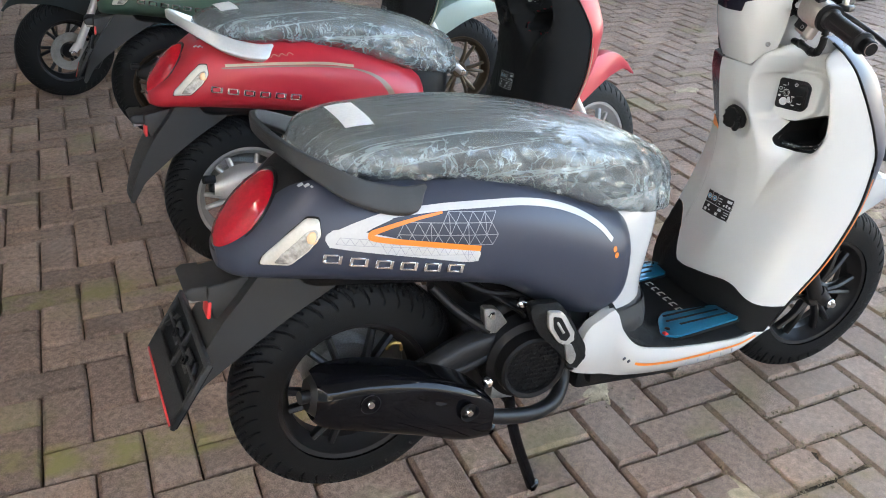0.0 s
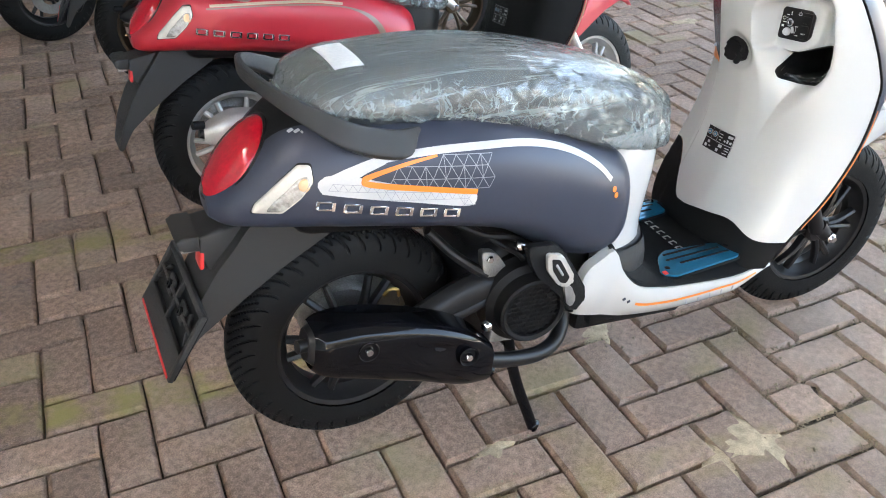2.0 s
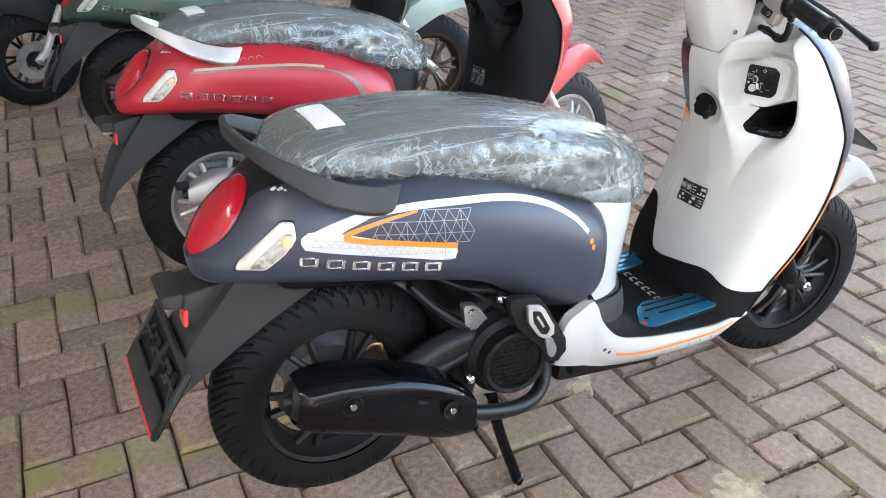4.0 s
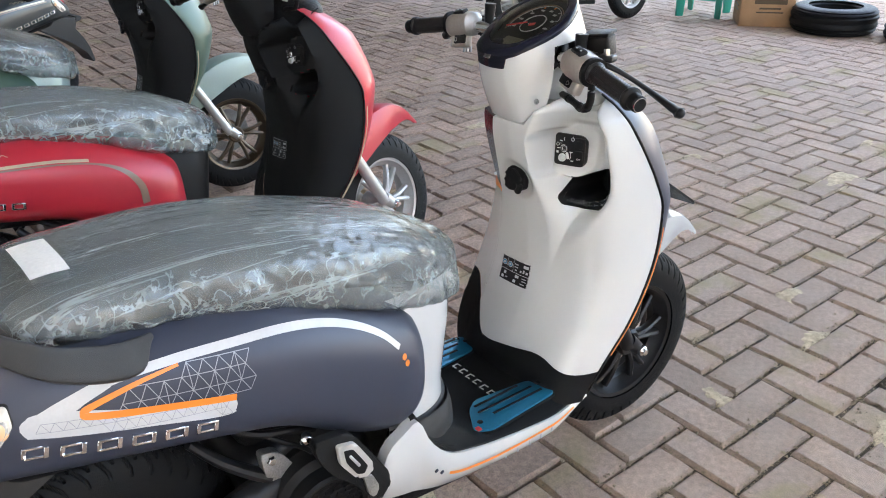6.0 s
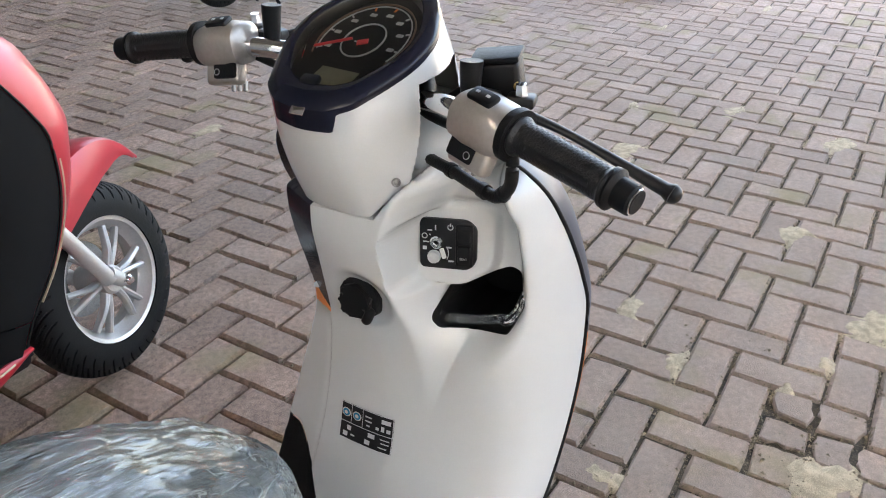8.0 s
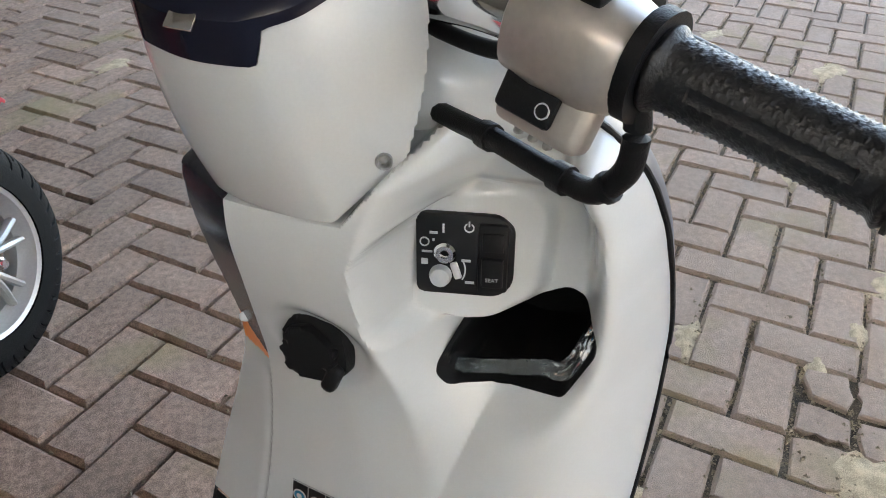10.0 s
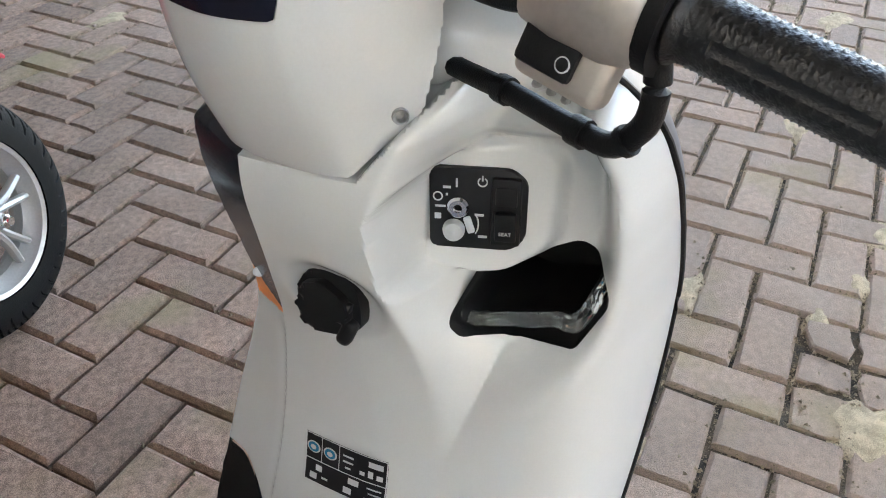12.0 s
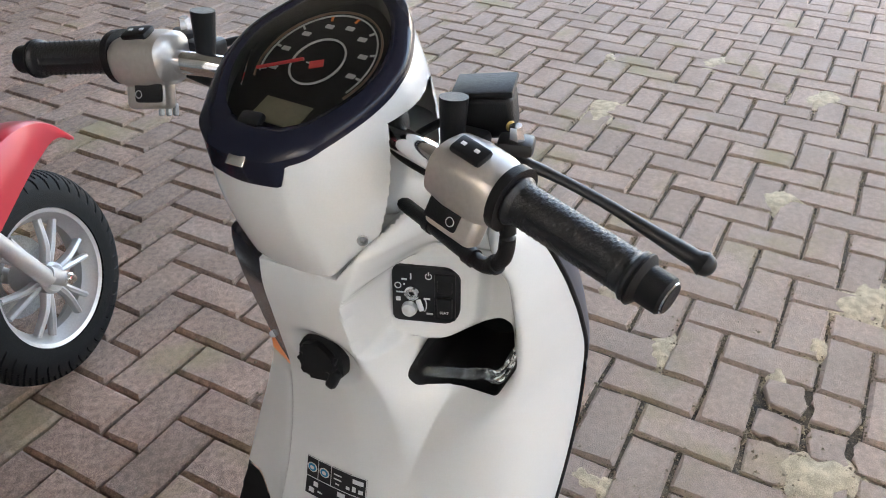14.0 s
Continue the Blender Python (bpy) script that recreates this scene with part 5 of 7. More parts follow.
    part("lamp_housing", slab(slab(bmesh.new(), wedge, 0.049, pose(0, 0, 0, 90, 0, 0), 0.006, 3), wedge[::-1], 0.049, pose(0, 0, 0, 90, 0, 0) @ Matrix.Diagonal((1, 1, -1, 1)), 0.006, 3), RAILGREY, parent, "black plate lamp housing")
    cap = [(-0.309, 0.580), (-0.336, 0.581), (-0.347, 0.574), (-0.344, 0.560), (-0.336, 0.554), (-0.309, 0.550)]
    part("housing_cap", slab(slab(bmesh.new(), cap, 0.052, pose(0, 0, 0, 90, 0, 0), 0.006, 3), cap[::-1], 0.052, pose(0, 0, 0, 90, 0, 0) @ Matrix.Diagonal((1, 1, -1, 1)), 0.006, 3), RAILGREY, parent)
    part("rear_reflector", box(bmesh.new(), (0.008, 0.040, 0.034), pose(-0.309, -0.030, 0.531, 0, 8, 0), 0.003), REDTAPE, parent, "small red reflector")
    part("lamp_lens", box(bmesh.new(), (0.028, 0.05, 0.012), pose(-0.326, -0.01, 0.549, 0, 0, 0), 0.003), CLEARLENS, parent)
    if plate:
        # empty number plate carrier
        pm = frame_of(Vector((-0.366, 0.0, 0.424)), (-0.84, 0.0, 0.55), (0.4, 0, 0.9))
        w, h = 0.142, 0.067
        holder = part("plate_holder", box(bmesh.new(), (2 * w, 0.012, 0.010), pm @ pose(0, h - 0.006, 0), 0.003), RAILGREY, parent, "empty black number plate carrier with red edge")
        part("carrier_back", box(bmesh.new(), (2 * w - 0.006, 2 * h - 0.006, 0.004), pm @ pose(0, 0, -0.006), 0.001, 1), BLACK, holder)
        for bx, by, sx, sy, turn in ((0, -h + 0.024, 2 * w, 0.048, 0), (-w + 0.007, 0, 0.014, 2 * h, 0), (w - 0.007, 0, 0.014, 2 * h, 0), (0, 0.015, 0.010, 0.09, 0), (0, 0.020, 2 * w - 0.03, 0.008, 0), (-0.105, 0.018, 0.055, 0.006, 52), (0.105, 0.018, 0.055, 0.006, -52)):
            part("carrier_bar", box(bmesh.new(), (sx, sy, 0.009), pm @ pose(bx, by, 0, 0, 0, turn), 0.0022), RAILGREY, holder)
        for bx in (-0.05, 0.05):
            part("carrier_boss", box(bmesh.new(), (0.044, 0.032, 0.006), pm @ pose(bx, 0.020, 0), 0.003), RAILGREY, holder)
        for bx in (-0.05, 0.05):
            bm = lathe(bmesh.new(), [(0.004, -0.005), (0.009, -0.005), (0.009, 0.005), (0.004, 0.005)], pm @ pose(bx, 0.020, 0.003, 90, 0, 0), 16, True)
            part("bolt_eye", bm, BLACK, holder)
        part("red_strip", box(bmesh.new(), (2 * w - 0.02, 0.005, 0.011), pm @ pose(0, -h + 0.003, 0.001), 0.0015), REDTAPE, holder)
        part("carrier_arm", box(bmesh.new(), (0.05, 0.07, 0.06), pm @ pose(0, 0.01, -0.035), 0.01), BLACK, holder)




def engine(parent, pal, fine):
    part("swing_arm", tube(bmesh.new(), path([(0.36, -0.07, 0.36), (0.2, -0.115, 0.38), (0.06, -0.115, 0.33), (-0.045, -0.09, 0.285)], 20), 0.028, 12, 1.35), SATIN, parent, "black swing arm")
    bm = box(bmesh.new(), (0.56, 0.12, 0.15), pose(0.15, 0.12, 0.31, 0, 4, 0), 0.04, 4)
    part("transmission_case", bm, ALU, parent, "grey aluminium transmission case")
    bm = box(bmesh.new(), (0.24, 0.22, 0.22), pose(0.30, 0.0, 0.36, 0, -12, 0), 0.03, 3)
    part("engine_block", bm, SATIN, parent, "black engine block")
    part("under_tray", box(bmesh.new(), (0.56, 0.22, 0.16), pose(0.12, 0, 0.60, 0, 9, 0), 0.04, 3), BLACK, parent)
    part("inner_fender", box(bmesh.new(), (0.12, 0.20, 0.20), pose(0.235, 0.02, 0.50, 0, -20, 0), 0.03, 3), BLACK, parent)
    part("cylinder_head", box(bmesh.new(), (0.10, 0.12, 0.11), pose(0.43, -0.02, 0.36, 0, 20, 0), 0.015), ALU, parent)
    # exhaust stay and the cast brackets above it
    part("muffler_stay", tube(bmesh.new(), path([(0.06, -0.125, 0.352), (0.13, -0.13, 0.345), (0.215, -0.125, 0.365), (0.26, -0.10, 0.372)], 16), lambda t: 0.017 - 0.003 * t, 12, 0.9), SATIN, parent, "black exhaust stay")
    out = rounded([(0.190, 0.470), (0.222, 0.462), (0.252, 0.416), (0.244, 0.378), (0.222, 0.372), (0.212, 0.402), (0.196, 0.420)], 0.010)
    br = part("bracket", slab(bmesh.new(), out, 0.018, pose(0, -0.112, 0, 90, 0, 0), 0.004), ALU, parent, "cast aluminium engine bracket")
    for x, z in ((0.207, 0.452), (0.232, 0.395)):
        part("bracket_bolt", lathe(bmesh.new(), [(0.0001, -0.007), (0.006, -0.007), (0.0085, -0.003), (0.0085, 0.004)], Matrix.Translation((x, -0.131, z)), 6), CHROME, br)
    part("hanger_arm", tube(bmesh.new(), path([(0.09, -0.10, 0.525), (0.13, -0.112, 0.478), (0.17, -0.115, 0.440), (0.205, -0.115, 0.412)], 14), lambda t: 0.012 + 0.005 * t, 10, 0.7), SATIN, br)
    part("stand_pivot", box(bmesh.new(), (0.06, 0.03, 0.03), pose(0.245, -0.12, 0.262, 0, 10, 0), 0.006), ALU, parent)
    part("hose", tube(bmesh.new(), path([(0.12, -0.09, 0.545), (0.19, -0.12, 0.505), (0.25, -0.13, 0.49), (0.30, -0.11, 0.46)], 18), 0.007, 8), BLACK, parent)
    part("hose", tube(bmesh.new(), path([(0.16, -0.08, 0.53), (0.215, -0.13, 0.49), (0.268, -0.14, 0.45), (0.29, -0.12, 0.41)], 18), 0.005, 8), BLACK, parent)
    part("brake_fitting", tube(bmesh.new(), path([(0.012, -0.068, 0.385), (0.024, -0.072, 0.398), (0.040, -0.070, 0.392), (0.044, -0.068, 0.376)], 16), 0.0035, 8), RUSTY, parent, "brass-coloured brake fitting")
    for x, y, z in ((0.262, -0.15, 0.478), (0.185, -0.17, 0.328)):
        bm = bmesh.new()
        bmesh.ops.create_uvsphere(bm, u_segments=12, v_segments=8, radius=0.012, matrix=Matrix.Translation((x, y, z)))
        part("bolt", bm, CHROME, parent)
    # cooling fan cover with a honeycomb grille
    c = Vector((0.282, -0.158, 0.345))
    m = Matrix.Translation(c) @ Matrix.Rotation(radians(-6), 4, "Z")
    bm = lathe(bmesh.new(), [(0.096, 0.07), (0.097, 0.03), (0.090, 0.022), (0.088, 0.004), (0.074, -0.004), (0.070, -0.030), (0.065, -0.034), (0.058, -0.031), (0.056, -0.022)], m, 56)
    fan = part("fan_cover", bm, BLACK, parent, "round black fan cover with honeycomb grille")
    bm = bmesh.new()
    step = 0.0125
    for i in range(-6, 7):
        for j in range(-7, 8):
            x, z = (i + (j % 2) * 0.5) * step * 1.15, j * step * 0.80
            if math.hypot(x, z) < 0.054:
                pts = [m @ Vector((x + step * 0.58 * math.cos(q), -0.028, z + step * 0.50 * math.sin(q))) for q in (math.pi / 6 + math.pi / 3 * k for k in range(7))]
                tube(bm, pts, 0.0013, 5, 1.0, (0, 1, 0), False)
    part("grille", bm, BLACK, fan)
    bm = bmesh.new()
    bm.faces.new([bm.verts.new(m @ Vector((0.060 * math.cos(q), -0.020, 0.060 * math.sin(q)))) for q in (2 * math.pi * k / 32 for k in range(32))])
    part("fan_back", bm, INK, fan)
    # muffler with its heat shield
    ends = [(0, -0.180, 0.402, 0.026, 0.026), (0.10, -0.158, 0.396, 0.038, 0.042), (0.3, -0.09, 0.380, 0.049, 0.048)] if fine else [(0, -0.180, 0.378, 0.010, 0.014), (0.10, -0.150, 0.380, 0.022, 0.026), (0.3, -0.09, 0.378, 0.042, 0.040)]
    f = curve(ends + [ (0.6, 0.03, 0.337, 0.053, 0.048), (0.85, 0.125, 0.292, 0.050, 0.044), (1, 0.180, 0.262, 0.032, 0.034)])
    bm = bmesh.new()
    rings = []
    for i in range(33):
        x, z, h, w = f(i / 32)
        rings.append([(x + 0.25 * h * math.sin(a) * 0.9, -0.175 + w * sgnpow(math.cos(a), 0.75), z + h * sgnpow(math.sin(a), 0.8)) for a in (2 * math.pi * k / 32 for k in range(32))])
    skin(bm, rings)
    muf = part("muffler", bm, SATIN, parent, "black muffler")
    bm = bmesh.new()
    rings = []
    for i in range(41):
        t = 0.03 + 0.95 * i / 40
        x, z, h, w = f(t)
        h2 = h * 1.06 + 0.004
        row = []
        for k in range(19):
            a = math.pi * (0.42 + 1.10 * k / 18)
            y = -0.175 + (w + 0.010) * sgnpow(math.cos(a), 0.42)
            zz = z + h2 * sgnpow(math.sin(a), 0.8)
            q = ((x - 0.055) / 0.075) ** 2 + ((zz - 0.345 + 0.38 * (x - 0.055)) / 0.022) ** 2
            y += 0.012 * math.exp(-q * 1.4)
            row.append((x + 0.25 * h * math.sin(a) * 0.9, y, zz))
        rings.append(row)
    skin(bm, rings, False, False)
    part("heat_shield", bm, pal["muffler"], muf, pal["muffler_label"])
    for x, z in ((-0.082, 0.393), (0.114, 0.318)):
        mm = Matrix.Translation((x, -0.2315, z))
        part("screw_seat", lathe(bmesh.new(), [(0.0001, 0.004), (0.016, 0.004), (0.019, -0.003)], mm, 24), INK, muf)
        part("screw", lathe(bmesh.new(), [(0.0001, -0.006), (0.006, -0.006), (0.009, 0.0), (0.009, 0.004)], mm, 18), CHROME, muf)
    part("exhaust_tip", tube(bmesh.new(), [(-0.165, -0.185, 0.405), (-0.196, -0.19, 0.410)], 0.012, 14), SATIN, muf)
    part("exhaust_pipe", tube(bmesh.new(), path([(0.175, -0.165, 0.246), (0.25, -0.16, 0.218), (0.33, -0.15, 0.203), (0.385, -0.13, 0.215), (0.412, -0.10, 0.262), (0.42, -0.06, 0.33)], 28), 0.0165, 14), SATIN, muf, "black bent exhaust pipe")
    # pillion foot rest
    for side in (-1, 1):
        m2 = Matrix.Diagonal((1, -side, 1, 1)) @ pose(0, -0.186, 0, 90, 0, 0)
        mount = rounded([(0.246, 0.505), (0.312, 0.497), (0.342, 0.455), (0.392, 0.372), (0.383, 0.338), (0.356, 0.330), (0.325, 0.380), (0.274, 0.432), (0.254, 0.470)], 0.014)
        mo = part("footrest_mount", slab(bmesh.new(), mount, 0.018, m2, 0.005, 3), GRAIN, parent, "black footrest mount")
        peg = part("foot_peg", slab(bmesh.new(), rounded([(0.284, 0.486), (0.318, 0.478), (0.352, 0.420), (0.344, 0.400), (0.316, 0.408), (0.288, 0.448)], 0.008), 0.017, m2 @ pose(0, 0, 0.010), 0.005, 3), SILVER, mo, "folded silver foot peg")
        part("peg_slot", slab(bmesh.new(), rounded([(0.294, 0.474), (0.312, 0.469), (0.338, 0.424), (0.330, 0.412), (0.316, 0.418), (0.298, 0.448)], 0.004), 0.004, m2 @ pose(0, 0, 0.0242)), INK, peg)
        part("peg_rib", box(bmesh.new(), (0.005, 0.034, 0.004), m2 @ pose(0.313, 0.446, 0.028, 0, 0, 32), 0.0015, 1), SILVER, peg)
        part("peg_clip", slab(bmesh.new(), rounded([(0.330, 0.404), (0.348, 0.398), (0.362, 0.366), (0.352, 0.348), (0.340, 0.360)], 0.005), 0.012, m2 @ pose(0, 0, 0.012), 0.003), ALU, mo)
    # centre stand, folded down
    inv = parent.matrix_basis.inverted()
    legs = []
    for side in (-1, 1):
        on = parent.matrix_basis @ Vector((0.353, -0.014 + side * 0.104, -0.04))
        foot = inv @ Vector((on.x, on.y, 0.007))
        top = Vector((0.285, side * 0.085, 0.235))
        legs.append(path([top, top.lerp(foot, 0.45) + Vector((-0.012, 0, 0)), foot - Vector((0.008, 0, -0.014)), foot], 18))
    thick = lambda t: 0.0105 + 0.004 * smooth01((t - 0.75) * 5)
    stand = part("centre_stand", tube(bmesh.new(), legs[0], thick, 12, 1.2), GLOSS, parent, "black centre stand")
    part("stand_leg", tube(bmesh.new(), legs[1], thick, 12, 1.2), GLOSS, stand)
    part("stand_bar", tube(bmesh.new(), [(0.287, -0.09, 0.20), (0.287, 0.09, 0.20)], 0.011, 12), GLOSS, stand)


FLOOR_Z = curve([(0.44, 0.43), (0.52, 0.41), (0.57, 0.375), (0.61, 0.335), (0.66, 0.316), (0.80, 0.308), (0.88, 0.318), (0.94, 0.345)])
LOW = curve([(0.368, 0.312, 0.335), (0.385, 0.300, 0.392), (0.434, 0.280, 0.428), (0.465, 0.270, 0.438), (0.49, 0.262, 0.385), (0.53, 0.252, 0.340), (0.60, 0.240, 0.314), (0.70, 0.230, 0.297), (0.80, 0.228, 0.286), (0.89, 0.244, 0.280), (0.94, 0.268, 0.282)])


def floor_board(parent, pal):
    def half(x):
        return 0.182 - 0.02 * smooth01((x - 0.80) / 0.14) - 0.012 * smooth01((0.52 - x) / 0.1)

    bm = bmesh.new()
    rows = []
    for i in range(41):
        x = 0.455 + 0.485 * i / 40
        h, z = half(x), FLOOR_Z(x)
        edge = LOW(x)[1]
        row = [(x, -h - 0.004, edge - 0.02), (x, -h - 0.002, edge + 0.004), (x, -h + 0.012, edge + 0.008)]
        row += [(x, -h + 0.028 + (2 * h - 0.056) * k / 10, z if 0 < k < 10 else (z + edge + 0.006) / 2) for k in range(11)]
        row += [(x, h - 0.012, edge + 0.008), (x, h + 0.002, edge + 0.004), (x, h + 0.004, edge - 0.02)]
        rows.append(row)
    skin(bm, rows, False, False)
    floor = part("floor_board", bm, GRAIN, parent, "black plastic floor board")
    part("floor_pan", box(bmesh.new(), (0.50, 0.30, 0.06), pose(0.70, 0, 0.255), 0.02), BLACK, floor)
    part("belly_pan", box(bmesh.new(), (0.30, 0.26, 0.05), pose(0.58, 0, 0.222, 0, 6, 0), 0.012), BLACK, floor, "black belly pan")
    for side in (-1, 1):
        bm = bmesh.new()
        rows = []
        for i in range(49):
            x = 0.368 + 0.572 * i / 48
            lo, hi, _ = (*LOW(x), 0)
            h = half(max(x, 0.47)) + 0.005 + 0.010 * smooth01((0.5 - x) / 0.12)
            rows.append([(x, side * (h - 0.045), lo + 0.006)] + [(x, side * (h + 0.010 * math.sin(math.pi * (0.12 + 0.8 * k / 8)) - 0.022 * (1 - k / 8) ** 2.2), lo + (hi - lo) * k / 8) for k in range(9)] + [(x, side * (h - 0.02), hi + 0.001)])
        skin(bm, rows, False, False)
        sc = part("side_skirt", bm, pal["skirt"], parent, pal["skirt_label"])
        if pal["stripe"] is not None:
            bm = bmesh.new()
            rows = []
            for i in range(31):
                x = 0.53 + 0.36 * i / 30
                lo, hi = LOW(x)
                t0 = 0.50 + 0.32 * smooth01(i / 30)
                wd = 0.0065 * (1 - 0.5 * i / 30)
                h = half(x) + 0.005
                row = []
                for dz in (-1, 1):
                    z = lo + (hi - lo) * t0 + dz * wd / 2 * 1.2
                    t = (z - lo) / (hi - lo)
                    row.append((x, side * (h + 0.010 * math.sin(math.pi * (0.12 + 0.8 * t)) - 0.022 * (1 - t) ** 2.2 + 0.0016), z))
                rows.append(row)
            skin(bm, rows, False, False)
            part("pinstripe", bm, pal["stripe"], sc)
            for k in range(2):
                x = 0.500 + 0.012 * k
                lo, hi = LOW(x)
                t = 0.5
                part("pinstripe_dot", box(bmesh.new(), (0.008, 0.003, 0.006), Matrix.Translation((x, side * (half(x) + 0.005 + 0.010 * math.sin(math.pi * 0.52) - 0.022 * 0.5**2.2 + 0.010 * smooth01((0.5 - x) / 0.12) + 0.001), lo + (hi - lo) * t)) @ pose(0, 0, 0, 0, -25, 0), 0.001, 1), BLUE, sc)
            for k in range(5):
                x = 0.68 + 0.032 * k
                lo, hi = LOW(x)
                t = 0.36 + 0.06 * k
                part("skirt_mark", box(bmesh.new(), (0.004, 0.002, 0.011), Matrix.Translation((x, side * (half(x) + 0.005 + 0.010 * math.sin(math.pi * (0.12 + 0.8 * t)) - 0.022 * (1 - t) ** 2.2 + 0.001), lo + (hi - lo) * t)), 0.0008, 1), GREYLINE, sc)
        # foot pad
        out = rounded([(0.628, 0.150), (0.668, 0.092), (0.700, 0.072), (0.838, 0.088), (0.872, 0.128), (0.848, 0.158), (0.660, 0.170)], 0.010)
        for grow, zt, th, mt, nm, lb in ((1.05, 0.316, 0.006, RUBBER, "pad_base", ""), (1.0, 0.3215, 0.0055, pal["pad"], "foot_pad", "anodised blue slotted foot pad")):
            cx, cy = 0.755, 0.125
            poly = [(cx + (x - cx) * grow, side * (cy + (y - cy) * grow)) for x, y in out]
            if side < 0:
                poly = poly[::-1]
            bm = slab(bmesh.new(), poly, th, pose(0, 0, zt, 0, 0.6, 0), 0.0015)
            pd = part(nm, bm, mt, floor, lb)
        for k, (x0, x1) in enumerate(((0.676, 0.800), (0.668, 0.820), (0.690, 0.830))):
            y = side * (0.098 + 0.021 * k)
            part("pad_slot", box(bmesh.new(), (x1 - x0, 0.0065, 0.002), pose((x0 + x1) / 2, y, 0.3268, 0, 0.6, 0), 0.0009, 1), BLACK, pd)
        for x, y in ((0.652, 0.143), (0.842, 0.118)):
            part("pad_screw", lathe(bmesh.new(), [(0.0001, 0.0), (0.004, 0.0), (0.0065, -0.0012)], pose(x, side * y, 0.3272, 90, 0, 0), 16), INK, pd)
        part("pad_tab", box(bmesh.new(), (0.010, 0.012, 0.004), pose(0.634, side * 0.158, 0.326), 0.001, 1), REDTAPE, pd)
    for k in range(6):
        x = 0.770 - 0.003 * k
        bm = bmesh.new()
        yk = 0.066 - 0.026 * k
        for dx, dy, sx, sy in ((0.007, 0, 0.003, 0.014), (-0.007, 0, 0.003, 0.014), (0, 0.0055, 0.014, 0.003)):
            box(bm, (sx, sy, 0.002), pose(x + dx, yk + dy, 0.3105), 0.0006, 1)
        part("badge_bar", bm, SILVER, floor)
    # column under the seat nose
    bm = bmesh.new()
    f = curve([(0.30, 0.622, 0.165), (0.37, 0.622, 0.165), (0.44, 0.612, 0.146), (0.50, 0.622, 0.144), (0.57, 0.638, 0.138), (0.62, 0.646, 0.126), (0.65, 0.65, 0.115)])
    for z0, z1, grow, nm, mt, lb in ((0.434, 0.65, 0.0, "seat_column", pal["column"], pal["column_label"]), (0.30, 0.442, 0.005, "floor_riser", RAILGREY, "black riser behind the floor board")):
        bm = bmesh.new()
        rings = []
        for i in range(15):
            z = z0 + (z1 - z0) * i / 14
            xf, w = f(z)
            g = grow * (1 if i < 14 else 0)
            rings.append([(0.43 + (xf + g - 0.43) * max(0, math.cos(a)) ** 0.55, (w + g) * sgnpow(math.sin(a), 0.8), z - (0.03 * abs(math.sin(a)) if nm == "seat_column" and i == 0 else 0) - (0.03 * abs(math.sin(a)) if nm == "floor_riser" and i > 11 else 0)) for a in (-math.pi / 2 + math.pi * k / 24 for k in range(25))])
        skin(bm, rings, False, False)
        part(nm, bm, mt, parent, lb)


def front_end(parent, pal, m, bracket):
    for side in (-1, 1):
        bm = tube(bmesh.new(), [m @ Vector((1.25 - 0.035 - 0.42 * q * 0.5, side * 0.072, 0.262 + 0.42 * q * 0.9)) for q in (0, 0.1, 0.5, 1.0)], lambda t: 0.019 if t < 0.75 else 0.014, 16)
        fk = part("fork_leg", bm, pal["fork"], parent, pal["fork_label"])
        part("fork_foot", tube(bmesh.new(), [m @ Vector((1.215, side * 0.072, 0.275)), m @ Vector((1.252, side * 0.074, 0.240))], lambda t: 0.020 - 0.003 * t, 14), pal["fork"], fk)
        part("axle_nut", lathe(bmesh.new(), [(0.0001, -0.014), (0.008, -0.014), (0.010, -0.008), (0.013, -0.006), (0.013, 0.006)], m @ Matrix.Translation((1.25, side * 0.090, 0.243)) @ (Matrix() if side < 0 else Matrix.Diagonal((1, -1, 1, 1))), 18), CHROME, fk)
    bm = bmesh.new()
    rows = []
    for i in range(37):
        a = radians(160 - 119 * i / 36)
        t = i / 36
        w = 0.070 * (1 - smooth01((t - 0.55) / 0.45) ** 1.4 * 0.93) * (0.75 + 0.25 * smooth01(t * 4))
        r = 0.268 + 0.076 * smooth01((t - 0.15) * 1.25)
        row = []
        for k in range(15):
            q = -1 + 2 * k / 14
            rr = r + 0.022 * (1 - q * q) * (1 - 0.8 * smooth01((t - 0.6) / 0.4)) - (0.050 + 0.045 * math.sin(math.pi * t) ** 2) * (1 - 0.9 * smooth01((t - 0.78) / 0.22)) * max(0, abs(q) - 0.55) / 0.45
            row.append(m @ Vector((1.25 + rr * math.cos(a), w * math.copysign(min(1, abs(q) * 1.5), q) if abs(q) < 0.66 else math.copysign(w, q), 0.243 + rr * math.sin(a))))
        rows.append(row)
    skin(bm, rows, False, False)
    part("front_fender", bm, pal["fender"], parent, pal["fender_label"])
    if bracket:
        bm = slab(bmesh.new(), rounded([(-0.092, -0.095), (0.092, -0.095), (0.075, 0.105), (-0.075, 0.105)], 0.015), 0.006, pose(1.33, 0, 0.637, 0, 34, 0) @ pose(0, 0, 0, 0, 0, 90), 0.002)
        part("front_plate_bracket", bm, BLACK, parent, "black front number plate bracket")


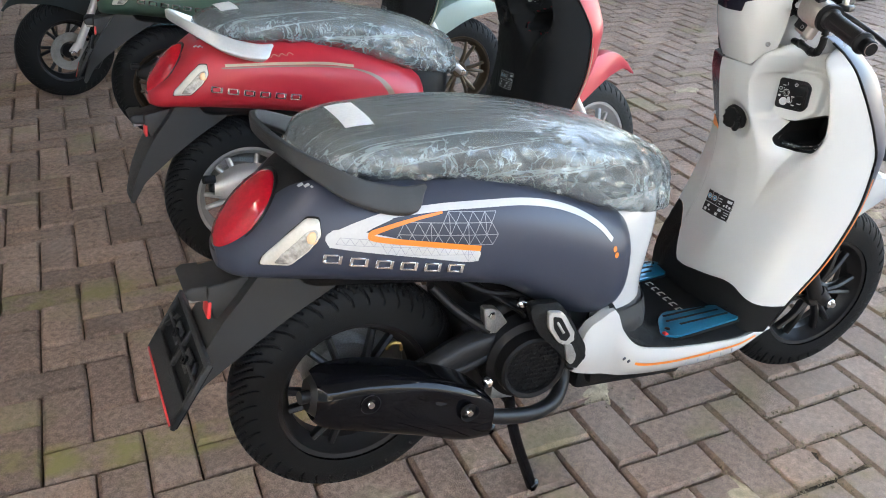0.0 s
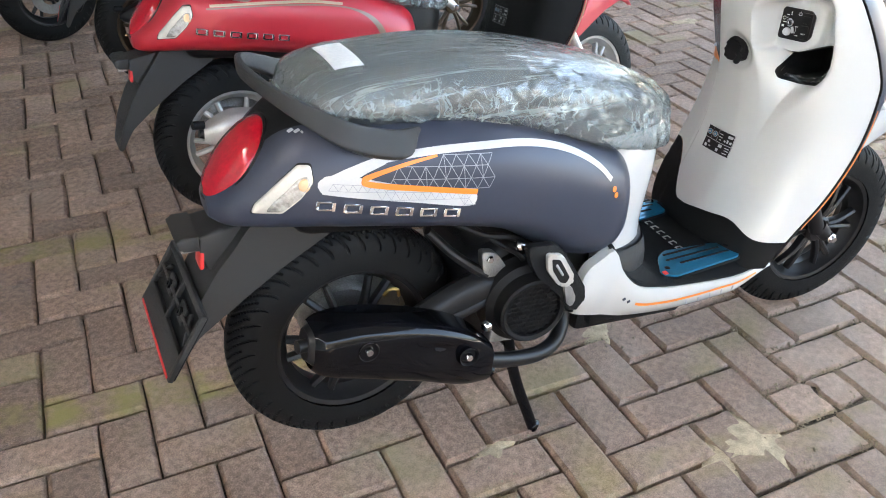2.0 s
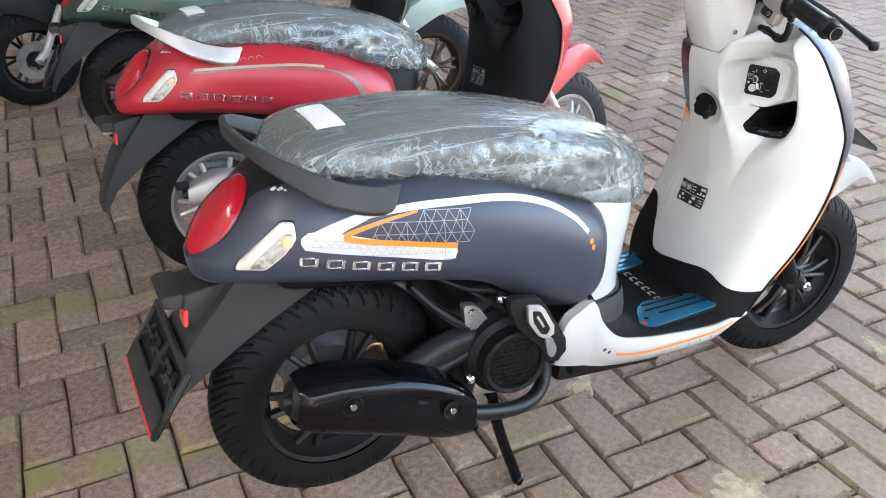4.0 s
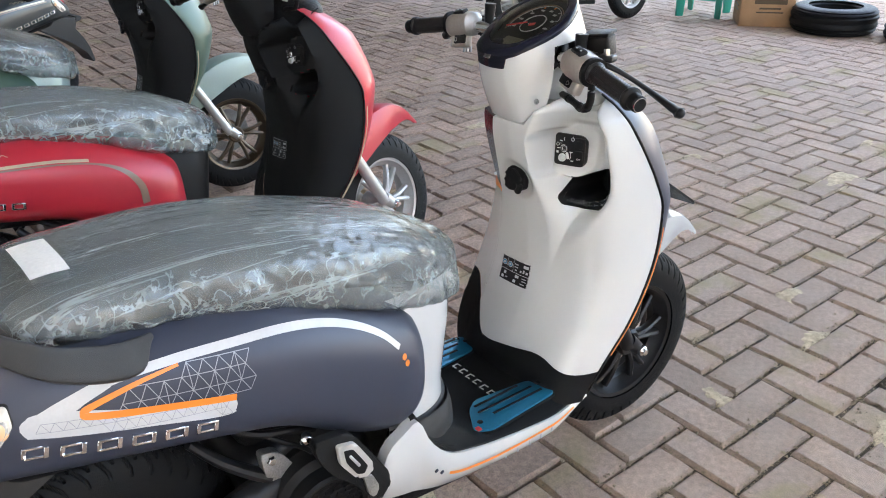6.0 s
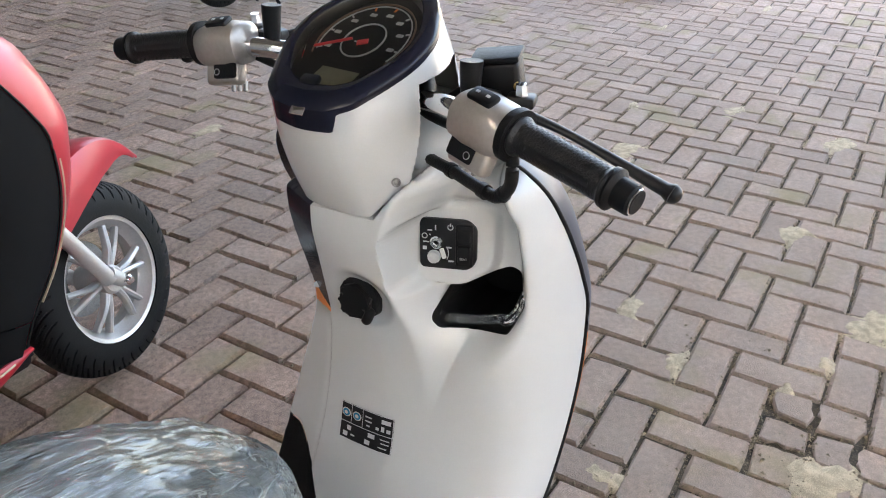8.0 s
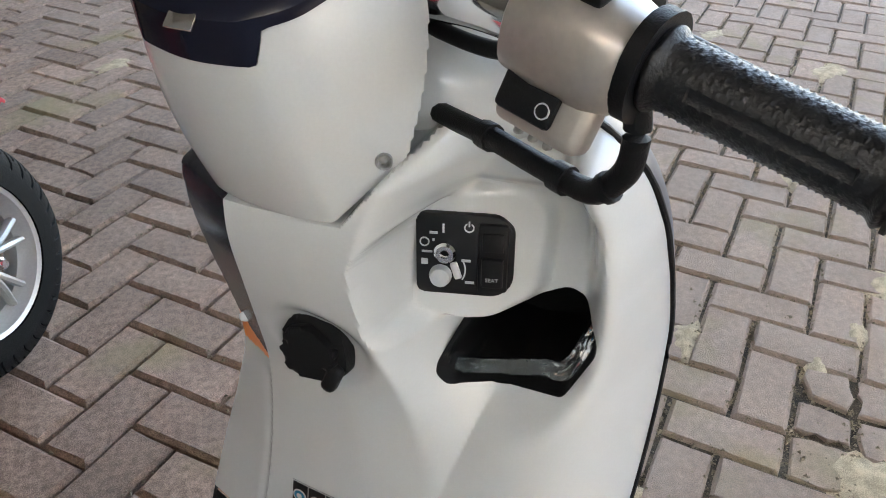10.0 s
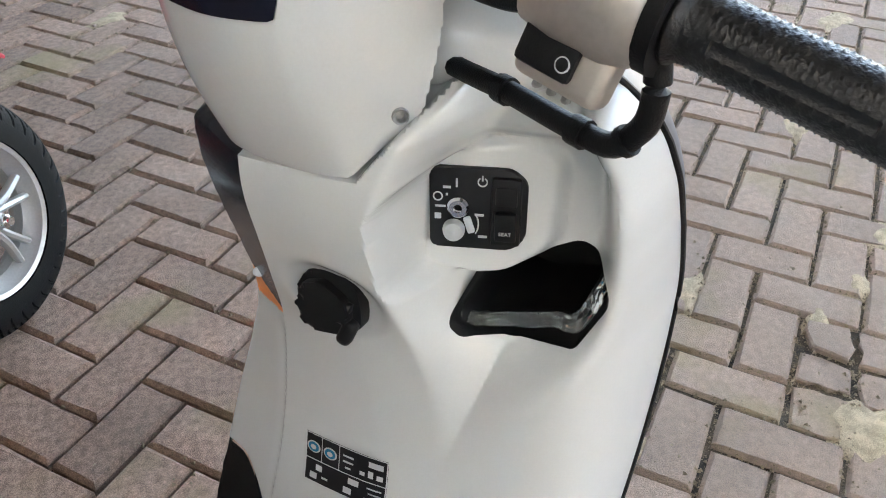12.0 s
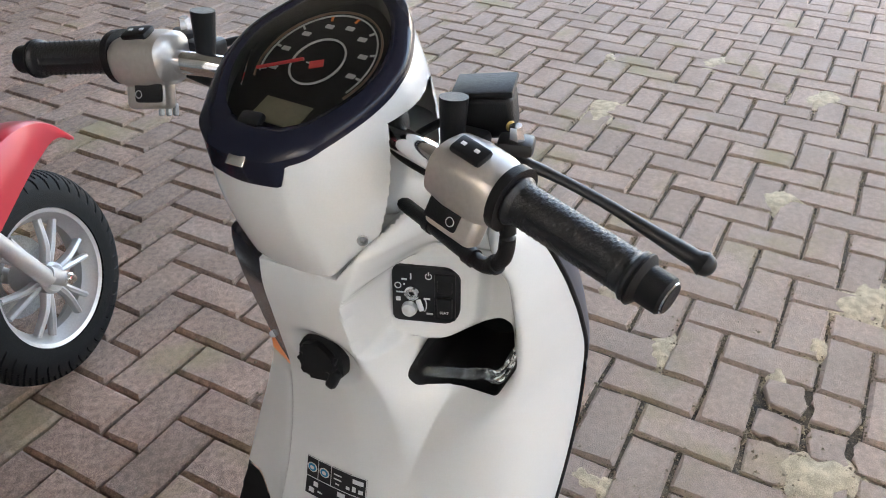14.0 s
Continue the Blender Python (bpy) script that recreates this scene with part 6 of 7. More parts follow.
def scooter(name, label, at, pal, hero, seed, plate):
    """One scooter; at: its pose. hero: with the small print and full detail."""
    root = tagged(new(name), label, "scooter", "parked scooters")
    root.matrix_basis = at
    xs = [-0.285 + 0.807 * (0.5 - 0.5 * math.cos(math.pi * i / 70)) for i in range(71)]
    bm = bmesh.new()
    skin(bm, [body_ring(x, 56) for x in xs])
    part("body_cover", bm, pal["body"], root, pal["body_label"])
    for side in (-1, 1):
        pal["decals"](root, side)
        letter_bars(root, -0.135, 0.103, lambda x: 0.652 - 0.185 * (x + 0.14) + 0.005 * max(0, x), 0.016, side)
    seat(root, pal, seed, hero)
    tail(root, pal, plate)
    wheel(root, REAR, 0.242, 0.108, 0.154, pal, Matrix(), False)
    engine(root, pal, hero)
    floor_board(root, pal)
    inner = leg_shield(root, pal, hero)
    switch_panel(inner)
    warning_label(inner, hero)
    luggage_hook(inner)
    m = steered(pal["steer"])
    headset(root, pal, m, hero)
    handlebar(root, pal, m, hero)
    front_end(root, pal, m, pal["bracket"])
    wheel(root, FRONT, 0.243, 0.098, 0.154, pal, m, True)
    return root


def sporty_decals(root, side):
    """White sweep with a grey net, an orange chevron and dots."""
    sweep = [(-0.116, 0.689), (-0.075, 0.705), (-0.02, 0.7175), (0.06, 0.7200), (0.17, 0.7130), (0.24, 0.7035), (0.304, 0.686), (0.360, 0.661), (0.405, 0.630), (0.434, 0.598)]
    bm = bmesh.new()
    fill(bm, [(-0.130, 0.681), (-0.124, 0.670), (-0.110, 0.666), (0.02, 0.640), (0.120, 0.6185), (0.130, 0.622), (0.134, 0.630)], [(-0.129, 0.688), (-0.122, 0.694), (-0.100, 0.699), (0.02, 0.668), (0.118, 0.645), (0.130, 0.641), (0.134, 0.634)], side)
    fill(bm, [(-0.120, 0.687), (-0.075, 0.690), (-0.050, 0.700), (-0.02, 0.7105)], [(-0.112, 0.694), (-0.085, 0.7075), (-0.055, 0.7155), (-0.02, 0.7225)], side)
    ribbon(bm, sweep, lambda t: 0.012 - 0.002 * t, side, 0.0010, 80)
    part("white_decal", bm, VINYL, root, "white vinyl sweep decal")
    bm = bmesh.new()
    ribbon(bm, [(0.134, 0.6425), (0.05, 0.660), (-0.045, 0.679), (-0.058, 0.687), (-0.045, 0.694), (0.01, 0.706), (0.067, 0.713)], lambda t: 0.010 - 0.006 * max(0, t - 0.55) / 0.45, side, 0.0018, 70)
    part("orange_decal", bm, ORANGE, root, "orange chevron decal")
    # nets of triangles: a pale one on the navy, a grey one on the white
    def net(nm, mt, lb, low, high, x0, x1, step, width, lift):
        bm = bmesh.new()
        ins = lambda p: x0 < p[0] < x1 and low(p[0]) <= p[1] <= high(p[0])
        node = lambda i, j: (x0 + step * (i + 0.5 * (j % 2)), 0.610 + j * step * 0.86 - 0.12 * step * i)
        for j in range(9):
            for i in range(24):
                p = node(i, j)
                k = j % 2
                for q in (node(i + 1, j), node(i + k, j + 1), node(i + k - 1, j + 1), node(i, j + 2) if (i + j) % 3 == 0 else None):
                    if q and ins(p) and ins(q):
                        ribbon(bm, [p, q], width, side, lift, 4)
        part(nm, bm, mt, root, lb)

    net("net_decal", NETLINE, "pale triangular net decal", lambda x: 0.648 - 0.20 * (x - 0.05) if x > -0.03 else 0.69, lambda x: min(0.714, 0.700 + 0.25 * (x + 0.04)), -0.035, 0.176, 0.0225, 0.0011, 0.0016)
    net("net_decal", GREYLINE, "grey triangular net decal", lambda x: 0.640 - 0.205 * (x - 0.02), lambda x: 0.668 - 0.205 * (x - 0.02), -0.122, 0.132, 0.0150, 0.0007, 0.0014)
    for z in (0.579, 0.566):
        bm = bmesh.new()
        x = 0.440 + (0.579 - z) * 0.35
        c = bm.verts.new(on_body(x, z, 0.0016, side))
        ring = [bm.verts.new(on_body(x + 0.0055 * math.cos(q), z + 0.0058 * math.sin(q), 0.0014, side)) for q in (2 * math.pi * k / 14 for k in range(14))]
        for k in range(14):
            bm.faces.new((c, ring[k], ring[(k + 1) % 14]))
        part("orange_dot", bm, ORANGE, root)


def striped_decals(root, side):
    """A gold pinstripe that ends in a bronze hook round the flank."""
    bm = bmesh.new()
    ribbon(bm, [(-0.09, 0.712), (0.05, 0.706), (0.18, 0.694), (0.27, 0.676)], 0.007, side, 0.0012, 40)
    part("gold_stripe", bm, GOLD, root, "gold pinstripe decal")
    bm = bmesh.new()
    ribbon(bm, [(-0.10, 0.705), (0.05, 0.699), (0.18, 0.686), (0.28, 0.665), (0.345, 0.632), (0.38, 0.585), (0.385, 0.535)], lambda t: 0.004 + 0.016 * smooth01((t - 0.45) * 2.2), side, 0.0010, 60)
    part("bronze_stripe", bm, BROWNLINE, root, "bronze pinstripe decal")
    bm = bmesh.new()
    for k in range(5):
        ribbon(bm, [(-0.01 + 0.022 * k, 0.722), (0.0 + 0.022 * k, 0.730), (0.010 + 0.022 * k, 0.724)], 0.0016, side, 0.0012, 8)
    part("script_bars", bm, GOLD, root)


def stand_at(x, y, z, rx, ry, rz):
    """A pose on the stand; the scooter is laid out a little over its true size."""
    return pose(x, y, z, rx, ry, rz) @ Matrix.Scale(0.9586, 4)


common = dict(seat=SEATCLOTH, seat_label="dark grey vinyl seat under plastic", pad=PADBLUE, steer=STEER, bracket=False)
HERO = dict(common, body=BLUE, body_label="satin navy blue rear body cover", tail=BLACK, rim=SATIN, rim_label="black cast wheel", inner=PANEL_WHITE, inner_label="glossy white inner leg shield", shell=BLUE, flank=NAVYDARK, shell_label="navy front shell", stripe=ORANGE,
            skirt=WHITE, skirt_label="pearl white side skirt with orange pinstripe", column=WHITE, column_label="white panel under the seat nose", cowl=PANEL_WHITE, cowl_label="glossy white handlebar cowl", bezel=NAVYDARK, bezel_label="navy instrument bezel",
            rail=RAILGREY, rail_label="matt dark grey grab rail", muffler=GLOSS, muffler_label="gloss black heat shield", switch=CHAMPAGNE, switch_label="champagne metal switch housing", fork=SATIN, fork_label="black fork leg", fender=WHITE, fender_label="white front fender", decals=sporty_decals, bracket=True)
REDS = dict(common, steer=12.0, body=RED, body_label="satin red rear body cover", tail=RED, rim=SILVER, rim_label="silver cast wheel", inner=GRAIN, inner_label="black inner leg shield", shell=RED, flank=RED, shell_label="red front shell", stripe=GOLD,
            skirt=RED, skirt_label="red side skirt", column=BLACK, column_label="black panel under the seat nose", cowl=GRAIN, cowl_label="black handlebar cowl", bezel=BLACK, bezel_label="black instrument bezel",
            rail=SILVER, rail_label="silver grab rail", muffler=SILVER, muffler_label="silver grey heat shield", switch=CHAMPAGNE, switch_label="champagne metal switch housing", fork=SILVER, fork_label="silver fork leg", fender=RED, fender_label="red front fender", decals=striped_decals)
GREENS = dict(REDS, steer=2.0, body=GREEN, body_label="satin green rear body cover", tail=GREEN, rim=BRONZE, rim_label="dark bronze cast wheel", shell=GREEN, flank=GREEN, shell_label="green front shell", skirt=SAGE, skirt_label="pale sage side skirt", fender=SAGE, fender_label="pale sage front fender", rail=BLACK, rail_label="black grab rail", muffler=SATIN, muffler_label="black heat shield", column=SAGE, column_label="pale sage panel under the seat nose")
DARKS = dict(GREENS, body=CHARCOAL, body_label="charcoal rear body cover", tail=CHARCOAL, shell=CHARCOAL, flank=CHARCOAL, shell_label="charcoal front shell", skirt=CHARCOAL, skirt_label="charcoal side skirt", fender=CHARCOAL, fender_label="charcoal front fender", column=BLACK, column_label="black panel under the seat nose", rim=SATIN, rim_label="black cast wheel")
scooter("navy_scooter", "navy and white scooter with plastic-wrapped seat, on its centre stand", stand_at(-0.002, -0.0542, 0.049, -2.571, 2.127, 0.927), HERO, True, 0.0, True)

scooter("red_scooter", "satin red scooter with silver wheels and plastic-wrapped seat", stand_at(0.028, 0.962, 0.010, -4.67, 0.054, 2.135), REDS, False, 3.0, False)
scooter("green_scooter", "dark green and sage scooter with plastic-wrapped seat", stand_at(-0.023, 2.112, 0.012, -3.2, 0.06, -4.3), GREENS, False, 7.0, True)
scooter("charcoal_scooter", "charcoal scooter turned the other way in the dark bay", stand_at(0.70, 3.40, 0.0, -3, 0, 197), DARKS, False, 9.0, False)


# ---- things at the far side of the yard ----
def lying_tyre(name, label, x, y, z, r, w, tilt=0.0, group="old tyres"):
    """A worn car tyre lying on its side, with ribs round the tread."""
    root = tagged(new(name), label, "tyre", group)
    root.matrix_basis = pose(x, y, z + w / 2, 90 + tilt, 0, 0)
    prof = []
    for q in range(25):
        a = math.pi * q / 24 - math.pi / 2
        rr = r * 0.62 + r * 0.38 * abs(math.cos(a)) ** 0.4
        if 5 < q < 19 and q % 3 == 0:
            rr -= 0.010
        prof.append((rr, w / 2 * sgnpow(math.sin(a), 0.7)))
    bm = lathe(bmesh.new(), prof, Matrix(), 56)
    part("tread", bm, RUBBER, root)
    bm = lathe(bmesh.new(), [(r * 0.62, -w * 0.42), (r * 0.58, -w * 0.36), (r * 0.58, w * 0.36), (r * 0.62, w * 0.42)], Matrix(), 48)
    part("bead", bm, RUBBER, root)
    return root


def cardboard_box(x, y, turn, size):
    root = tagged(new("cardboard_box"), "brown cardboard box with printed bars, closed with tape", "box")
    root.matrix_basis = pose(x, y, 0, 0, 0, turn)
    w, d, h = size
    part("carton", box(bmesh.new(), (w, d, h), pose(0, 0, h / 2), 0.006), CARD, root)
    for sx in (-1, 1):
        part("flap", box(bmesh.new(), (w / 2 - 0.003, d - 0.004, 0.006), pose(sx * w / 4, 0, h + 0.003, 0, sx * 1.5, 0), 0.002, 1), CARD, root)
    part("tape", box(bmesh.new(), (0.05, d + 0.004, 0.002), pose(0, 0, h + 0.009)), GOLD, root)
    for dz, ww, hh in ((0.13, 0.24, 0.035), (0.08, 0.16, 0.014), (0.05, 0.20, 0.010)):
        part("printed_bar", box(bmesh.new(), (0.003, ww, hh), pose(-w / 2 - 0.001, 0.02, dz + 0.06)), BRONZE, root)
        part("printed_bar", box(bmesh.new(), (ww, 0.003, hh), pose(0.02, -d / 2 - 0.001, dz + 0.06)), BRONZE, root)


cardboard_box(5.95, 2.48, -50, (0.40, 0.36, 0.38))
lying_tyre("old_tyre", "worn black car tyre lying flat on the pavers", 6.07, 1.96, 0, 0.31, 0.19)
lying_tyre("old_tyre", "worn black car tyre lying in the light of the yard's edge", 6.78, 1.05, 0, 0.27, 0.17)
lying_tyre("old_tyre", "lower tyre of the makeshift stool", 6.19, 1.32, 0, 0.285, 0.145)
lying_tyre("old_tyre", "upper tyre of the makeshift stool", 6.21, 1.33, 0.145, 0.275, 0.135)
bm = bmesh.new()
lathe(bm, [(0.0001, 0.065), (0.20, 0.062), (0.275, 0.045), (0.292, 0.02), (0.28, 0.0), (0.0001, 0.0)], pose(6.21, 1.33, 0.28, 90, 0, 0) @ Matrix.Scale(0.9, 4), 40)
part("seat_cushion", bm, CUSHION, None, "round blue cushion on two stacked tyres", True, "", "cushion")
stool = tagged(new("plastic_stool"), "teal plastic stool with splayed legs", "stool")
stool.matrix_basis = pose(5.9, 3.0, 0, 0, 0, 20)
part("stool_top", box(bmesh.new(), (0.30, 0.30, 0.03), pose(0, 0, 0.44), 0.012, 3), TEAL, stool)
for sx in (-1, 1):
    for sy in (-1, 1):
        part("stool_leg", slab(bmesh.new(), rounded([(-0.055, 0.42), (0.055, 0.42), (0.032, 0.0), (-0.032, 0.0)], 0.008), 0.014, pose(sx * 0.155, sy * 0.155, 0, 0, 0, 45 * sx * sy) @ pose(0, 0, 0, 90, 0, 0), 0.004), TEAL, stool)
    part("stool_apron", box(bmesh.new(), (0.016, 0.27, 0.15), pose(sx * 0.142, 0, 0.36), 0.006), TEAL, stool)
    part("stool_apron", box(bmesh.new(), (0.27, 0.016, 0.15), pose(0, sx * 0.142, 0.36), 0.006), TEAL, stool)
    part("stool_rail", box(bmesh.new(), (0.02, 0.26, 0.05), pose(sx * 0.145, 0, 0.16), 0.006), TEAL, stool)
bench = tagged(new("step_block"), "low pale concrete block by the back wall", "block")
part("block", box(bmesh.new(), (0.9, 0.3, 0.22), pose(4.35, 7.2, 0.11), 0.015), CONCRETE, bench)
TALLS = dict(DARKS, rim=SILVER, rim_label="silver cast wheel", body_label="charcoal motorbike body", fork=SILVER, fork_label="silver fork leg")
scooter("parked_motorbike", "dark motorbike with silver wheels by the back of the yard", stand_at(4.11, 3.37, 0.0, -5, 0, -2.7), TALLS, False, 12.0, False)

# ---- walls and roof added out of view to shape the light ----
def wall(name, size, at, mt, label, cat="wall"):
    return part(name, box(bmesh.new(), size, Matrix.Translation(at)), mt, None, label, False, "structure", cat)


# never in sight; closes off sun and sky from the north
wall("wall_north", (14.2, 0.2, 5.6), (1.9, 8.1, 2.8), DARKWALL, "dark wall added out of view to close and dim the back of the yard")
# added white reflector wall; its height sets how much western sky comes in
wall("bounce_wall", (0.2, 8.8, 4.75), (-3.9, -3.9, 2.375), PLASTER, "white plastered wall added out of view to bounce light onto the scooters")
# unseen dark wall, put here to dim the left of the yard
wall("shade_wall", (0.2, 7.6, 5.6), (-2.6, 4.3, 2.8), DARKWALL, "dark wall added out of view to keep light off the left side")
# added to stop the sun that slips through the jog
wall("sun_block_wall", (1.10, 0.2, 5.6), (-3.25, 0.60, 2.8), DARKWALL, "dark return added out of view to block the sun between the two walls")
# unseen roof; its edges are set by the daylight wanted below
wall("ceiling", (11.2, 16.4, 0.15), (1.6, -0.1, 5.675), ROOFING, "dark grey roof added out of view, sized to shape the daylight", "ceiling")
# invented screen against low sky from the south
wall("low_sky_wall", (18.0, 0.3, 4.2), (3.0, -10.2, 2.1), BLOCKWALL, "grey wall added out of view to cut the low southern sky")

# ---- ground ----
U = 0.109
LAY = radians(-0.57)


def paver_place(i, j):
    """Where the corner (i, j) of the paving's grid lies."""
    a, b = U * (i - 9), U * j
    return 1.533 + a * math.cos(LAY) - b * math.sin(LAY), -0.193 + a * math.sin(LAY) + b * math.cos(LAY)


def paver_mesh(name, seed):
    """One paver, 2 to 1, with chamfered and slightly chipped edges, its top at z 0."""
    rnd = random.Random(seed)
    lx, ly, ch = U - 0.0027, U / 2 - 0.0027, 0.0078
    bm = bmesh.new()
    rings = []
    for dx, z in ((0.0, -0.05), (0.0, -0.0095), (ch, 0.0)):
        ring = []
        for sx, sy in ((-1, -1), (0, -1), (1, -1), (1, 0), (1, 1), (0, 1), (-1, 1), (-1, 0)):
            c = rnd.uniform(-0.0015, 0.002) if dx or z > -0.02 else 0
            ring.append((sx * (lx - dx - c), sy * (ly - dx - c), z + (rnd.uniform(-0.0012, 0.0008) if dx else 0)))
        rings.append(ring)
    rows = skin(bm, rings, True, False)
    bm.faces.new(rows[-1])
    me = bpy.data.meshes.new(name)
    bmesh.ops.recalc_face_normals(bm, faces=bm.faces)
    bm.to_mesh(me)
    bm.free()
    me.materials.append(PAVER)
    return me


def herringbone(i0, i1, j0, j1):
    for j in range(j0, j1):
        for i in range(i0, i1):
            v = (i - j + 3) % 4
            if v == 0:
                yield i, j, i + 2, j + 1, 0
            elif v == 3:
                yield i, j, i + 1, j + 2, 90


BROKEN = {(12, -3), (10, -3), (3, -2), (12, -4), (11, -5)}


def pavement():
    bm = bmesh.new()
    s = 900.0
    bm.faces.new([bm.verts.new(p) for p in ((-s, -s, -0.034), (s, -s, -0.034), (s, s, -0.034), (-s, s, -0.034))])
    part("ground", bm, CONCRETE, None, "pale concrete ground beyond the paving", False, "structure", "ground")
    # the joints are open towards the shop and filled with sand towards the drive
    bm = bmesh.new()
    skin(bm, [[(x, y, -0.026 + 0.015 * smooth01((x - 0.7 * y - 0.7) / 0.9) + 0.004 * noise.noise(Vector((x * 5, y * 5, 0)))) for y in (-4.1 + 0.11 * q for q in range(111))] for x in (-3.5 + 0.11 * q for q in range(112))], False, False)
    part("joint_bed", bm, JOINT, None, "sandy soil in the joints between the pavers", False, "structure", "ground")
    pave = tagged(new("pavement"), "brown concrete pavers laid in a herringbone, sandy joints", "pavement", "", "structure")
    shapes = [paver_mesh("paver", s) for s in range(7)]
    far, rnd, single = [], random.Random(5), 0
    for i, j, i2, j2, turn in herringbone(-36, 84, -40, 74):
        (xa, ya), (xb, yb) = paver_place(i, j), paver_place(i2, j2)
        cx, cy = (xa + xb) / 2, (ya + yb) / 2
        if cx > 8.6 or cy > 8 or cy < -4 or cx < -3.4:
            continue
        sx = (abs(xb - xa) if turn == 0 else abs(yb - ya)) / (2 * U)
        sy = (abs(yb - ya) if turn == 0 else abs(xb - xa)) / U
        m = pose(cx, cy, rnd.uniform(-0.0025, 0.0025), rnd.gauss(0, 0.35), rnd.gauss(0, 0.35), turn - 0.57 + rnd.choice((0, 180)) + rnd.gauss(0, 0.5)) @ Matrix.Diagonal((sx, sy, 1, 1))
        if (i, j) in BROKEN:
            broken_paver(pave, m, i * 7 + j)
            continue
        near = -0.75 < cx < 2.3 and -0.75 < cy < 1.35 and single < 290
        if near:
            ob = new("paver", rnd.choice(shapes))
            ob.parent, ob.matrix_basis = pave, m
            single += 1
        else:
            far.append((m, rnd.randrange(7)))
    data = []
    for me in shapes:
        v = np.empty(len(me.vertices) * 3)
        me.vertices.foreach_get("co", v)
        data.append((v.reshape(-1, 3), [tuple(p.vertices) for p in me.polygons]))
    verts, faces, base = [], [], 0
    for m, k in far:
        v, f = data[k]
        a = np.array(m)
        verts.append(v @ a[:3, :3].T + a[:3, 3])
        faces += [tuple(base + n for n in face) for face in f]
        base += len(v)
    me = bpy.data.meshes.new("pavers_beyond")
    me.from_pydata(np.vstack(verts).tolist(), [], faces)
    me.materials.append(PAVER)
    tagged(new("pavers_beyond", me), "", "", "", "stuff").parent = pave
    return pave


def broken_paver(parent, m, seed):
    """A paver cracked across into two or three pieces with crumbled edges."""
    rnd = random.Random(seed)
    lx, ly = U - 0.004, U / 2 - 0.004
    cut = rnd.uniform(-0.2, 0.25) * lx
    jag = [cut + rnd.uniform(-0.012, 0.012) for _ in range(6)]
    ys = [-ly + 2 * ly * k / 5 for k in range(6)]
    for side in (-1, 1):
        pts = [(x - 0.006 * -side, y) for x, y in zip(jag, ys)]
        end = [(side * (lx - rnd.uniform(0, 0.01)), ly - rnd.uniform(0, 0.014)), (side * lx, rnd.uniform(-0.01, 0.01)), (side * (lx - rnd.uniform(0, 0.02)), -ly + rnd.uniform(0, 0.012))]
        out = [(x + side * 0.004, y) for x, y in pts] + end
        if side < 0:
            out = out[::-1]
        bm = slab(bmesh.new(), out, 0.05, m @ pose(0, 0, -0.05 - rnd.uniform(0, 0.004), rnd.uniform(-1.5, 1.5), rnd.uniform(-1.5, 1.5)), 0.004, 1)
        part("paver", bm, PAVER, parent, "cracked paver", False)


def sand_patch(x, y, rx, ry, seed):
    """A thin spill of pale sand over the joints."""
    rnd = random.Random(seed)
    bm = bmesh.new()
    n, k = 26, 6
    ph = [rnd.uniform(0, 6.28) for _ in range(4)]
    rings = []
    for r in range(k):
        q = 1 - r / k
        ring = []
        for a in (2 * math.pi * i / n for i in range(n)):
            e = 1 + 0.22 * math.sin(2 * a + ph[0]) + 0.16 * math.sin(3 * a + ph[1]) + 0.10 * math.sin(7 * a + ph[2])
            px, py = x + rx * q * e * math.cos(a), y + ry * q * e * math.sin(a)
            ring.append((px, py, -0.009 + 0.0125 * (1 - q**2) + 0.003 * noise.noise(Vector((px * 45, py * 45, seed)))))
        rings.append(ring)
    rows = skin(bm, rings, True, False)
    bm.faces.new(rows[-1])
    return part("sand_patch", bm, SAND, None, "pale sand spilled over the paver joints", True, "stuff", "sand")


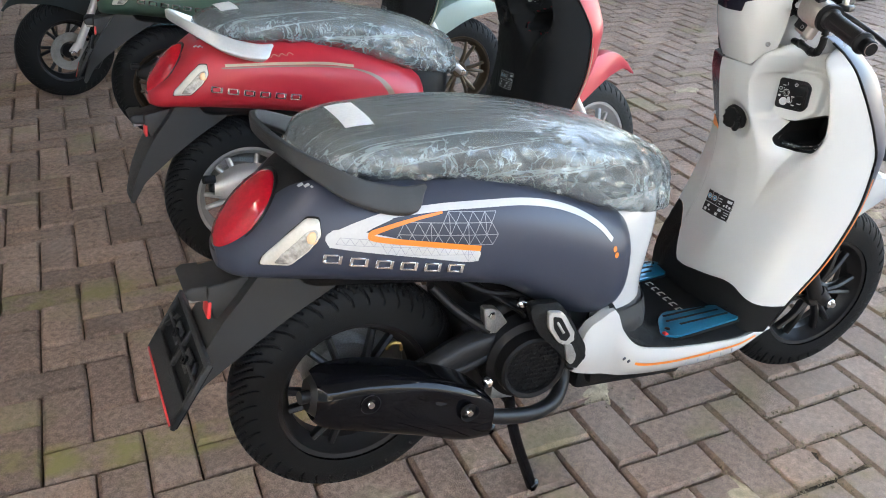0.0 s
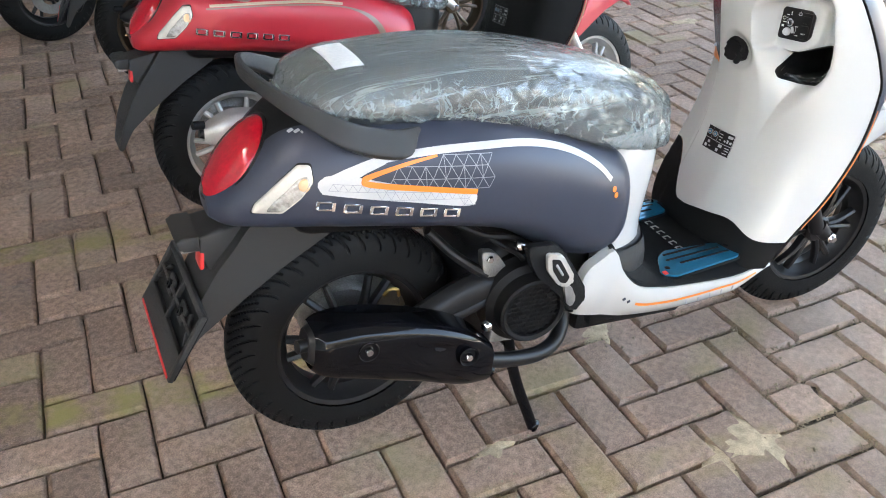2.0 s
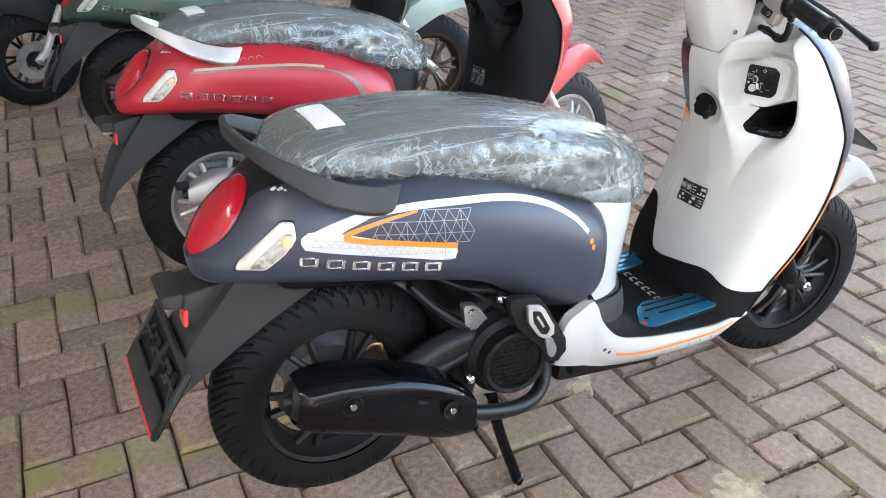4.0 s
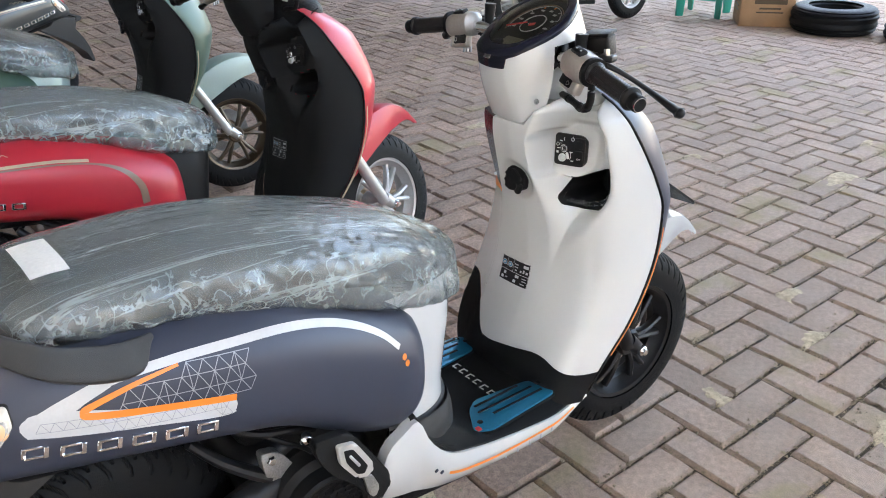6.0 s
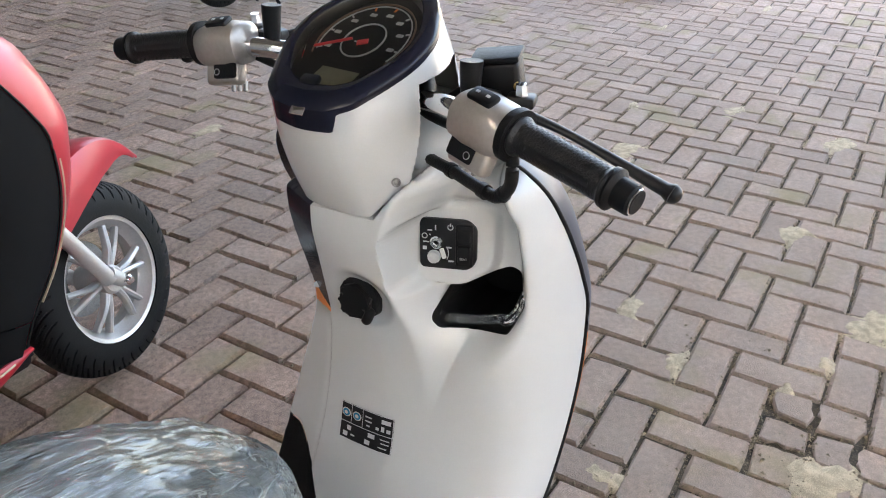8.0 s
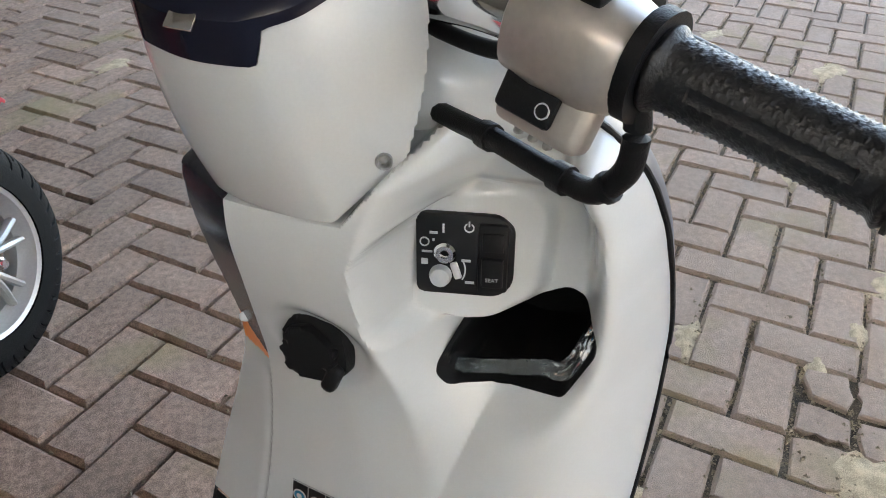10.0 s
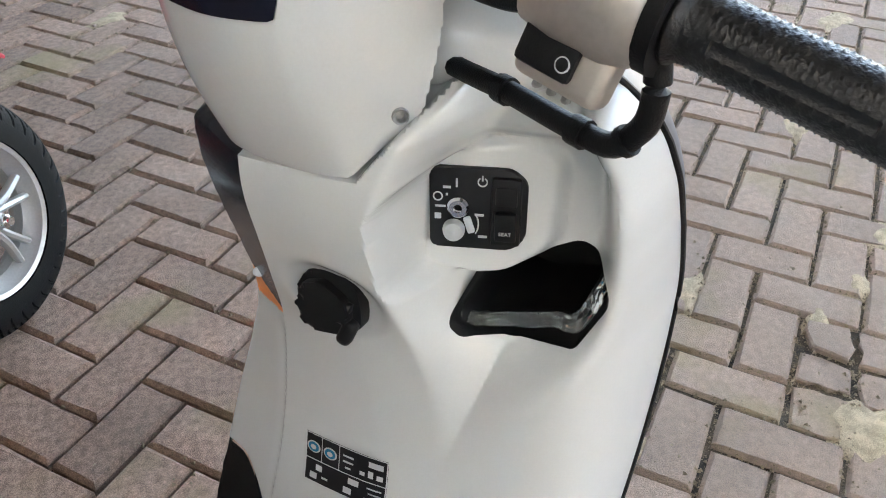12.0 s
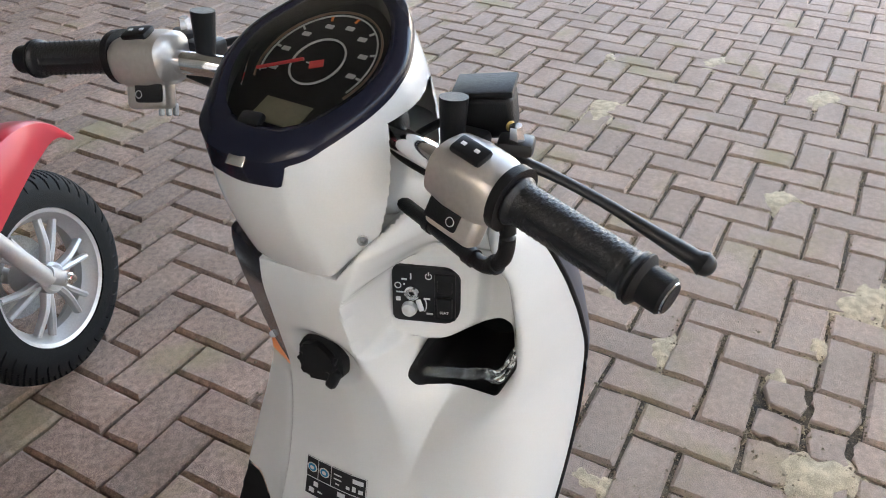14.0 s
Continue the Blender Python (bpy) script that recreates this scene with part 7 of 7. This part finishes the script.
def crumbs():
    """Grit and gravel in the joints."""
    rnd = random.Random(11)
    verts, faces = [], []
    spots = [(0.733, -0.398, 0.16), (0.733, -0.398, 0.20), (0.656, 0.052, 0.08), (1.678, -0.55, 0.16), (1.997, -0.424, 0.2), (1.467, -0.189, 0.1), (0.60, 0.025, 0.10), (1.658, -0.531, 0.16), (1.437, -0.151, 0.07), (1.927, -0.443, 0.22), (0.219, -0.186, 0.1), (0.967, -0.354, 0.14), (0.9, 0.3, 0.9), (0.3, -0.3, 0.7), (1.6, 0.4, 0.8), (2.2, -0.4, 0.7)]
    places = [(rnd.gauss(x, s * 0.6), rnd.gauss(y, s * 0.6), 1.0) for x, y, s in spots for _ in range(int(170 + 160 * s))]
    # along the joints themselves, thicker in some stretches
    for i, j, i2, j2, turn in herringbone(-14, 34, -8, 22):
        (xa, ya), (xb, yb) = paver_place(i, j), paver_place(i2, j2)
        thick = 0.8 * noise.noise(Vector((xa * 1.3, ya * 1.3, 4.0))) - 0.12 + 1.3 * min(1.0, max(0, xa - 0.7 * ya - 0.4))
        for _ in range(int(max(0, thick) * 90)):
            k = rnd.random()
            ex, ey = ((xa + (xb - xa) * k, rnd.choice((ya, yb))) if rnd.random() < 0.6 else (rnd.choice((xa, xb)), ya + (yb - ya) * k))
            places.append((ex + rnd.gauss(0, 0.0075), ey + rnd.gauss(0, 0.0075), 0.9))
    for px, py, big in places:
        r = (0.0014 + 0.0048 * rnd.random() ** 3) * big
        z, b = rnd.uniform(-0.010, -0.001), len(verts)
        t = rnd.uniform(0, 3)
        verts += [(px + r * math.cos(t + q), py + r * math.sin(t + q), z) for q in (0, 2.1, 4.2)] + [(px, py, z + r * 1.1)]
        faces += [(b, b + 1, b + 3), (b + 1, b + 2, b + 3), (b + 2, b, b + 3)]
    me = bpy.data.meshes.new("grit")
    me.from_pydata(verts, [], faces)
    me.materials.append(GRIT)
    return tagged(new("grit", me), "loose sandy grit scattered in the paver joints", "grit", "", "stuff")


pavement()
for n, (x, y, rx, ry) in enumerate(((0.733, -0.398, 0.13, 0.08), (0.656, 0.061, 0.055, 0.05), (0.229, -0.186, 0.05, 0.035), (1.938, -0.181, 0.065, 0.04), (2.128, -0.508, 0.055, 0.04), (1.696, -0.559, 0.10, 0.075), (1.474, -0.156, 0.05, 0.05), (1.972, -0.443, 0.05, 0.03), (2.517, 1.992, 0.08, 0.06),
                                    (2.364, -0.59, 0.12, 0.09), (3.716, -0.325, 0.15, 0.10), (3.899, 0.135, 0.12, 0.08), (2.827, -0.318, 0.09, 0.075), (3.207, 0.395, 0.15, 0.09), (2.199, 0.522, 0.07, 0.055), (2.885, 1.245, 0.09, 0.065))):
    sand_patch(x, y, rx, ry, n)
scatter = random.Random(23)
for n in range(22):
    x, y = scatter.uniform(1.9, 7.5), scatter.uniform(-1.6, 4.2)
    sand_patch(x, y, scatter.uniform(0.05, 0.11), scatter.uniform(0.025, 0.06), 40 + n)
crumbs()
